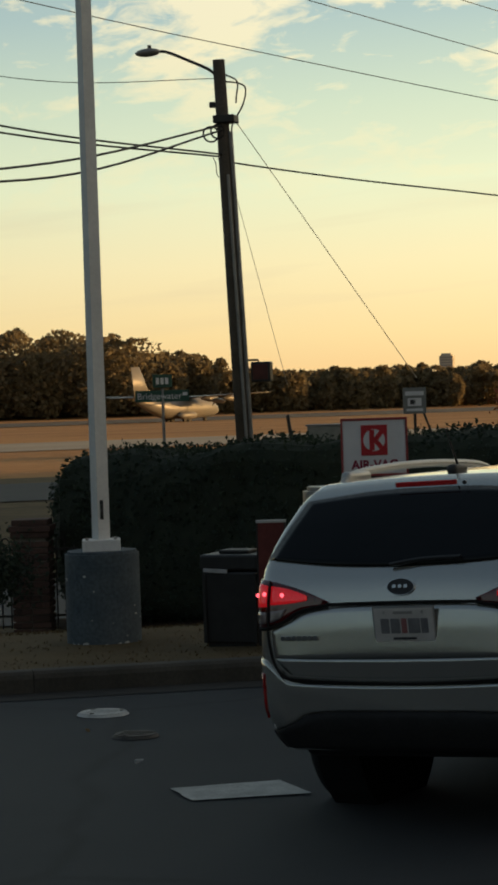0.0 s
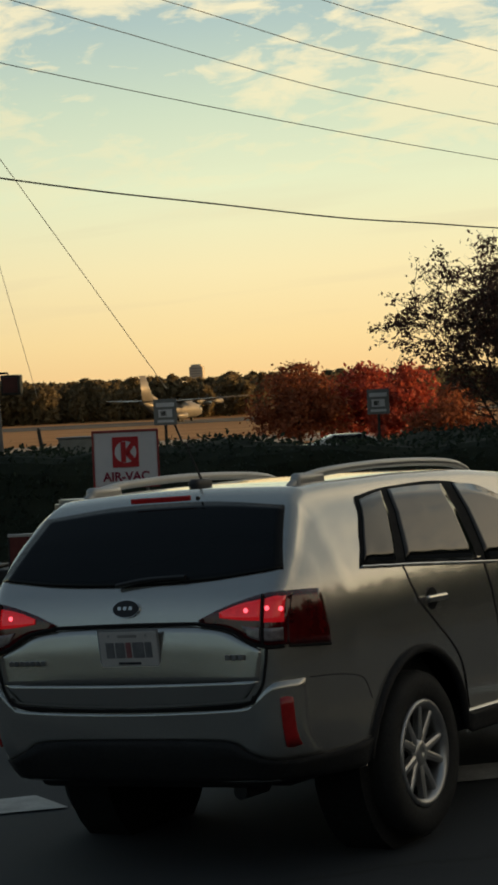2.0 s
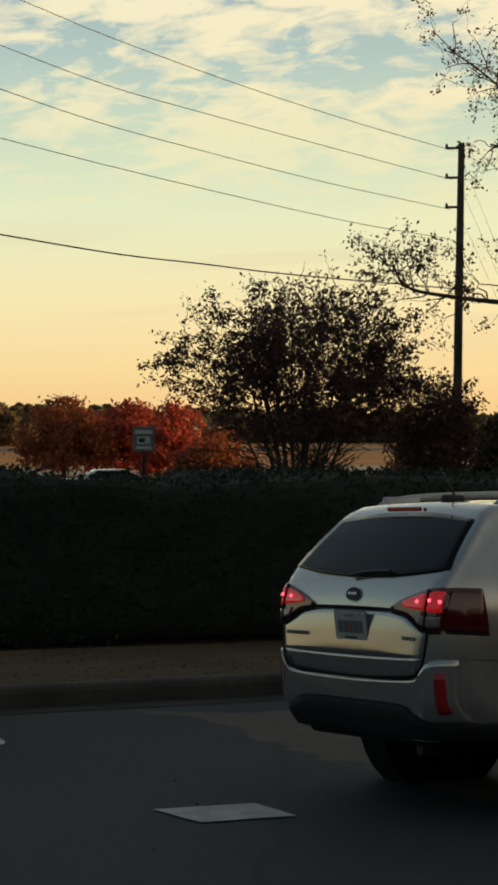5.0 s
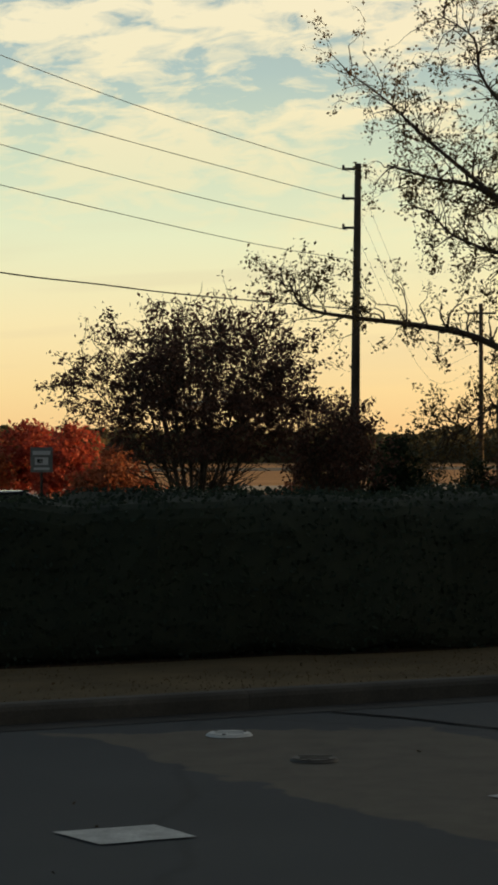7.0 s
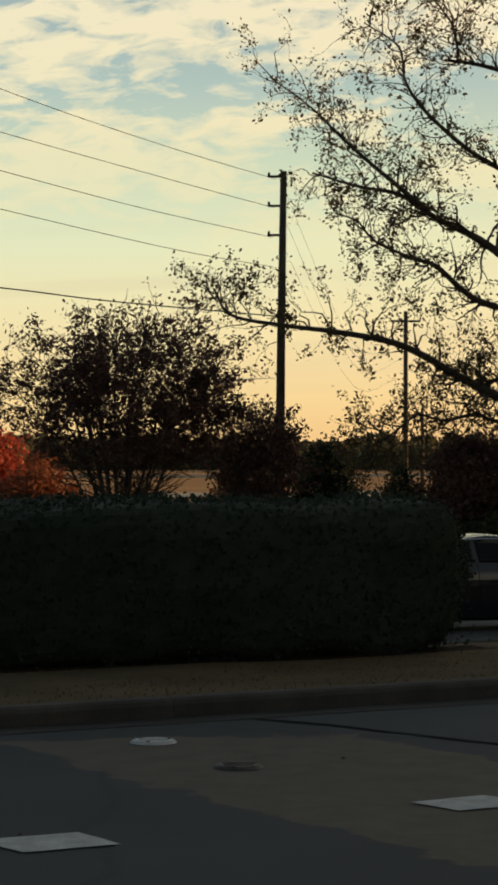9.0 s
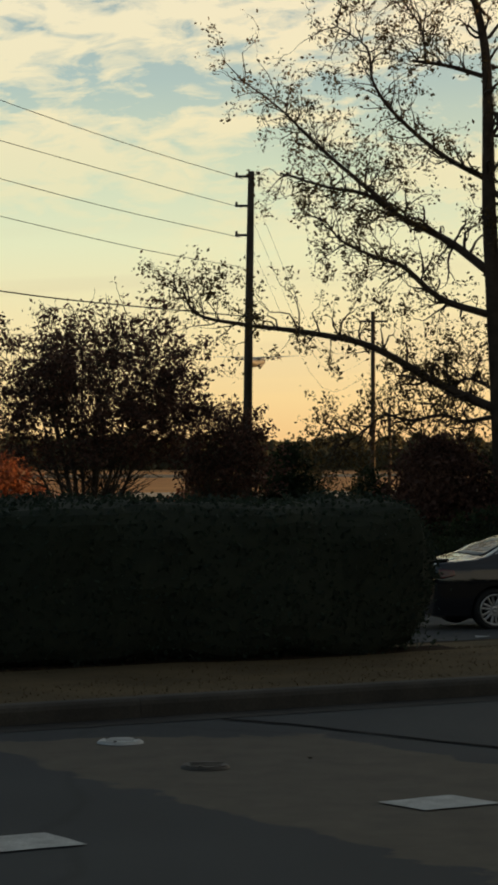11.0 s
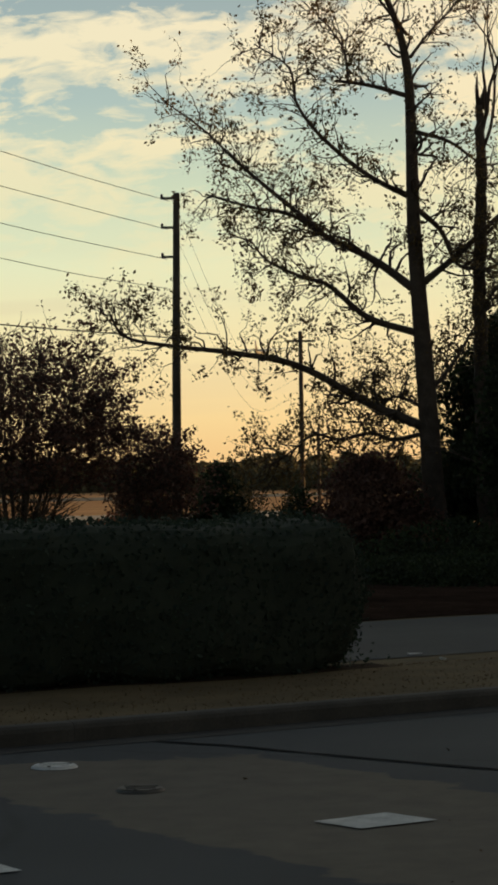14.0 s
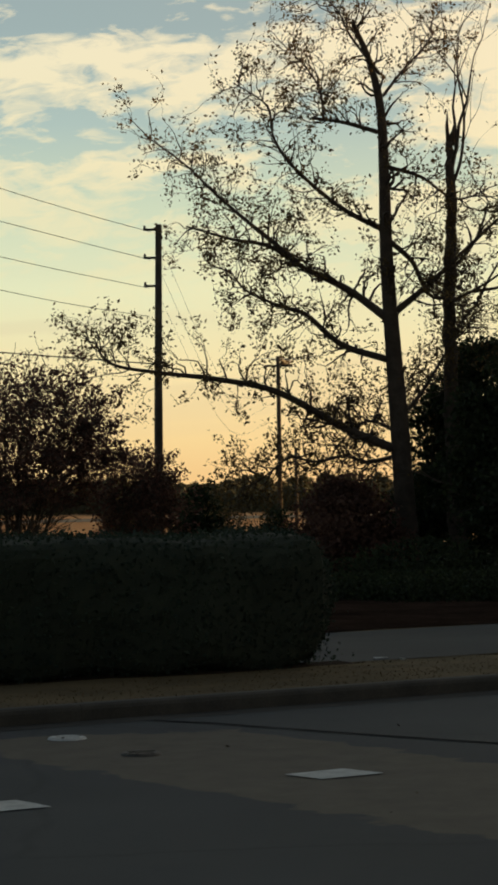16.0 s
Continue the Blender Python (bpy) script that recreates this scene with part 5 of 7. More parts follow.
    fr = part("frame", box(-0.11, 0.11, -0.03, 0.03, 0.0, 0.92, 0.006), BLACKMETAL, s)
    part("sheet", box(-0.095, 0.095, -0.036, -0.03, 0.45, 0.905), surface("dark_red_print", (0.10, 0.012, 0.012), (0.17, 0.03, 0.025), scale=12, rough=0.5), fr)
    part("top_edge", box(-0.11, 0.11, -0.038, 0.034, 0.905, 0.925, 0.003), PAPER, fr)


build_air_vac()


def build_poster():
    p = polar(-10.18, 15.65)
    p.z = 0.135
    t = thing("poster_board", "leaning white-edged blue drinks poster with a red price disc", "poster", Matrix.Translation(p) @ Matrix.Rotation(radians(14), 4, "Z") @ Matrix.Rotation(radians(-8), 4, "X") @ Matrix.Rotation(radians(-4.5), 4, "Y"))
    W, H = 0.150, 0.905
    panel = part("panel", box(-W, W, -0.012, 0.012, 0, H, 0.004), surface("poster_edge_white", (0.50, 0.52, 0.56), (0.60, 0.62, 0.66), scale=5, rough=0.5), t)
    part("picture", box(-W + 0.022, W - 0.02, -0.017, -0.012, H - 0.285, H - 0.055), BLUEPRINT, panel)
    for i, (a, b) in enumerate(((0.04, 0.12), (-0.02, 0.11), (-0.06, 0.12))):
        part("writing_bar", box(a - 0.01, b - 0.02, -0.02, -0.017, H - 0.09 - 0.037 * i, H - 0.072 - 0.037 * i), PAPER, panel)
    part("picture", box(-W + 0.022, W - 0.02, -0.017, -0.012, 0.09, H - 0.31), BLUELIGHT, panel)
    cup = tube([(0, 0, 0), (0, 0, 0.16)], [0.085, 0.11], 20)
    cup.transform(Matrix.Translation((0.0, -0.017, 0.37)) @ Matrix.Diagonal((1, 0.04, 1, 1)))
    part("cup_print", cup, BLUEPRINT, panel)
    disc = part("price_disc", cylinder(0.088, 0.088, 0, 0.004, 32, 0, Matrix.Translation((0.015, -0.018, 0.215)) @ Matrix.Rotation(radians(90), 4, "X")), surface("price_red", (0.30, 0.015, 0.03), (0.38, 0.02, 0.04), scale=6), panel)
    text("price", "69", 0.125, PAPER, disc, Matrix.Translation((0.01, -0.024, 0.205)) @ Matrix.Rotation(radians(90), 4, "X"), 0.001, 0.004)
    part("writing_bar", box(0.03, 0.125, -0.018, -0.012, 0.035, 0.065), SIGNRED, panel)
    part("prop", tube([(0, 0.01, 0.75), (0, 0.22, -0.01)], 0.012, 6), GREYSTEEL, t)


build_poster()


# ---- lids, markings, litter on the ground ----
LID = surface("pale_painted_lid", (0.50, 0.50, 0.48), (0.68, 0.68, 0.66), scale=8, rough=0.6, bump=0.003, bump_scale=60, fine=0.2)
IRON = surface("rusty_iron_lid", (0.07, 0.062, 0.052), (0.13, 0.115, 0.10), scale=9, rough=0.6, metal=0.3, bump=0.003, bump_scale=70, fine=0.3)


def lid(x, y, r, material, label, raised):
    t = thing("access_lid", label, "manhole cover", Matrix.Translation((x, y, 0.004)))
    ring = cylinder(r, r - 0.012, 0, 0.012, 40)
    part("rim", ring, material if raised else IRON, t)
    part("cover", cylinder(r * 0.88, r * 0.88, 0.012, 0.018, 36, 0.002), material, t)
    for a in (0.4, 2.5, 4.4):
        part("lug", cylinder(0.014, 0.014, 0.018, 0.024, 8, 0, Matrix.Translation((r * 0.7 * math.cos(a), r * 0.7 * math.sin(a), 0))), IRON, t)
    for i in range(-2, 3):
        part("rib", box(-r * 0.6, r * 0.6, i * r * 0.24 - 0.006, i * r * 0.24 + 0.006, 0.018, 0.0215), material, t)


for x, y, r, m, label, raised in ((-0.14, 15.2, 0.163, LID, "round white-painted tank access lid in the apron", True), (0.41, 13.98, 0.158, IRON, "round iron tank lid with a raised rim", False),
                                  (-2.33, 13.72, 0.168, LID, "round pale access lid in the asphalt", True), (-4.56, 13.04, 0.165, LID, "round pale access lid with a bright rim", True), (-4.07, 12.2, 0.14, IRON, "worn iron lid almost flush with the asphalt", False)):
    lid(x, y, r, m, label, raised)

for pts, seed in (([(-3.35, 10.56), (-2.85, 10.84), (-2.60, 10.50), (-3.14, 10.25)], 1), ([(-1.02, 11.35), (-0.50, 11.57), (-0.27, 11.21), (-0.75, 10.99)], 2), ([(1.35, 12.51), (1.80, 12.76), (2.05, 12.44), (1.58, 12.20)], 3)):
    patch("road_marking", pts, 0.0085, ROADWHITE, "short white painted lane dash, edges worn", "road marking", seed, 0.006)

TAR = surface("road_tar", (0.012, 0.012, 0.013), (0.022, 0.022, 0.023), scale=9, rough=0.92, bump=0.004, bump_scale=60)
TAR.node_tree.nodes["Principled BSDF"].inputs["Specular IOR Level"].default_value = 0.08
patch("tar_seam", [(0.60, 16.50), (1.10, 16.14), (2.00, 15.20), (3.30, 13.95), (3.33, 14.00), (2.03, 15.25), (1.13, 16.19), (0.62, 16.54)], 0.0075, TAR, "dark ragged tar seam across the forecourt asphalt", "tar seam", 7, 0.018)


def scatter():
    """Pebbles, leaves and scraps lying about; grass tufts on the lawn."""
    rng = np.random.default_rng(17)
    v, f = [], []
    n = 12000
    u, s = rng.uniform(-11, 8, n), 0.2 + 8.6 * rng.random(n) ** 1.2
    for a, b in zip(u, s):
        p = on(a, b)
        h = rng.uniform(0.008, 0.026)
        d = Vector((rng.normal(), rng.normal(), 0)).normalized() * 0.006
        l = Vector((rng.normal() * 0.015, rng.normal() * 0.015, h))
        q = len(v)
        v += [p - d, p + d, p + l]
        f.append((q, q + 1, q + 2))
    tagged(data_object("grass_blades", v, f, BLADE), "short dry tan grass blades on the lawn strip", "grass", "", "stuff")
    pts = [on(rng.uniform(-9, 7), rng.uniform(0.3, 6), 0.012) for _ in range(70)] + [on(rng.uniform(-9, 7), rng.uniform(-6.5, -0.05), 0.008) for _ in range(34)]
    leaf = leaf_mesh("fallen_leaves", pts, rng.uniform(0.008, 0.022, len(pts)), surface("fallen_leaf", (0.10, 0.06, 0.03), (0.2, 0.13, 0.06), scale=3, rough=0.8, island=0.4), rng=rng, flat=0.5)
    tagged(leaf, "scattered dry brown fallen leaves on lawn and asphalt", "leaves", "", "stuff")
    for x, y, w, l, name, label in ((4.55, 29.2, 0.22, 0.05, "litter_scrap", "flat white scrap of litter at the road edge"), (4.1, 24.3, 0.07, 0.05, "litter_scrap", "small white scrap of paper on the lawn"),
                                    (-3.72, 11.2, 0.05, 0.02, "litter_scrap", "tiny white scrap on the asphalt"), (-2.95, 15.05, 0.07, 0.05, "litter_scrap", "crumpled white paper at the kerb")):
        bm = box(-w / 2, w / 2, -l / 2, l / 2, 0, 0.015, 0.004)
        for q in bm.verts:
            q.co.z += 0.02 * noise.noise(q.co * 30) + 0.01
        ob = part(name, bm, PAPER)
        ob.matrix_world = Matrix.Translation((x, y, zg(x, y) + 0.02)) @ Matrix.Rotation(0.5, 4, "Z")
        tagged(ob, label, "litter")


scatter()


# ---- vehicles ----
from mathutils.bvhtree import BVHTree

PAINT = surface("champagne_silver_paint", (0.56, 0.55, 0.515), (0.60, 0.59, 0.55), scale=0.6, rough=0.23, metal=0.82, coat=1.0)
DARKGLASS = surface("dark_tinted_glass", (0.006, 0.007, 0.008), (0.009, 0.010, 0.011), scale=1, rough=0.06)
DARKGLASS.node_tree.nodes["Principled BSDF"].inputs["Specular IOR Level"].default_value = 0.2
SIDEGLASS = surface("dark_side_glass", (0.010, 0.012, 0.013), (0.016, 0.018, 0.019), scale=1, rough=0.05, coat=0.2)
SIDEGLASS.node_tree.nodes["Principled BSDF"].inputs["Specular IOR Level"].default_value = 0.45
CLADDING = surface("grey_black_cladding", (0.008, 0.008, 0.009), (0.014, 0.014, 0.015), scale=5, rough=0.75, bump=0.001, bump_scale=200)
CHROME = surface("chrome", (0.60, 0.60, 0.58), (0.68, 0.68, 0.66), scale=3, rough=0.12, metal=1.0)
ALLOY = surface("silver_alloy", (0.50, 0.50, 0.50), (0.60, 0.60, 0.59), scale=6, rough=0.32, metal=0.8, coat=0.2)
REDLENS = surface("red_lens", (0.075, 0.003, 0.004), (0.12, 0.005, 0.005), scale=14, rough=0.12, coat=1.0)
REDGLOW = surface("lit_red_lamp", (0.22, 0.006, 0.006), (0.40, 0.010, 0.010), scale=30, rough=0.2, coat=1.0, glow=(1.0, 0.02, 0.03), power=0.22)
REDSPOT = surface("lit_red_bulb", (0.6, 0.02, 0.02), (0.7, 0.03, 0.03), scale=30, rough=0.2, glow=(1.0, 0.10, 0.13), power=2.2)
CLEARLENS = surface("clear_grey_lens", (0.16, 0.13, 0.13), (0.34, 0.30, 0.30), scale=22, rough=0.1, coat=1.0)
REFLECTOR = surface("red_reflector", (0.34, 0.008, 0.008), (0.44, 0.012, 0.012), scale=40, rough=0.25, coat=0.6)
# near-black for panel gaps, and for shade painted in wheels and hollows
SEAM_AND_SHADE = surface("gap_and_shade", (0.004, 0.004, 0.004), (0.006, 0.006, 0.006), scale=4, rough=0.9)
PLATEINK = surface("plate_ink", (0.13, 0.13, 0.14), (0.20, 0.20, 0.21), scale=20, rough=0.6)
PLATEWHITE = surface("number_plate_white", (0.50, 0.48, 0.46), (0.58, 0.56, 0.54), scale=12, rough=0.5)


def lerp_table(table, x):
    if x <= table[0][0]:
        return table[0][1]
    for (a, p), (b, q) in zip(table, table[1:]):
        if x <= b:
            t = (x - a) / (b - a)
            t = t * t * (3 - 2 * t) * 0.5 + t * 0.5
            return p + (q - p) * t
    return table[-1][1]


def car_shell(xs, top, plan, width, low, crown=0.05, corner=0.07, n_side=16, n_top=10):
    """Half rings from sill to centre line, mirrored: sides lean by width(z), the top follows top(x)."""
    verts, faces, ring = [], [], 0
    for x in xs:
        zt, zb, pl = lerp_table(top, x), low(x), lerp_table(plan, x)
        half = []
        zs = zt - corner
        zb = min(zb, zs - 0.02)
        for i in range(n_side + 1):
            z = zb + (zs - zb) * i / n_side
            half.append((lerp_table(width, z) * pl, z))
        y0 = half[-1][0]
        for i in range(1, 5):
            a = i / 4 * math.pi / 2
            half.append((y0 - corner * (1 - math.cos(a)) * 1.3, zs + corner * math.sin(a)))
        y1 = half[-1][0]
        for i in range(1, n_top + 1):
            y = y1 * (1 - i / n_top)
            half.append((y, zt + crown * (1 - (y / y1) ** 2) * min(1.0, y1)))
        full = [(y, z) for y, z in half] + [(-y, z) for y, z in reversed(half[:-1])]
        ring = len(full)
        verts += [(x, y, z) for y, z in full]
    for i in range(len(xs) - 1):
        for k in range(ring - 1):
            q = i * ring + k
            faces.append((q, q + ring, q + ring + 1, q + 1))
    faces.append(tuple(range(ring)))
    faces.append(tuple(range((len(xs) - 1) * ring + ring - 1, (len(xs) - 1) * ring - 1, -1)))
    return verts, faces


class Body:
    """A car body and the means to lay panels on its skin."""

    def __init__(self, car, verts, faces, material):
        self.car = car
        self.ob = data_object("body", verts, faces, material, car, True)
        self.tree = BVHTree.FromPolygons([Vector(v) for v in verts], faces)

    def hit(self, p, way):
        q, n, _, _ = self.tree.ray_cast(Vector(p), Vector(way))
        if q is None:
            q, n, _, _ = self.tree.find_nearest(Vector(p) + Vector(way) * 2.0)
        if n.dot(Vector(way)) > 0:
            n = -n
        return q, n

    def panel(self, name, lower, upper, side, material, lift=0.004, thick=0.010, nu=14, nv=6, parent=None, label="", flare=0.0):
        """A skin between two edge lines, given as (a, z): a is x seen from the side, y seen from behind."""
        lo, hi = curve_through([(a, z, 0) for a, z in lower], 8), curve_through([(a, z, 0) for a, z in upper], 8)
        def along(c, t):
            f = t * (len(c) - 1)
            i = min(int(f), len(c) - 2)
            return c[i].lerp(c[i + 1], f - i)
        outer, inner = [], []
        for i in range(nu + 1):
            a, b = along(lo, i / nu), along(hi, i / nu)
            for j in range(nv + 1):
                q = a.lerp(b, j / nv)
                if side == "rear":
                    p, n = self.hit((-3, q.x, q.y), (1, 0, 0))
                elif side == "front":
                    p, n = self.hit((7, q.x, q.y), (-1, 0, 0))
                else:
                    s = 1 if side == "left" else -1
                    p, n = self.hit((q.x, 3 * s, q.y), (0, -s, 0))
                outer.append(p + n * (lift + flare * (1 - j / nv)))
                inner.append(p + n * (lift - thick))
        m = nv + 1
        N = len(outer)
        faces = []
        for i in range(nu):
            for j in range(nv):
                q = i * m + j
                faces.append((q, q + 1, q + m + 1, q + m))
                faces.append((N + q, N + q + m, N + q + m + 1, N + q + 1))
        rim = [i * m for i in range(nu + 1)] + [nu * m + j for j in range(1, m)] + [i * m + nv for i in range(nu - 1, -1, -1)] + [j for j in range(nv - 1, 0, -1)]
        for a, b in zip(rim, rim[1:] + rim[:1]):
            faces.append((a, b, N + b, N + a))
        ob = data_object(name, outer + inner, faces, material, parent or self.car, True, label)
        # crisp edges: only the outer skin is smooth
        for k, f in enumerate(ob.data.polygons):
            f.use_smooth = k < 2 * nu * nv and k % 2 == 0
        return ob

    def line(self, name, pts, side, r=0.006, material=None, lift=0.0, parent=None, steps=8):
        out = []
        for q in curve_through([(a, z, 0) for a, z in pts], steps):
            if side == "rear":
                p, n = self.hit((-3, q.x, q.y), (1, 0, 0))
            else:
                s = 1 if side == "left" else -1
                p, n = self.hit((q.x, 3 * s, q.y), (0, -s, 0))
            out.append(p + n * lift)
        return part(name, tube(out, r, 6), material or SEAM_AND_SHADE, parent or self.car)


def make_wheel(car, x, y, r, rim_r, width, spokes, rim_mat, name="wheel"):
    """Tyre with tread shoulders, dished alloy with paired spokes, hub cap, disc; axle along y."""
    s = 1 if y > 0 else -1
    hub = new(name)
    hub.parent = car
    hub.location = (x, y, r)
    prof = [(rim_r, -width / 2 + 0.02), (rim_r + 0.03, -width / 2), (r - 0.035, -width / 2 - 0.004), (r - 0.008, -width / 2 + 0.02), (r, -width / 2 + 0.05), (r, width / 2 - 0.05), (r - 0.008, width / 2 - 0.02), (r - 0.035, width / 2 + 0.004), (rim_r + 0.03, width / 2), (rim_r, width / 2 - 0.02)]
    def lathe(profile, n=40, closed=True):
        v, f = [], []
        for k in range(n):
            a = 2 * math.pi * k / n
            for rr, yy in profile:
                v.append((rr * math.cos(a), yy * s, rr * math.sin(a)))
        m = len(profile)
        for k in range(n):
            for i in range(m - 1 if not closed else m):
                f.append((k * m + i, k * m + (i + 1) % m, ((k + 1) % n) * m + (i + 1) % m, ((k + 1) % n) * m + i))
        return v, f
    data_object("tyre", *lathe(prof), BLACKRUBBER, hub, True)
    w = width / 2
    rim = data_object("rim", *lathe([(rim_r + 0.004, w - 0.03), (rim_r + 0.012, w - 0.004), (rim_r - 0.006, w + 0.002), (rim_r - 0.022, w - 0.015), (rim_r - 0.03, w - 0.09), (rim_r - 0.01, w - 0.1)]), rim_mat, hub, True)
    data_object("brake_disc", *lathe([(0.05, w - 0.12), (0.15, w - 0.12), (0.15, w - 0.135), (0.05, w - 0.135)], 28), BLACKMETAL, hub)
    # near-black disc behind the spokes paints the shade inside the rim
    data_object("barrel_shade", *lathe([(0.02, w - 0.14), (rim_r, w - 0.14), (rim_r, w - 0.15), (0.02, w - 0.15)], 28), SEAM_AND_SHADE, hub)
    data_object("hub_cap", *lathe([(0.001, w - 0.018), (0.045, w - 0.020), (0.062, w - 0.032), (0.066, w - 0.06), (0.001, w - 0.06)], 24), rim_mat, rim, True)
    for i in range(spokes):
        for side in (-1, 1):
            a = 2 * math.pi * i / spokes + side * 0.17
            b = 2 * math.pi * i / spokes + side * 0.27
            p0 = Vector((0.05 * math.cos(a), (w - 0.032) * s, 0.05 * math.sin(a)))
            p1 = Vector(((rim_r - 0.012) * math.cos(b), (w - 0.022) * s, (rim_r - 0.012) * math.sin(b)))
            d = (p1 - p0).normalized()
            c = Vector((0, s, 0))
            e = d.cross(c)
            bm = bmesh.new()
            vs = []
            for p, hw in ((p0, 0.022), (p1, 0.015)):
                for q in (p - e * hw - c * 0.03, p - e * hw, p - e * hw * 0.4 + c * 0.006, p + e * hw * 0.4 + c * 0.006, p + e * hw, p + e * hw - c * 0.03):
                    vs.append(bm.verts.new(q))
            for k in range(6):
                bm.faces.new((vs[k], vs[(k + 1) % 6], vs[6 + (k + 1) % 6], vs[6 + k]))
            bm.faces.new(vs[:6][::-1])
            bm.faces.new(vs[6:])
            bmesh.ops.recalc_face_normals(bm, faces=bm.faces[:])
            part("spoke", bm, rim_mat, rim)
    return hub


def build_suv():
    car = thing("suv", "champagne silver family SUV with dark rear window and red tail lamps", "car")
    R, RX, WB = 0.365, 0.05, 2.70
    def low(x):
        z = 0.38
        for ax in (RX, WB):
            d = abs(x - ax)
            if d < 0.455:
                z = max(z, R + math.sqrt(max(0.0, 0.445 ** 2 - d * d)) if d < 0.445 else z)
        return z
    xs = sorted(set([-1.04, -1.03, -1.01, -0.98, -0.94, -0.90, -0.85, -0.80, -0.74, -0.68, -0.62, -0.56, -0.52, -0.48] + [round(-0.46 + 0.04 * i, 3) for i in range(24)] + [0.55, 0.7, 0.9, 1.1, 1.35, 1.6, 1.85, 2.05, 2.2] + [round(2.24 + 0.04 * i, 3) for i in range(24)] + [3.22, 3.3, 3.4, 3.48, 3.55, 3.6, 3.63, 3.645]))
    top = [(-1.04, 0.80), (-1.03, 0.93), (-1.01, 1.07), (-0.98, 1.155), (-0.94, 1.205), (-0.85, 1.295), (-0.74, 1.398), (-0.62, 1.500), (-0.55, 1.550), (-0.47, 1.578), (-0.2, 1.592), (0.5, 1.606), (1.1, 1.600), (1.6, 1.57), (1.85, 1.50), (2.2, 1.36), (2.6, 1.17), (2.72, 1.12), (3.2, 1.05), (3.5, 0.94), (3.6, 0.82), (3.645, 0.70)]
    plan = [(-1.04, 0.72), (-1.03, 0.77), (-1.01, 0.81), (-0.98, 0.840), (-0.94, 0.865), (-0.85, 0.905), (-0.74, 0.940), (-0.5, 0.98), (0, 1.0), (2.7, 1.0), (3.1, 0.97), (3.4, 0.90), (3.55, 0.80), (3.62, 0.70), (3.645, 0.6)]
    width = [(0.30, 0.87), (0.42, 0.905), (0.62, 0.928), (0.85, 0.935), (1.05, 0.925), (1.18, 0.898), (1.25, 0.862), (1.4, 0.785), (1.52, 0.702), (1.6, 0.64)]
    verts, faces = car_shell(xs, top, plan, width, low, 0.028, 0.06)
    # the tail: a short overhang whose lower corners tuck in
    tail = []
    for x, y, z in verts:
        if x < -0.46:
            x = -0.46 + (x + 0.46) * 0.86
        k = max(0.0, (0.60 - z) / 0.24) ** 2 * min(1.0, max(0.0, (-0.50 - x) / 0.3))
        tail.append((x + 0.09 * k, y * (1 - 0.085 * k), z))
    verts = tail
    b = Body(car, verts, faces, PAINT)
    # underside, and black discs that paint the shade inside the wheel housings
    part("underbody", box(-0.70, 3.5, -0.66, 0.66, 0.33, 0.50, 0.04), CLADDING, car)
    for ax in (RX, WB):
        for s in (1, -1):
            arch = [(ax + 0.46 * math.cos(a), s * 0.80, R + 0.46 * math.sin(a)) for a in [k * math.pi / 14 for k in range(15)]]
            part("wheel_housing_shade", moved(cylinder(0.445, 0.445, -0.12, 0.12, 28), Matrix.Translation((ax, s * 0.70, R + 0.012)) @ Matrix.Rotation(radians(90), 4, "X")), SEAM_AND_SHADE, car)
            trim = [b.hit((x, 3 * s, z), (0, -s, 0))[0] + Vector((0, s * 0.004, 0)) for x, _, z in [(ax + 0.462 * math.cos(a), 0, R + 0.462 * math.sin(a)) for a in [0.05 + k * (math.pi - 0.1) / 20 for k in range(21)]]]
            part("arch_trim", tube(trim, 0.022, 7), CLADDING, car, smooth=True)
    for s, side in ((1, "left"), (-1, "right")):
        b.panel("sill", [(0.47, 0.385), (1.3, 0.385), (2.24, 0.385)], [(0.47, 0.47), (1.3, 0.47), (2.24, 0.47)], side, CLADDING, 0.010, 0.03)
        b.line("sill_chrome", [(0.5, 0.485), (1.3, 0.485), (2.2, 0.485)], side, 0.008, CHROME, 0.006)
        # side glass: quarter, rear door, front door, in dark frames
        b.panel("window_surround", [(-0.34, 1.215), (0.2, 1.188), (0.9, 1.145), (1.98, 1.10)], [(-0.06, 1.512), (0.3, 1.542), (0.95, 1.54), (1.60, 1.40)], side, SEAM_AND_SHADE, 0.003, 0.01, 24, 8)
        b.panel("quarter_window", [(-0.305, 1.226), (-0.16, 1.219), (-0.03, 1.212)], [(-0.05, 1.492), (0.08, 1.512), (0.205, 1.525)], side, SIDEGLASS, 0.008, 0.008)
        b.panel("rear_side_window", [(0.06, 1.207), (0.4, 1.190), (0.77, 1.168)], [(0.27, 1.528), (0.55, 1.532), (0.84, 1.530)], side, SIDEGLASS, 0.008, 0.008)
        b.panel("front_side_window", [(0.87, 1.162), (1.3, 1.142), (1.84, 1.118)], [(0.95, 1.528), (1.22, 1.505), (1.50, 1.40)], side, SIDEGLASS, 0.008, 0.008)
        b.line("beltline_chrome", [(-0.33, 1.212), (0.3, 1.182), (1.1, 1.138), (1.95, 1.098)], side, 0.006, CHROME, 0.008)
        # door gaps and handles
        b.line("door_gap", [(0.02, 1.195), (0.08, 1.05), (0.24, 0.92), (0.46, 0.74), (0.55, 0.50)], side, 0.005)
        b.line("door_gap", [(0.84, 1.15), (0.90, 0.85), (0.92, 0.50)], side, 0.005)
        b.line("door_gap", [(1.98, 1.09), (2.06, 0.85), (2.08, 0.50)], side, 0.005)
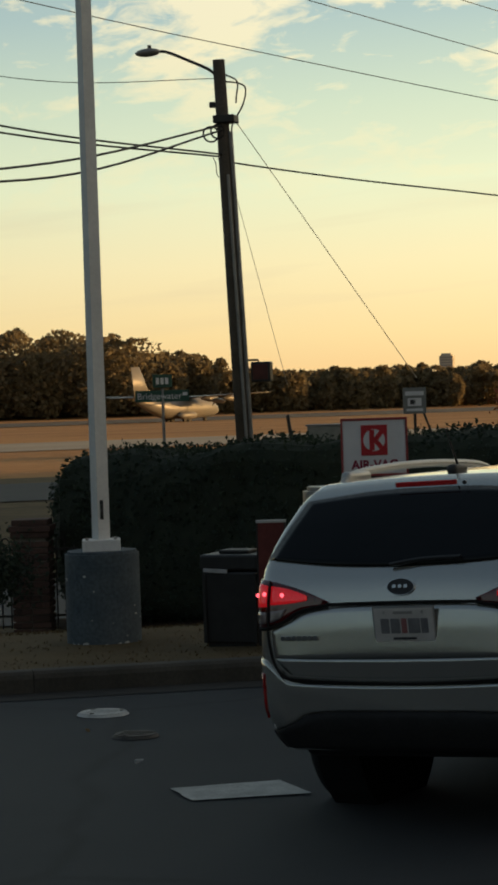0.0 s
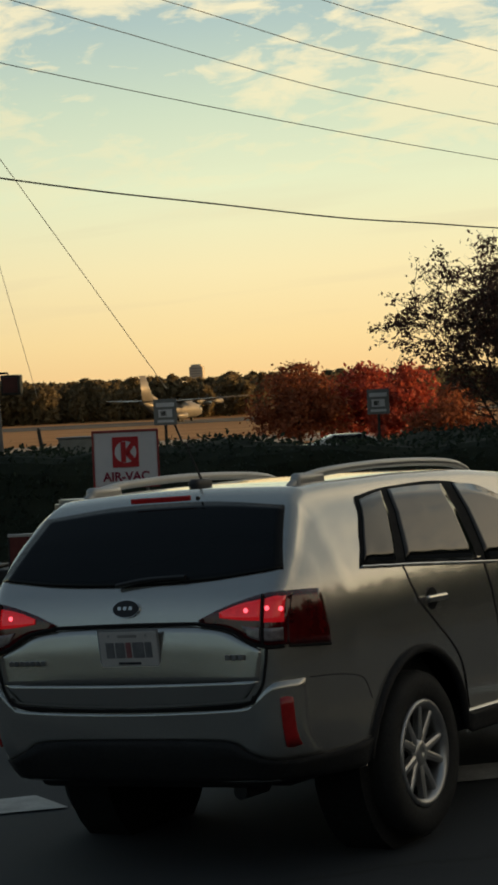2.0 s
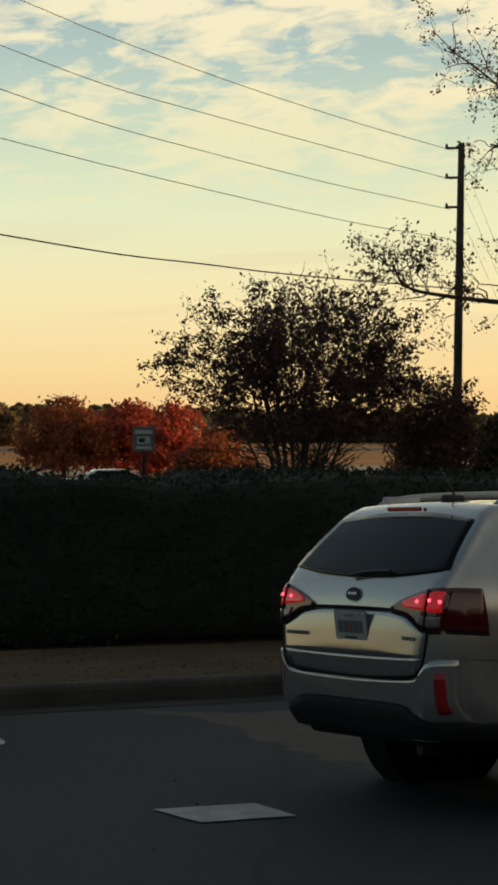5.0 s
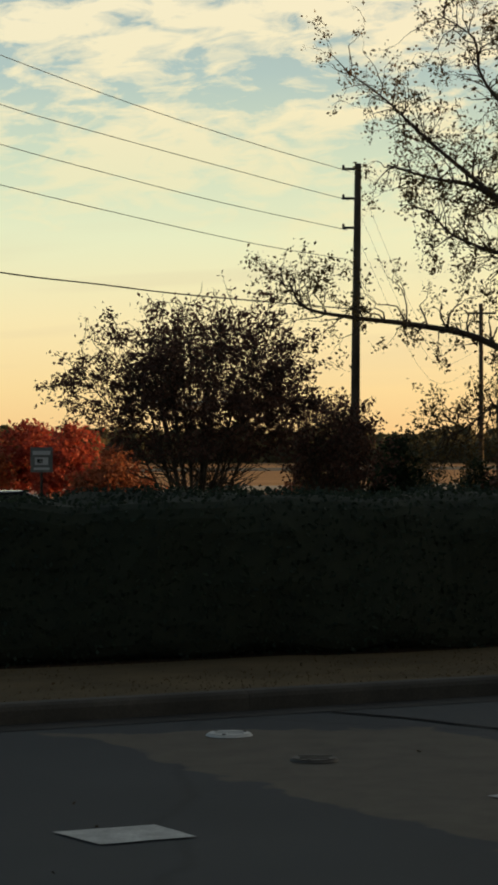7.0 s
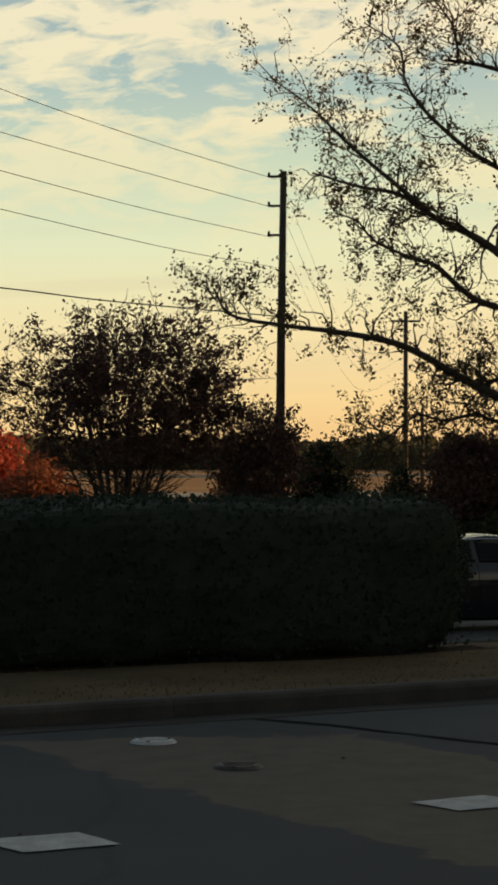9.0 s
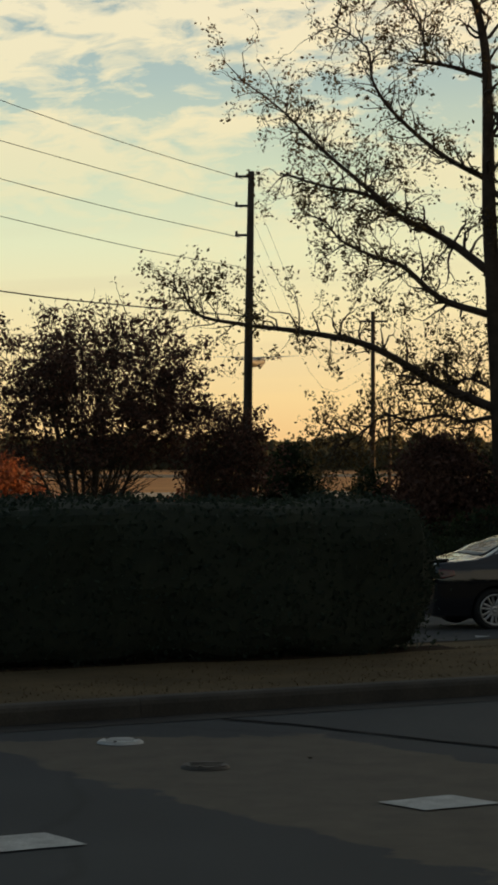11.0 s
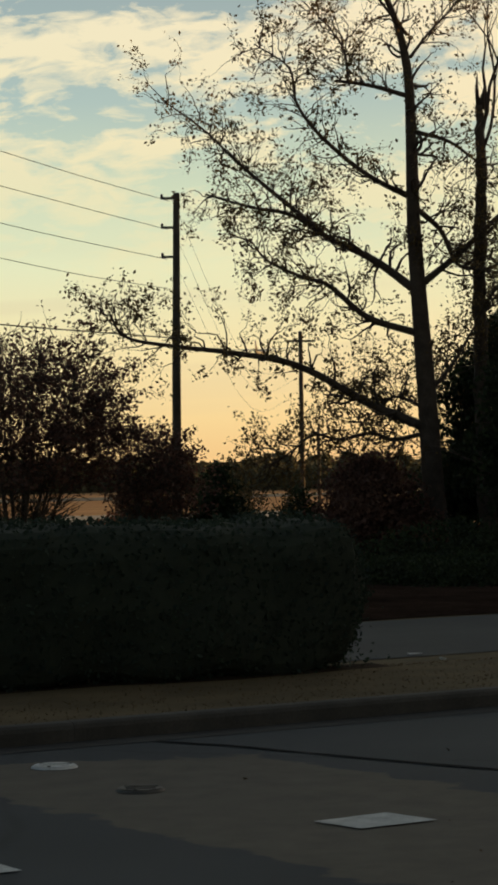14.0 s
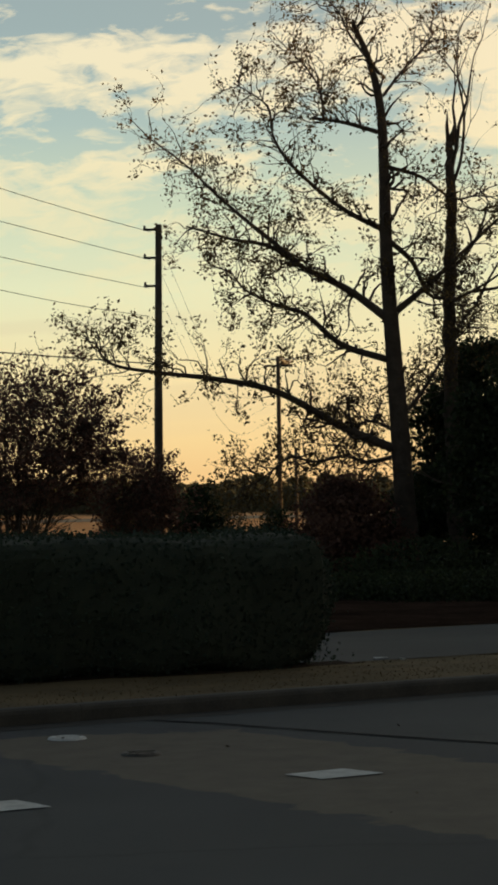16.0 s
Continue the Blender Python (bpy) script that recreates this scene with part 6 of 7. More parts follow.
        for hx in (0.13, 1.03):
            q, n = b.hit((hx + 0.09, 3 * s, 1.032), (0, -s, 0))
            part("door_handle", moved(box(-0.10, 0.10, -0.012, 0.012, -0.016, 0.016, 0.01), Matrix.Translation(q + n * 0.03)), CHROME, car, "chrome door handle")
            # flat dark disc on the door, painting the shade of the handle's hollow
            part("handle_cup_shade", moved(cylinder(0.05, 0.05, -0.003, 0.003, 20), Matrix.Translation(q + n * 0.002) @ Matrix.Rotation(radians(90), 4, "X")), SEAM_AND_SHADE, car)
        # door mirror
        q, n = b.hit((1.80, 3 * s, 1.14), (0, -s, 0))
        part("door_mirror", moved(box(-0.09, 0.09, -0.11, 0.11, -0.08, 0.09, 0.045, 3), Matrix.Translation(q + Vector((0.04, s * 0.14, 0.0)))), PAINT, car)
        # roof rail with raised feet
        rail = [(-0.42, s * 0.565, 1.56), (-0.34, s * 0.572, 1.598), (-0.10, s * 0.582, 1.632), (0.5, s * 0.588, 1.650), (1.1, s * 0.58, 1.636), (1.35, s * 0.575, 1.598), (1.45, s * 0.57, 1.53)]
        part("roof_rail", tube(curve_through(rail, 6), 0.020, 10), surface("satin_silver_rail", (0.42, 0.42, 0.41), (0.5, 0.5, 0.49), scale=4, rough=0.35, metal=0.7), car, smooth=True)
        foot = moved(box(-0.15, 0.09, -0.03, 0.028, -0.055, 0.035, 0.022, 3), Matrix.Translation((-0.22, s * 0.574, 1.598)))
        part("rail_foot", foot, surface("satin_silver_foot", (0.42, 0.42, 0.41), (0.5, 0.5, 0.49), scale=4, rough=0.35, metal=0.7), car, smooth=True)
        # tail lamp wraps round the corner: rear half, side half
        k = s
        lamp = b.panel("tail_lamp", [(k * 0.40, 1.045), (k * 0.54, 1.022), (k * 0.64, 0.972), (k * 0.72, 0.948), (k * 0.800, 0.945)], [(k * 0.385, 1.056), (k * 0.53, 1.108), (k * 0.66, 1.142), (k * 0.72, 1.152), (k * 0.800, 1.158)], "rear", REDLENS, 0.010, 0.02, 20, 8, label="red tail lamp cluster")
        b.panel("lamp_side", [(-0.915, 0.945), (-0.78, 0.938), (-0.67, 0.931)], [(-0.885, 1.159), (-0.78, 1.157), (-0.69, 1.153)], side, REDLENS, 0.009, 0.02, 10, 8, parent=lamp)
        b.panel("lit_band", [(k * 0.50, 1.062), (k * 0.60, 1.050), (k * 0.70, 1.045)], [(k * 0.50, 1.082), (k * 0.60, 1.112), (k * 0.70, 1.128)], "rear", REDGLOW, 0.016, 0.012, 10, 5, parent=lamp)
        b.panel("lit_band", [(k * 0.722, 1.038), (k * 0.75, 1.036), (k * 0.785, 1.036)], [(k * 0.722, 1.130), (k * 0.75, 1.136), (k * 0.785, 1.138)], "rear", REDGLOW, 0.016, 0.012, 8, 5, parent=lamp)
        b.panel("reversing_lens", [(k * 0.645, 0.985), (k * 0.675, 0.972), (k * 0.702, 0.966)], [(k * 0.615, 1.026), (k * 0.66, 1.020), (k * 0.702, 1.018)], "rear", CLEARLENS, 0.017, 0.012, 8, 4, parent=lamp)
        b.panel("indicator_lens", [(k * 0.722, 0.964), (k * 0.75, 0.962), (k * 0.782, 0.962)], [(k * 0.722, 1.014), (k * 0.75, 1.014), (k * 0.782, 1.014)], "rear", CLEARLENS, 0.017, 0.012, 8, 4, parent=lamp)
        b.line("lamp_split", [(k * 0.712, 0.950), (k * 0.713, 1.05), (k * 0.708, 1.150)], "rear", 0.006, SEAM_AND_SHADE, 0.014, lamp)
        for by, bz in ((0.635, 1.085), (0.735, 1.092), (0.775, 1.088)):
            q, n = b.hit((-3, k * by, bz), (1, 0, 0))
            bm = bmesh.new()
            bmesh.ops.create_uvsphere(bm, u_segments=12, v_segments=8, radius=0.010, matrix=Matrix.Translation(q + n * 0.018))
            part("bulb", bm, REDSPOT, lamp, smooth=True)
        b.line("lamp_edge", [(k * 0.39, 1.040), (k * 0.54, 1.014), (k * 0.64, 0.964), (k * 0.72, 0.940), (k * 0.785, 0.937)], "rear", 0.009, SEAM_AND_SHADE, 0.006, lamp)
        b.line("lamp_edge", [(-0.88, 0.937), (-0.77, 0.930), (-0.675, 0.923)], side, 0.007, SEAM_AND_SHADE, 0.006, lamp)
        # reflector in the bumper corner
        b.panel("reflector", [(k * 0.764, 0.532), (k * 0.782, 0.530), (k * 0.800, 0.536)], [(k * 0.760, 0.730), (k * 0.778, 0.736), (k * 0.797, 0.730)], "rear", REFLECTOR, 0.015, 0.03, 6, 6)
    # tailgate
    b.panel("rear_window", [(-0.765, 1.246), (-0.4, 1.212), (0, 1.200), (0.4, 1.212), (0.765, 1.246)], [(-0.655, 1.500), (-0.3, 1.532), (0, 1.538), (0.3, 1.532), (0.655, 1.500)], "rear", DARKGLASS, 0.006, 0.01, 28, 12, label="dark tinted rear window")
    sp = moved(box(-0.10, 0.14, -0.60, 0.60, -0.024, 0.022, 0.018, 3), Matrix.Translation((-0.50, 0, 1.570)) @ Matrix.Rotation(radians(6), 4, "Y"))
    for v in sp.verts:
        v.co.z -= 0.06 * (v.co.y / 0.6) ** 2
        v.co.x += 0.06 * (v.co.y / 0.6) ** 2
    spoil = part("roof_spoiler", sp, PAINT, car, smooth=True)
    led = part("high_brake_lamp", moved(box(-0.006, 0.006, -0.165, 0.165, -0.012, 0.012, 0.005), Matrix.Translation((-0.604, 0, 1.560))), surface("unlit_brake_lens", (0.20, 0.006, 0.008), (0.30, 0.01, 0.01), scale=30, rough=0.2, coat=1.0, glow=(1.0, 0.03, 0.04), power=0.02), spoil, "narrow red high brake lamp")
    part("washer_nozzle", cylinder(0.01, 0.01, 0, 0.01, 8, 0, Matrix.Translation((-0.600, -0.205, 1.556)) @ Matrix.Rotation(radians(-90), 4, "Y")), BLACKPLASTIC, spoil)
    b.line("tailgate_gap", [(-0.725, 0.94), (-0.718, 0.87), (-0.685, 0.765), (-0.60, 0.706), (-0.4, 0.690), (0, 0.684), (0.4, 0.690), (0.60, 0.706), (0.685, 0.765), (0.718, 0.87), (0.725, 0.94)], "rear", 0.008)
    # the gate stands out to a crease and turns under below it
    b.panel("gate_upper", [(-0.685, 0.805), (-0.35, 0.800), (0, 0.798), (0.35, 0.800), (0.685, 0.805)], [(-0.700, 0.930), (-0.60, 0.975), (-0.45, 1.026), (0, 1.036), (0.45, 1.026), (0.60, 0.975), (0.700, 0.930)], "rear", PAINT, 0.003, 0.03, 40, 8, flare=0.006)
    b.panel("gate_lower", [(-0.60, 0.722), (-0.35, 0.706), (0, 0.700), (0.35, 0.706), (0.60, 0.722)], [(-0.685, 0.804), (-0.35, 0.799), (0, 0.797), (0.35, 0.799), (0.685, 0.804)], "rear", PAINT, 0.009, 0.04, 40, 6, flare=-0.010)
    # near-black line draws the shade along the crease above the plate
    b.line("tailgate_crease_shade", [(-0.42, 1.040), (-0.2, 1.043), (0, 1.044), (0.2, 1.043), (0.42, 1.040)], "rear", 0.009, SEAM_AND_SHADE)
    # rear bumper: painted shelf standing proud of the tailgate, black lower half
    b.panel("bumper", [(-0.83, 0.470), (-0.70, 0.478), (-0.60, 0.512), (-0.48, 0.558), (0, 0.564), (0.48, 0.558), (0.60, 0.512), (0.70, 0.478), (0.83, 0.470)], [(-0.83, 0.80), (-0.74, 0.79), (-0.66, 0.725), (-0.56, 0.690), (0, 0.674), (0.56, 0.690), (0.66, 0.725), (0.74, 0.79), (0.83, 0.80)], "rear", PAINT, 0.009, 0.05, 48, 10, flare=-0.003)
    b.panel("bumper_cladding", [(-0.74, 0.40), (-0.4, 0.385), (0, 0.382), (0.4, 0.385), (0.74, 0.40)], [(-0.82, 0.470), (-0.70, 0.476), (-0.60, 0.510), (-0.48, 0.556), (0, 0.562), (0.48, 0.556), (0.60, 0.510), (0.70, 0.476), (0.82, 0.470)], "rear", CLADDING, 0.012, 0.05, 36, 6)
    b.line("bumper_shelf_gap", [(-0.66, 0.745), (-0.58, 0.712), (0, 0.69), (0.58, 0.712), (0.66, 0.745)], "rear", 0.006, SEAM_AND_SHADE, 0.010)
    val = moved(box(-0.1, 0.1, -0.62, 0.62, 0.345, 0.45, 0.045, 3), Matrix.Translation((-0.76, 0, 0)))
    part("lower_valance", val, CLADDING, car, smooth=True)
    part("exhaust", moved(cylinder(0.035, 0.035, -0.1, 0.1, 14), Matrix.Translation((-0.72, -0.46, 0.33)) @ Matrix.Rotation(radians(90), 4, "Y")), BLACKMETAL, car)
    for s, side in ((1, "left"), (-1, "right")):
        b.panel("side_cladding", [(-0.86, 0.395), (-0.6, 0.385), (-0.415, 0.39)], [(-0.87, 0.472), (-0.62, 0.480), (-0.405, 0.50)], side, CLADDING, 0.016, 0.03, 8, 4)
        b.line("bumper_gap", [(-0.80, 0.80), (-0.62, 0.79), (-0.46, 0.755), (-0.39, 0.66)], side, 0.0022)
    # number plate in its recess, with bars for the characters
    q, n = b.hit((-3, -0.025, 0.945), (1, 0, 0))
    m = Matrix.Translation(q + Vector((-0.013, 0, 0))) @ Matrix.Rotation(radians(-6), 4, "Y")
    plate = part("number_plate", moved(box(-0.006, 0.004, -0.155, 0.155, -0.078, 0.078, 0.004), m), PLATEWHITE, car, "pale number plate with dark bars")
    part("plate_frame", moved(box(-0.003, 0.004, -0.163, 0.163, -0.086, 0.086, 0.003), m), GREYSTEEL, plate)
    for i, (y, w) in enumerate(((0.098, 0.022), (0.044, 0.024), (-0.002, 0.014), (-0.054, 0.030), (-0.108, 0.018))):
        part("character_bar", moved(box(-0.009, -0.006, y - w, y + w, -0.034, 0.032, 0.001), m), PLATEINK if i != 2 else surface("faded_red_ink", (0.26, 0.10, 0.10), (0.32, 0.14, 0.14), scale=9), plate)
    part("character_bar", moved(box(-0.009, -0.006, -0.06, 0.06, -0.062, -0.052), m), INK, plate)
    part("character_bar", moved(box(-0.009, -0.006, -0.05, 0.05, 0.052, 0.064), m), surface("faint_plate_ink", (0.25, 0.24, 0.23), (0.3, 0.29, 0.28), scale=9), plate)
    part("plate_screw", moved(cylinder(0.006, 0.006, 0, 0.004, 8, 0, Matrix.Translation((-0.006, 0.1, 0.06)) @ Matrix.Rotation(radians(-90), 4, "Y")), m), STEEL, plate)
    part("plate_screw", moved(cylinder(0.006, 0.006, 0, 0.004, 8, 0, Matrix.Translation((-0.006, -0.1, 0.06)) @ Matrix.Rotation(radians(-90), 4, "Y")), m), STEEL, plate)
    # oval emblem, plain strokes
    q, n = b.hit((-3, 0, 1.112), (1, 0, 0))
    em = cylinder(1, 1, -0.006, 0.006, 32, 0)
    em.transform(Matrix.Translation(q + n * 0.006) @ n.to_track_quat("Z", "Y").to_matrix().to_4x4() @ Matrix.Diagonal((0.066, 0.034, 1, 1)) if abs(n.x) < 0.5 else Matrix.Translation(q + n * 0.006) @ Matrix.Rotation(radians(-72), 4, "Y") @ Matrix.Diagonal((0.036, 0.068, 1, 1)))
    emb = part("emblem", em, INK, car, "black oval emblem with silver strokes")
    rim = cylinder(1, 1, -0.004, 0.004, 32, 0)
    rim.transform(Matrix.Translation(q + n * 0.004) @ Matrix.Rotation(radians(-72), 4, "Y") @ Matrix.Diagonal((0.040, 0.073, 1, 1)))
    part("emblem_rim", rim, CHROME, emb)
    for y, hw in ((0.030, 0.010), (0.0, 0.010), (-0.030, 0.010)):
        part("emblem_stroke", moved(box(-0.003, 0.003, -hw, hw, -0.009, 0.009, 0.002), Matrix.Translation(q + n * 0.014 + Vector((0, y, 0))) @ Matrix.Rotation(radians(18), 4, "Y")), CHROME, emb)
    for i in range(7):
        y = 0.63 - 0.030 * i
        q, n = b.hit((-3, y, 0.895), (1, 0, 0))
        part("name_letter", moved(box(-0.004, 0.003, -0.011, 0.011, -0.011, 0.011, 0.002), Matrix.Translation(q + n * 0.016)), CHROME, car)
    for i in range(3):
        y = -0.54 - 0.034 * i
        q, n = b.hit((-3, y, 0.90), (1, 0, 0))
        part("trim_letter", moved(box(-0.004, 0.003, -0.012, 0.012, -0.010, 0.010, 0.002), Matrix.Translation(q + n * 0.016)), GREYSTEEL, car)
    # wiper and aerial
    wp = [b.hit((-3, y, z), (1, 0, 0))[0] + Vector((-0.022, 0, 0.01)) for y, z in ((0.06, 1.20), (-0.1, 1.22), (-0.30, 1.225))]
    wiper = part("rear_wiper", tube(curve_through(wp, 5), 0.011, 6), BLACKPLASTIC, car)
    base = b.hit((-0.30, -0.02, 3), (0, 0, -1))[0]
    fin = box(-0.07, 0.07, -0.03, 0.03, -0.01, 0.035, 0.02, 3)
    aer = part("aerial", moved(fin, Matrix.Translation(base)), BLACKPLASTIC, car, smooth=True)
    part("mast", tube([base + Vector((0.02, 0, 0.02)), base + Vector((-0.10, 0.0, 0.20))], [0.007, 0.004], 6), BLACKPLASTIC, aer)
    # front end, seen only from outside the walk
    b.panel("windscreen", [(-0.70, 1.22), (0, 1.23), (0.70, 1.22)], [(-0.56, 1.52), (0, 1.53), (0.56, 1.52)], "front", DARKGLASS, 0.006, 0.01, 20, 8)
    b.panel("grille", [(-0.42, 0.66), (0, 0.65), (0.42, 0.66)], [(-0.45, 0.80), (0, 0.80), (0.45, 0.80)], "front", BLACKPLASTIC, 0.01, 0.02)
    for s in (1, -1):
        b.panel("headlamp", [(s * 0.50, 0.74), (s * 0.56, 0.73), (s * 0.62, 0.74)], [(s * 0.50, 0.83), (s * 0.56, 0.85), (s * 0.62, 0.86)], "front", CLEARLENS, 0.01, 0.02)
    wheels = []
    for x, y in ((RX, -0.815), (RX, 0.815), (WB, -0.815), (WB, 0.815)):
        wheels.append(make_wheel(car, x, y, R, 0.225, 0.225, 5, ALLOY))
    return car, wheels, R


suv, suv_wheels, SUV_R = build_suv()
suv.scale = (1.0, 0.925, 0.99)


def build_sedan():
    car = thing("sedan", "black four-door saloon with red tail lamps on the side road", "car")
    paint = surface("black_car_paint", (0.008, 0.009, 0.012), (0.011, 0.012, 0.016), scale=0.6, rough=0.18, coat=1.0)
    R, WB = 0.325, 2.75
    def low(x):
        z = 0.24
        for ax in (0.0, WB):
            d = abs(x - ax)
            if d < 0.37:
                z = max(z, R + math.sqrt(0.37 ** 2 - d * d))
        return z
    xs = sorted(set([-1.10, -1.09, -1.07, -1.03, -0.97, -0.9, -0.8, -0.7, -0.6, -0.5, -0.42] + [round(-0.38 + 0.04 * i, 3) for i in range(20)] + [0.45, 0.6, 0.8, 1.0, 1.3, 1.6, 1.9, 2.1, 2.3] + [round(2.36 + 0.04 * i, 3) for i in range(20)] + [3.2, 3.3, 3.45, 3.55, 3.62, 3.66]))
    top = [(-1.10, 0.72), (-1.08, 0.92), (-1.03, 1.02), (-0.97, 1.045), (-0.62, 1.065), (-0.30, 1.085), (-0.12, 1.12), (0.30, 1.31), (0.62, 1.42), (0.95, 1.47), (1.2, 1.47), (1.5, 1.42), (2.0, 1.20), (2.4, 1.03), (3.2, 0.92), (3.5, 0.82), (3.66, 0.6)]
    plan = [(-1.10, 0.80), (-1.07, 0.87), (-0.97, 0.93), (-0.8, 0.97), (-0.4, 1.0), (2.8, 1.0), (3.2, 0.95), (3.5, 0.82), (3.66, 0.6)]
    width = [(0.2, 0.86), (0.5, 0.905), (0.75, 0.905), (0.95, 0.88), (1.05, 0.80), (1.25, 0.69), (1.48, 0.55)]
    verts, faces = car_shell(xs, top, plan, width, low, 0.03, 0.05)
    b = Body(car, [(x if x > -0.4 else -0.4 + (x + 0.4) * 0.72, y, z) for x, y, z in verts], faces, paint)
    part("underbody", box(-0.70, 3.4, -0.7, 0.7, 0.18, 0.36, 0.03), CLADDING, car)
    for s, side in ((1, "left"), (-1, "right")):
        b.panel("rear_side_window", [(0.16, 1.085), (0.4, 1.078), (0.74, 1.07)], [(0.44, 1.31), (0.58, 1.36), (0.72, 1.385)], side, DARKGLASS, 0.005, 0.01)
        b.panel("front_side_window", [(0.80, 1.07), (1.2, 1.065), (1.75, 1.06)], [(0.78, 1.395), (1.1, 1.39), (1.40, 1.31)], side, DARKGLASS, 0.005, 0.01)
        # bright chrome tube stands in for the glint on the roof edge
        b.line("roof_edge_glint", [(0.05, 1.16), (0.3, 1.28), (0.7, 1.40), (1.2, 1.41)], side, 0.012, CHROME, 0.004)
        lamp = b.panel("tail_lamp", [(s * 0.45, 0.80), (s * 0.62, 0.79), (s * 0.74, 0.80)], [(s * 0.45, 0.95), (s * 0.62, 0.965), (s * 0.74, 0.955)], "rear", REDLENS, 0.008, 0.02)
        b.panel("lamp_side", [(-0.84, 0.80), (-0.74, 0.82), (-0.60, 0.86)], [(-0.84, 0.95), (-0.74, 0.95), (-0.62, 0.93)], side, REDLENS, 0.008, 0.02, parent=lamp)
        b.line("door_gap", [(0.76, 1.06), (0.78, 0.7), (0.8, 0.3)], side, 0.005)
        for hx in (0.25, 1.25):
            q, n = b.hit((hx, 3 * s, 0.86), (0, -s, 0))
            part("door_handle", moved(box(-0.09, 0.09, -0.01, 0.01, -0.014, 0.014, 0.008), Matrix.Translation(q + n * 0.02)), paint, car)
    b.panel("rear_window", [(-0.58, 1.13), (0, 1.14), (0.58, 1.13)], [(-0.48, 1.40), (0, 1.42), (0.48, 1.40)], "rear", DARKGLASS, 0.005, 0.01)
    b.panel("windscreen", [(-0.62, 1.10), (0, 1.11), (0.62, 1.10)], [(-0.5, 1.40), (0, 1.42), (0.5, 1.40)], "front", DARKGLASS, 0.005, 0.01)
    lip = moved(box(-0.10, 0.10, -0.70, 0.70, -0.018, 0.018, 0.014, 3), Matrix.Translation((-0.74, 0, 1.085)))
    part("boot_spoiler", lip, paint, car, smooth=True)
    q, n = b.hit((-3, 0, 0.70), (1, 0, 0))
    plate = part("number_plate", moved(box(-0.01, 0.0, -0.155, 0.155, -0.07, 0.07, 0.003), Matrix.Translation(q)), PLATEWHITE, car)
    part("character_bar", moved(box(-0.014, -0.01, -0.12, 0.12, -0.03, 0.03), Matrix.Translation(q)), INK, plate)
    wheels = [make_wheel(car, x, y, R, 0.232, 0.20, 7, ALLOY) for x, y in ((0, -0.80), (0, 0.80), (WB, -0.80), (WB, 0.80))]
    return car, wheels, R


sedan, sedan_wheels, SEDAN_R = build_sedan()
sedan.scale = (1.0, 1.0, 0.95)


def build_white_car_far():
    p = standing(-6.15, 88)
    t = thing("parked_car", "far white parked car, mostly hidden behind the hedge", "car", Matrix.Translation(p) @ Matrix.Rotation(radians(15), 4, "Z"))
    t.scale = (1.0, 1.0, 0.93)
    white = surface("white_car_paint", (0.72, 0.72, 0.70), (0.8, 0.8, 0.78), scale=1, rough=0.25, coat=1.0)
    xs = [-2.2, -2.1, -1.9, -1.5, -1.2, -0.8, -0.4, 0.0, 0.4, 0.8, 1.2, 1.6, 2.0, 2.2]
    top = [(-2.2, 0.6), (-2.1, 0.95), (-1.5, 1.02), (-0.8, 1.36), (0.4, 1.38), (1.2, 1.0), (2.0, 0.85), (2.2, 0.55)]
    plan = [(-2.2, 0.8), (-1.9, 0.97), (1.8, 0.97), (2.2, 0.75)]
    width = [(0.2, 0.84), (0.6, 0.88), (0.95, 0.85), (1.45, 0.6)]
    b = Body(t, *car_shell(xs, top, plan, width, lambda x: 0.25, 0.03, 0.06), white)
    for side in ("left", "right"):
        b.panel("side_window", [(-1.1, 1.0), (0, 0.99), (1.0, 0.98)], [(-0.75, 1.34), (0, 1.37), (0.55, 1.33)], side, DARKGLASS, 0.006, 0.01)
    for x in (-1.35, 1.35):
        for y in (-0.75, 0.75):
            part("wheel", moved(cylinder(0.32, 0.32, -0.1, 0.1, 24, 0.03), Matrix.Translation((x, y, 0.32)) @ Matrix.Rotation(radians(90), 4, "X")), BLACKRUBBER, t)


build_white_car_far()


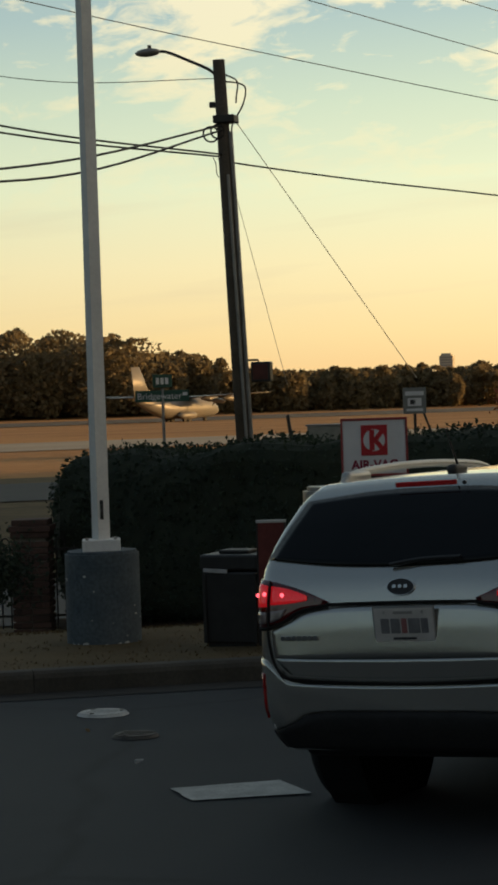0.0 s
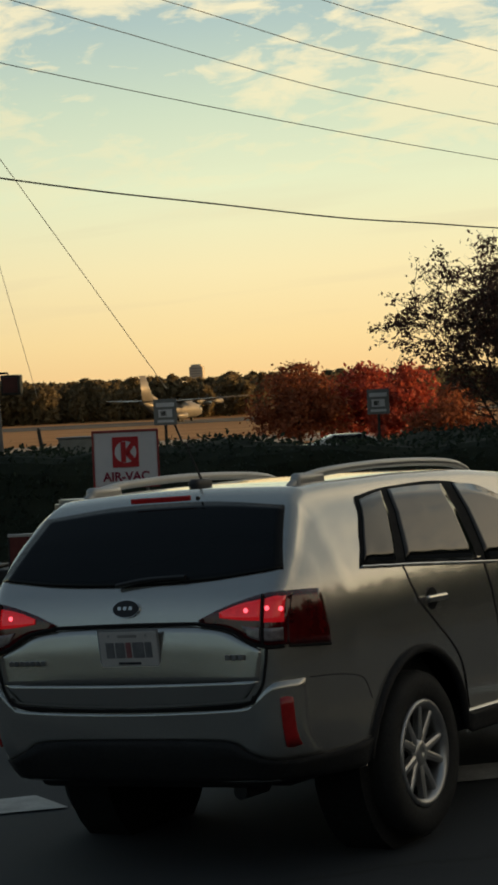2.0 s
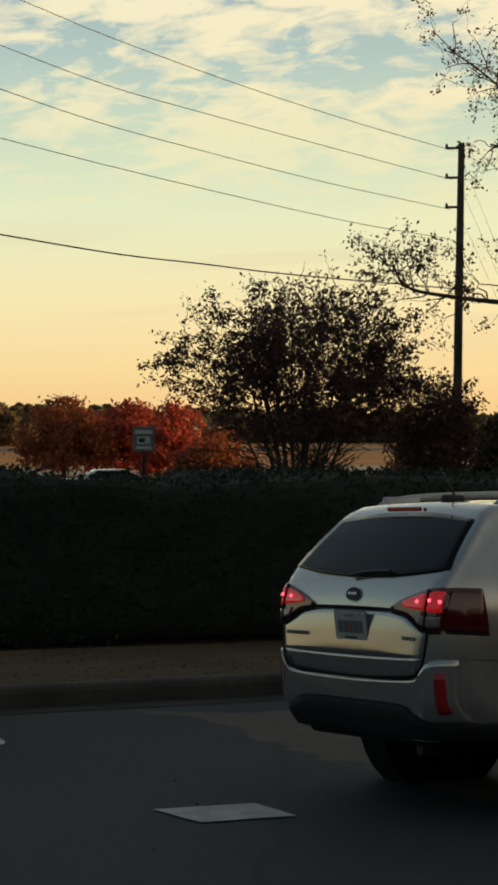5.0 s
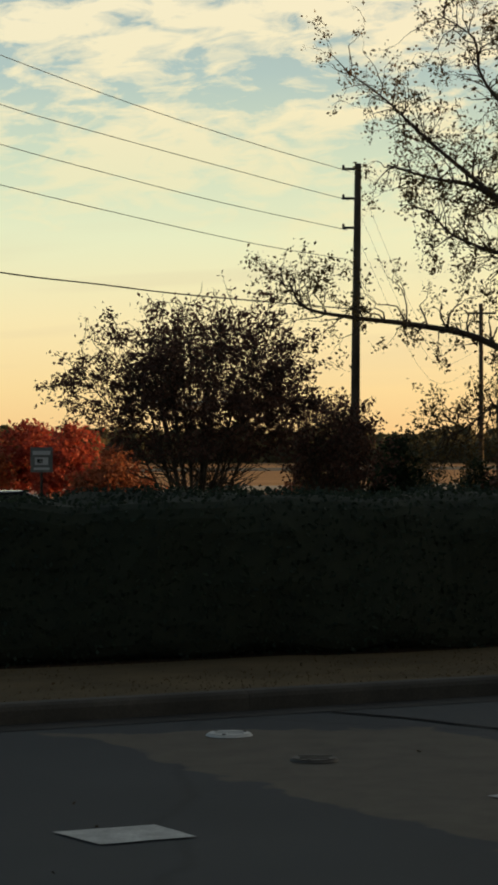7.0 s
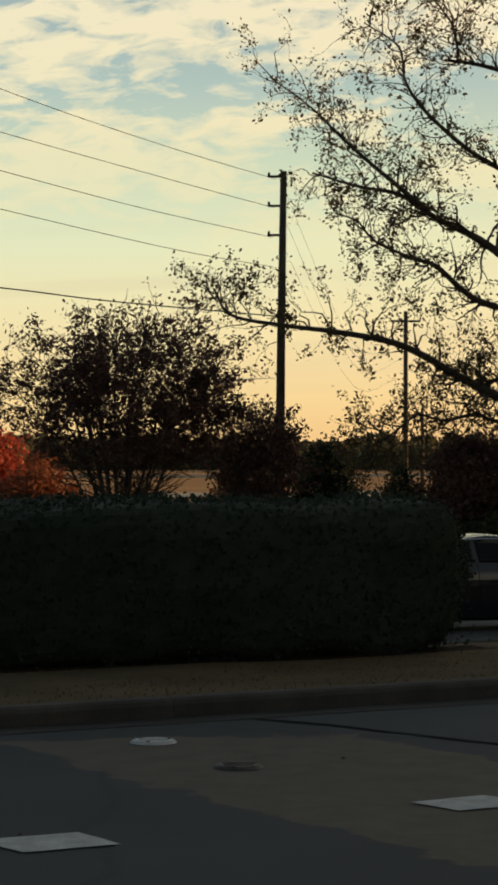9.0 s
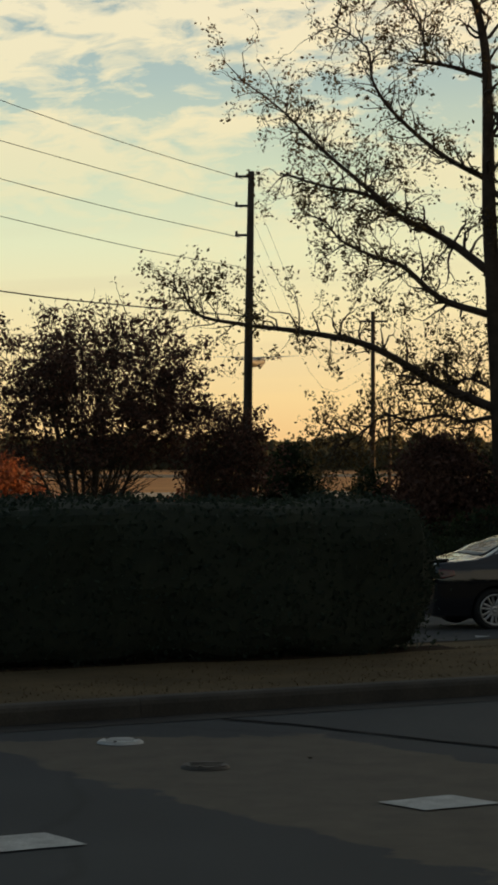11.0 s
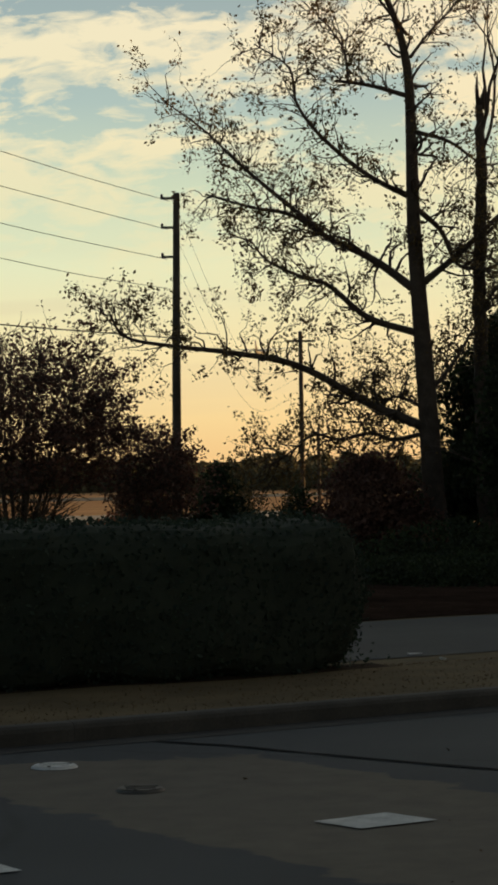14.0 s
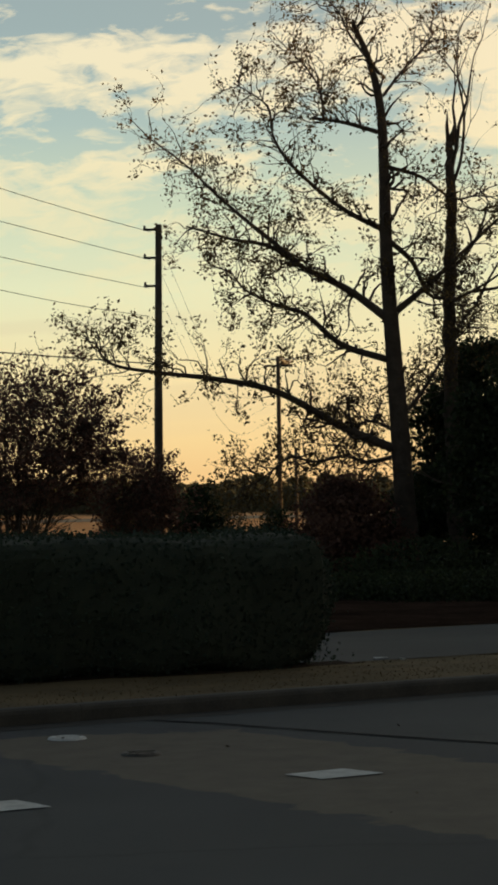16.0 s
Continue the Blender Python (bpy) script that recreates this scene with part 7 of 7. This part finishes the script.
def build_plane():
    """Four-engined high-winged transport aircraft, nose along x."""
    t = thing("transport_plane", "grey four-engined high-wing propeller transport aircraft", "aircraft")
    grey = surface("aircraft_grey", (0.15, 0.147, 0.14), (0.20, 0.196, 0.187), scale=0.25, rough=0.42, fine=0.05, fine_scale=3)
    dark = surface("aircraft_dark", (0.05, 0.05, 0.05), (0.08, 0.08, 0.08), scale=0.5, rough=0.5)
    sec = [(-15.2, 0.10, 0.15, 5.0), (-14.5, 0.45, 0.5, 4.85), (-12.5, 1.0, 1.0, 4.35), (-9.5, 1.6, 1.55, 3.75), (-6.5, 2.05, 2.05, 3.25), (-4.0, 2.15, 2.2, 3.05), (0.0, 2.15, 2.2, 3.0), (7.0, 2.15, 2.2, 3.0), (9.5, 2.1, 2.1, 2.95), (11.5, 1.85, 1.75, 2.75), (12.8, 1.4, 1.25, 2.5), (13.7, 0.85, 0.75, 2.3), (14.3, 0.25, 0.25, 2.2)]
    v, f, n = [], [], 24
    for x, hw, hh, zc in sec:
        for k in range(n):
            a = 2 * math.pi * k / n
            v.append((x, hw * math.cos(a), zc + hh * math.sin(a)))
    for i in range(len(sec) - 1):
        for k in range(n):
            f.append((i * n + k, i * n + (k + 1) % n, (i + 1) * n + (k + 1) % n, (i + 1) * n + k))
    f += [tuple(range(n - 1, -1, -1)), tuple(range((len(sec) - 1) * n, len(sec) * n))]
    fus = data_object("fuselage", v, f, grey, t, True)
    part("cockpit_glazing", moved(box(-0.5, 0.5, -1.35, 1.35, -0.28, 0.28, 0.15), Matrix.Translation((11.75, 0, 4.05)) @ Matrix.Rotation(radians(40), 4, "Y")), dark, fus)
    def aerofoil(name, root, tip, c0, c1, th0, th1, parent, upright=False):
        """A tapered, rounded slab between two stations (leading edge points)."""
        vv, ff, m = [], [], 12
        for p, c, th in ((root, c0, th0), (tip, c1, th1)):
            for k in range(m):
                a = 2 * math.pi * k / m
                dx, dn = -c / 2 + c / 2 * math.cos(a), th / 2 * math.sin(a) * (0.65 + 0.35 * math.cos(a))
                vv.append((p[0] + dx, p[1] + (dn if upright else 0), p[2] + (0 if upright else dn)))
        for k in range(m):
            ff.append((k, (k + 1) % m, m + (k + 1) % m, m + k))
        ff += [tuple(range(m - 1, -1, -1)), tuple(range(m, 2 * m))]
        return data_object(name, vv, ff, grey, parent, True)
    for s in (1, -1):
        wing = aerofoil("wing", (4.6, 0, 5.15), (3.9, s * 20.2, 5.75), 4.9, 2.5, 0.75, 0.30, t)
        for y in (5.0, 10.2):
            nac = tube([(1.5, s * y, 4.85), (4.0, s * y, 4.75), (6.3, s * y, 4.75), (6.9, s * y, 4.75), (7.3, s * y, 4.75)], [0.25, 0.62, 0.60, 0.42, 0.05], 14)
            eng = part("engine", nac, grey, wing, smooth=True)
            for k in range(4):
                a = k * math.pi / 2 + 0.4 + y
                d = Vector((0, math.cos(a), math.sin(a)))
                part("propeller_blade", tube([Vector((6.95, s * y, 4.75)) + d * 0.2, Vector((6.95, s * y, 4.75)) + d * 1.2, Vector((6.95, s * y, 4.75)) + d * 2.0], [0.09, 0.13, 0.05], 6), dark, eng)
        part("fuel_tank", tube([(1.2, s * 7.6, 4.45), (2.2, s * 7.6, 4.35), (5.5, s * 7.6, 4.35), (6.6, s * 7.6, 4.4)], [0.06, 0.5, 0.5, 0.06], 12), grey, wing, smooth=True)
        aerofoil("tailplane", (-11.3, 0, 5.35), (-12.2, s * 8.0, 5.5), 3.9, 1.9, 0.42, 0.2, t)
        part("wheel_sponson", tube([(-3.2, s * 2.15, 1.6), (-2.2, s * 2.3, 1.5), (2.2, s * 2.3, 1.5), (3.6, s * 2.15, 1.65)], [0.15, 0.75, 0.75, 0.15], 14), grey, t, smooth=True)
        for x in (-0.9, 0.7):
            part("main_wheel", moved(cylinder(0.68, 0.68, -0.25, 0.25, 20, 0.08), Matrix.Translation((x, s * 2.15, 0.68)) @ Matrix.Rotation(radians(90), 4, "X")), BLACKRUBBER, t)
    part("nose_wheel", moved(cylinder(0.48, 0.48, -0.3, 0.3, 18, 0.06), Matrix.Translation((9.6, 0, 0.48)) @ Matrix.Rotation(radians(90), 4, "X")), BLACKRUBBER, t)
    part("nose_leg", tube([(9.6, 0, 0.5), (9.6, 0, 1.4)], 0.14, 8), dark, t)
    aerofoil("fin", (-9.2, 0, 5.0), (-13.2, 0, 11.6), 6.2, 3.0, 0.65, 0.3, t, True)
    vv, ff = [(-5.5, 0, 5.0), (-9.6, 0.18, 5.2), (-9.6, -0.18, 5.2), (-10.3, 0, 7.0)], [(0, 1, 3), (0, 3, 2), (0, 2, 1), (1, 2, 3)]
    data_object("fin_fillet", vv, ff, grey, t)
    return t


plane = build_plane()


# ---- what moves ----
def heading(x, y, z, az, pitch=0.0, lean=0.0):
    """A thing whose nose (its x axis) points to the compass angle az, measured from y towards x."""
    return Matrix.Translation((x, y, z)) @ Matrix.Rotation(radians(90 - az), 4, "Z") @ Matrix.Rotation(radians(-pitch), 4, "Y") @ Matrix.Rotation(radians(lean), 4, "X")


def along_rows(rows, t):
    for a, b in zip(rows, rows[1:]):
        if t <= b[0]:
            k = (t - a[0]) / (b[0] - a[0])
            return [p + (q - p) * k for p, q in zip(a[1:], b[1:])]
    return list(rows[-1][1:])


def drive(car, wheels, radius, rows, step=0.2, lean=0.0, sink=0.0, aside=0.0):
    """Keys a car and rolls its wheels by the way it goes; rows are t, x, y, z, compass angle."""
    walk(car, [(t, heading(x + aside * math.cos(radians(az)), y - aside * math.sin(radians(az)), z, az, -sink, lean)) for t, x, y, z, az in rows])
    turn, last, keys = 0.0, None, []
    n = round(16.0 / step)
    for i in range(n + 1):
        x, y, z, az = along_rows(rows, i * step)
        if last:
            ahead = Vector((math.sin(radians(az)), math.cos(radians(az))))
            turn += (Vector((x, y)) - last).dot(ahead) / radius
        last = Vector((x, y))
        keys.append((i * step, turn))
    for w in wheels:
        walk(w, [(t, Matrix.Translation(w.location) @ Matrix.Rotation(a, 4, "Y")) for t, a in keys])


def motions():
    drive(suv, suv_wheels, SUV_R, [
        (0.0, -1.677, 10.341, 0, 14.4), (0.5, -1.755, 9.991, 0, 16.9), (1.0, -1.794, 9.717, 0, 18.7), (1.5, -1.729, 9.642, 0, 20.2), (2.0, -1.597, 9.837, 0, 21.5), (2.5, -1.397, 10.141, 0, 24.7),
        (3.0, -1.118, 10.533, 0, 28.9), (3.5, -0.796, 10.963, 0, 35.3), (4.0, -0.328, 11.268, 0, 42.6), (4.5, 0.158, 11.614, 0, 49.6), (4.7, 0.390, 11.77, 0, 52.6),
        (5.5, 1.55, 12.45, 0, 60.0), (6.3, 3.1, 13.38, 0, 62.5), (7.0, 4.7, 14.3, 0, 63.5), (8.0, 7.2, 15.5, 0, 63.6), (9.5, 11.2, 17.5, 0, 63.6), (12.0, 18.0, 20.9, 0, 63.6), (13.0, 19.4, 21.6, 0, 63.6), (16.0, 19.4, 21.6, 0, 63.6)], lean=-2.37, sink=0.98, aside=0.037)
    rows = []
    for t, az in ((0.0, -4.0), (4.0, -1.0), (7.0, 3.0), (7.7, 4.1), (8.2, 4.9), (9.5, 6.8), (10.5, 8.1), (11.0, 8.63), (11.4, 9.1), (11.8, 10.3), (12.2, 11.9), (12.6, 13.9), (13.2, 17.2), (14.0, 21.5), (16.0, 32.0)):
        # the lane: a straight line with compass angle 72
        a, lane = radians(az), radians(72)
        p0, d = Vector((4.72, 32.53)), Vector((math.sin(lane), math.cos(lane)))
        k = (math.tan(a) * p0.y - p0.x) / (d.x - math.tan(a) * d.y)
        p = p0 + d * k
        rows.append((t, p.x, p.y, ground_z(beyond(p.x, p.y)) + 0.012, 78.0))
    drive(sedan, sedan_wheels, SEDAN_R, rows)
    prow = []
    for t in (0.0, 1.0, 2.0, 3.0, 4.0, 5.0, 6.0, 7.0, 8.0, 9.0, 10.0, 11.0, 12.0, 12.6, 14.0, 16.0):
        s = 52.5 * (t - 1.0)
        climb = max(0.0, t - 4.6)
        z = -3.4 + (6.9 * climb * min(1.0, climb / 1.6) if climb else 0.0)
        if t < 8.5:
            prow.append((t, heading(-117.6 + 0.309 * s, 486.0 + 0.951 * s, z, 18.0, min(6.0, climb * 4.0))))
    for t, az, el, dist in ((9.0, 1.30, 1.62, 890), (10.0, 2.22, 2.05, 960), (10.7, 2.74, 2.2, 1015), (11.2, 3.12, 2.3, 1060), (12.0, 3.66, 2.5, 1130), (13.0, 4.40, 2.82, 1220), (14.0, 5.0, 3.05, 1310), (16.0, 6.2, 3.4, 1500)):
        p = polar(az, dist, 1.98 + dist * math.tan(radians(el)))
        prow.append((t, heading(p.x, p.y, p.z, 18.0, 6.0)))
    walk(plane, prow)


motions()
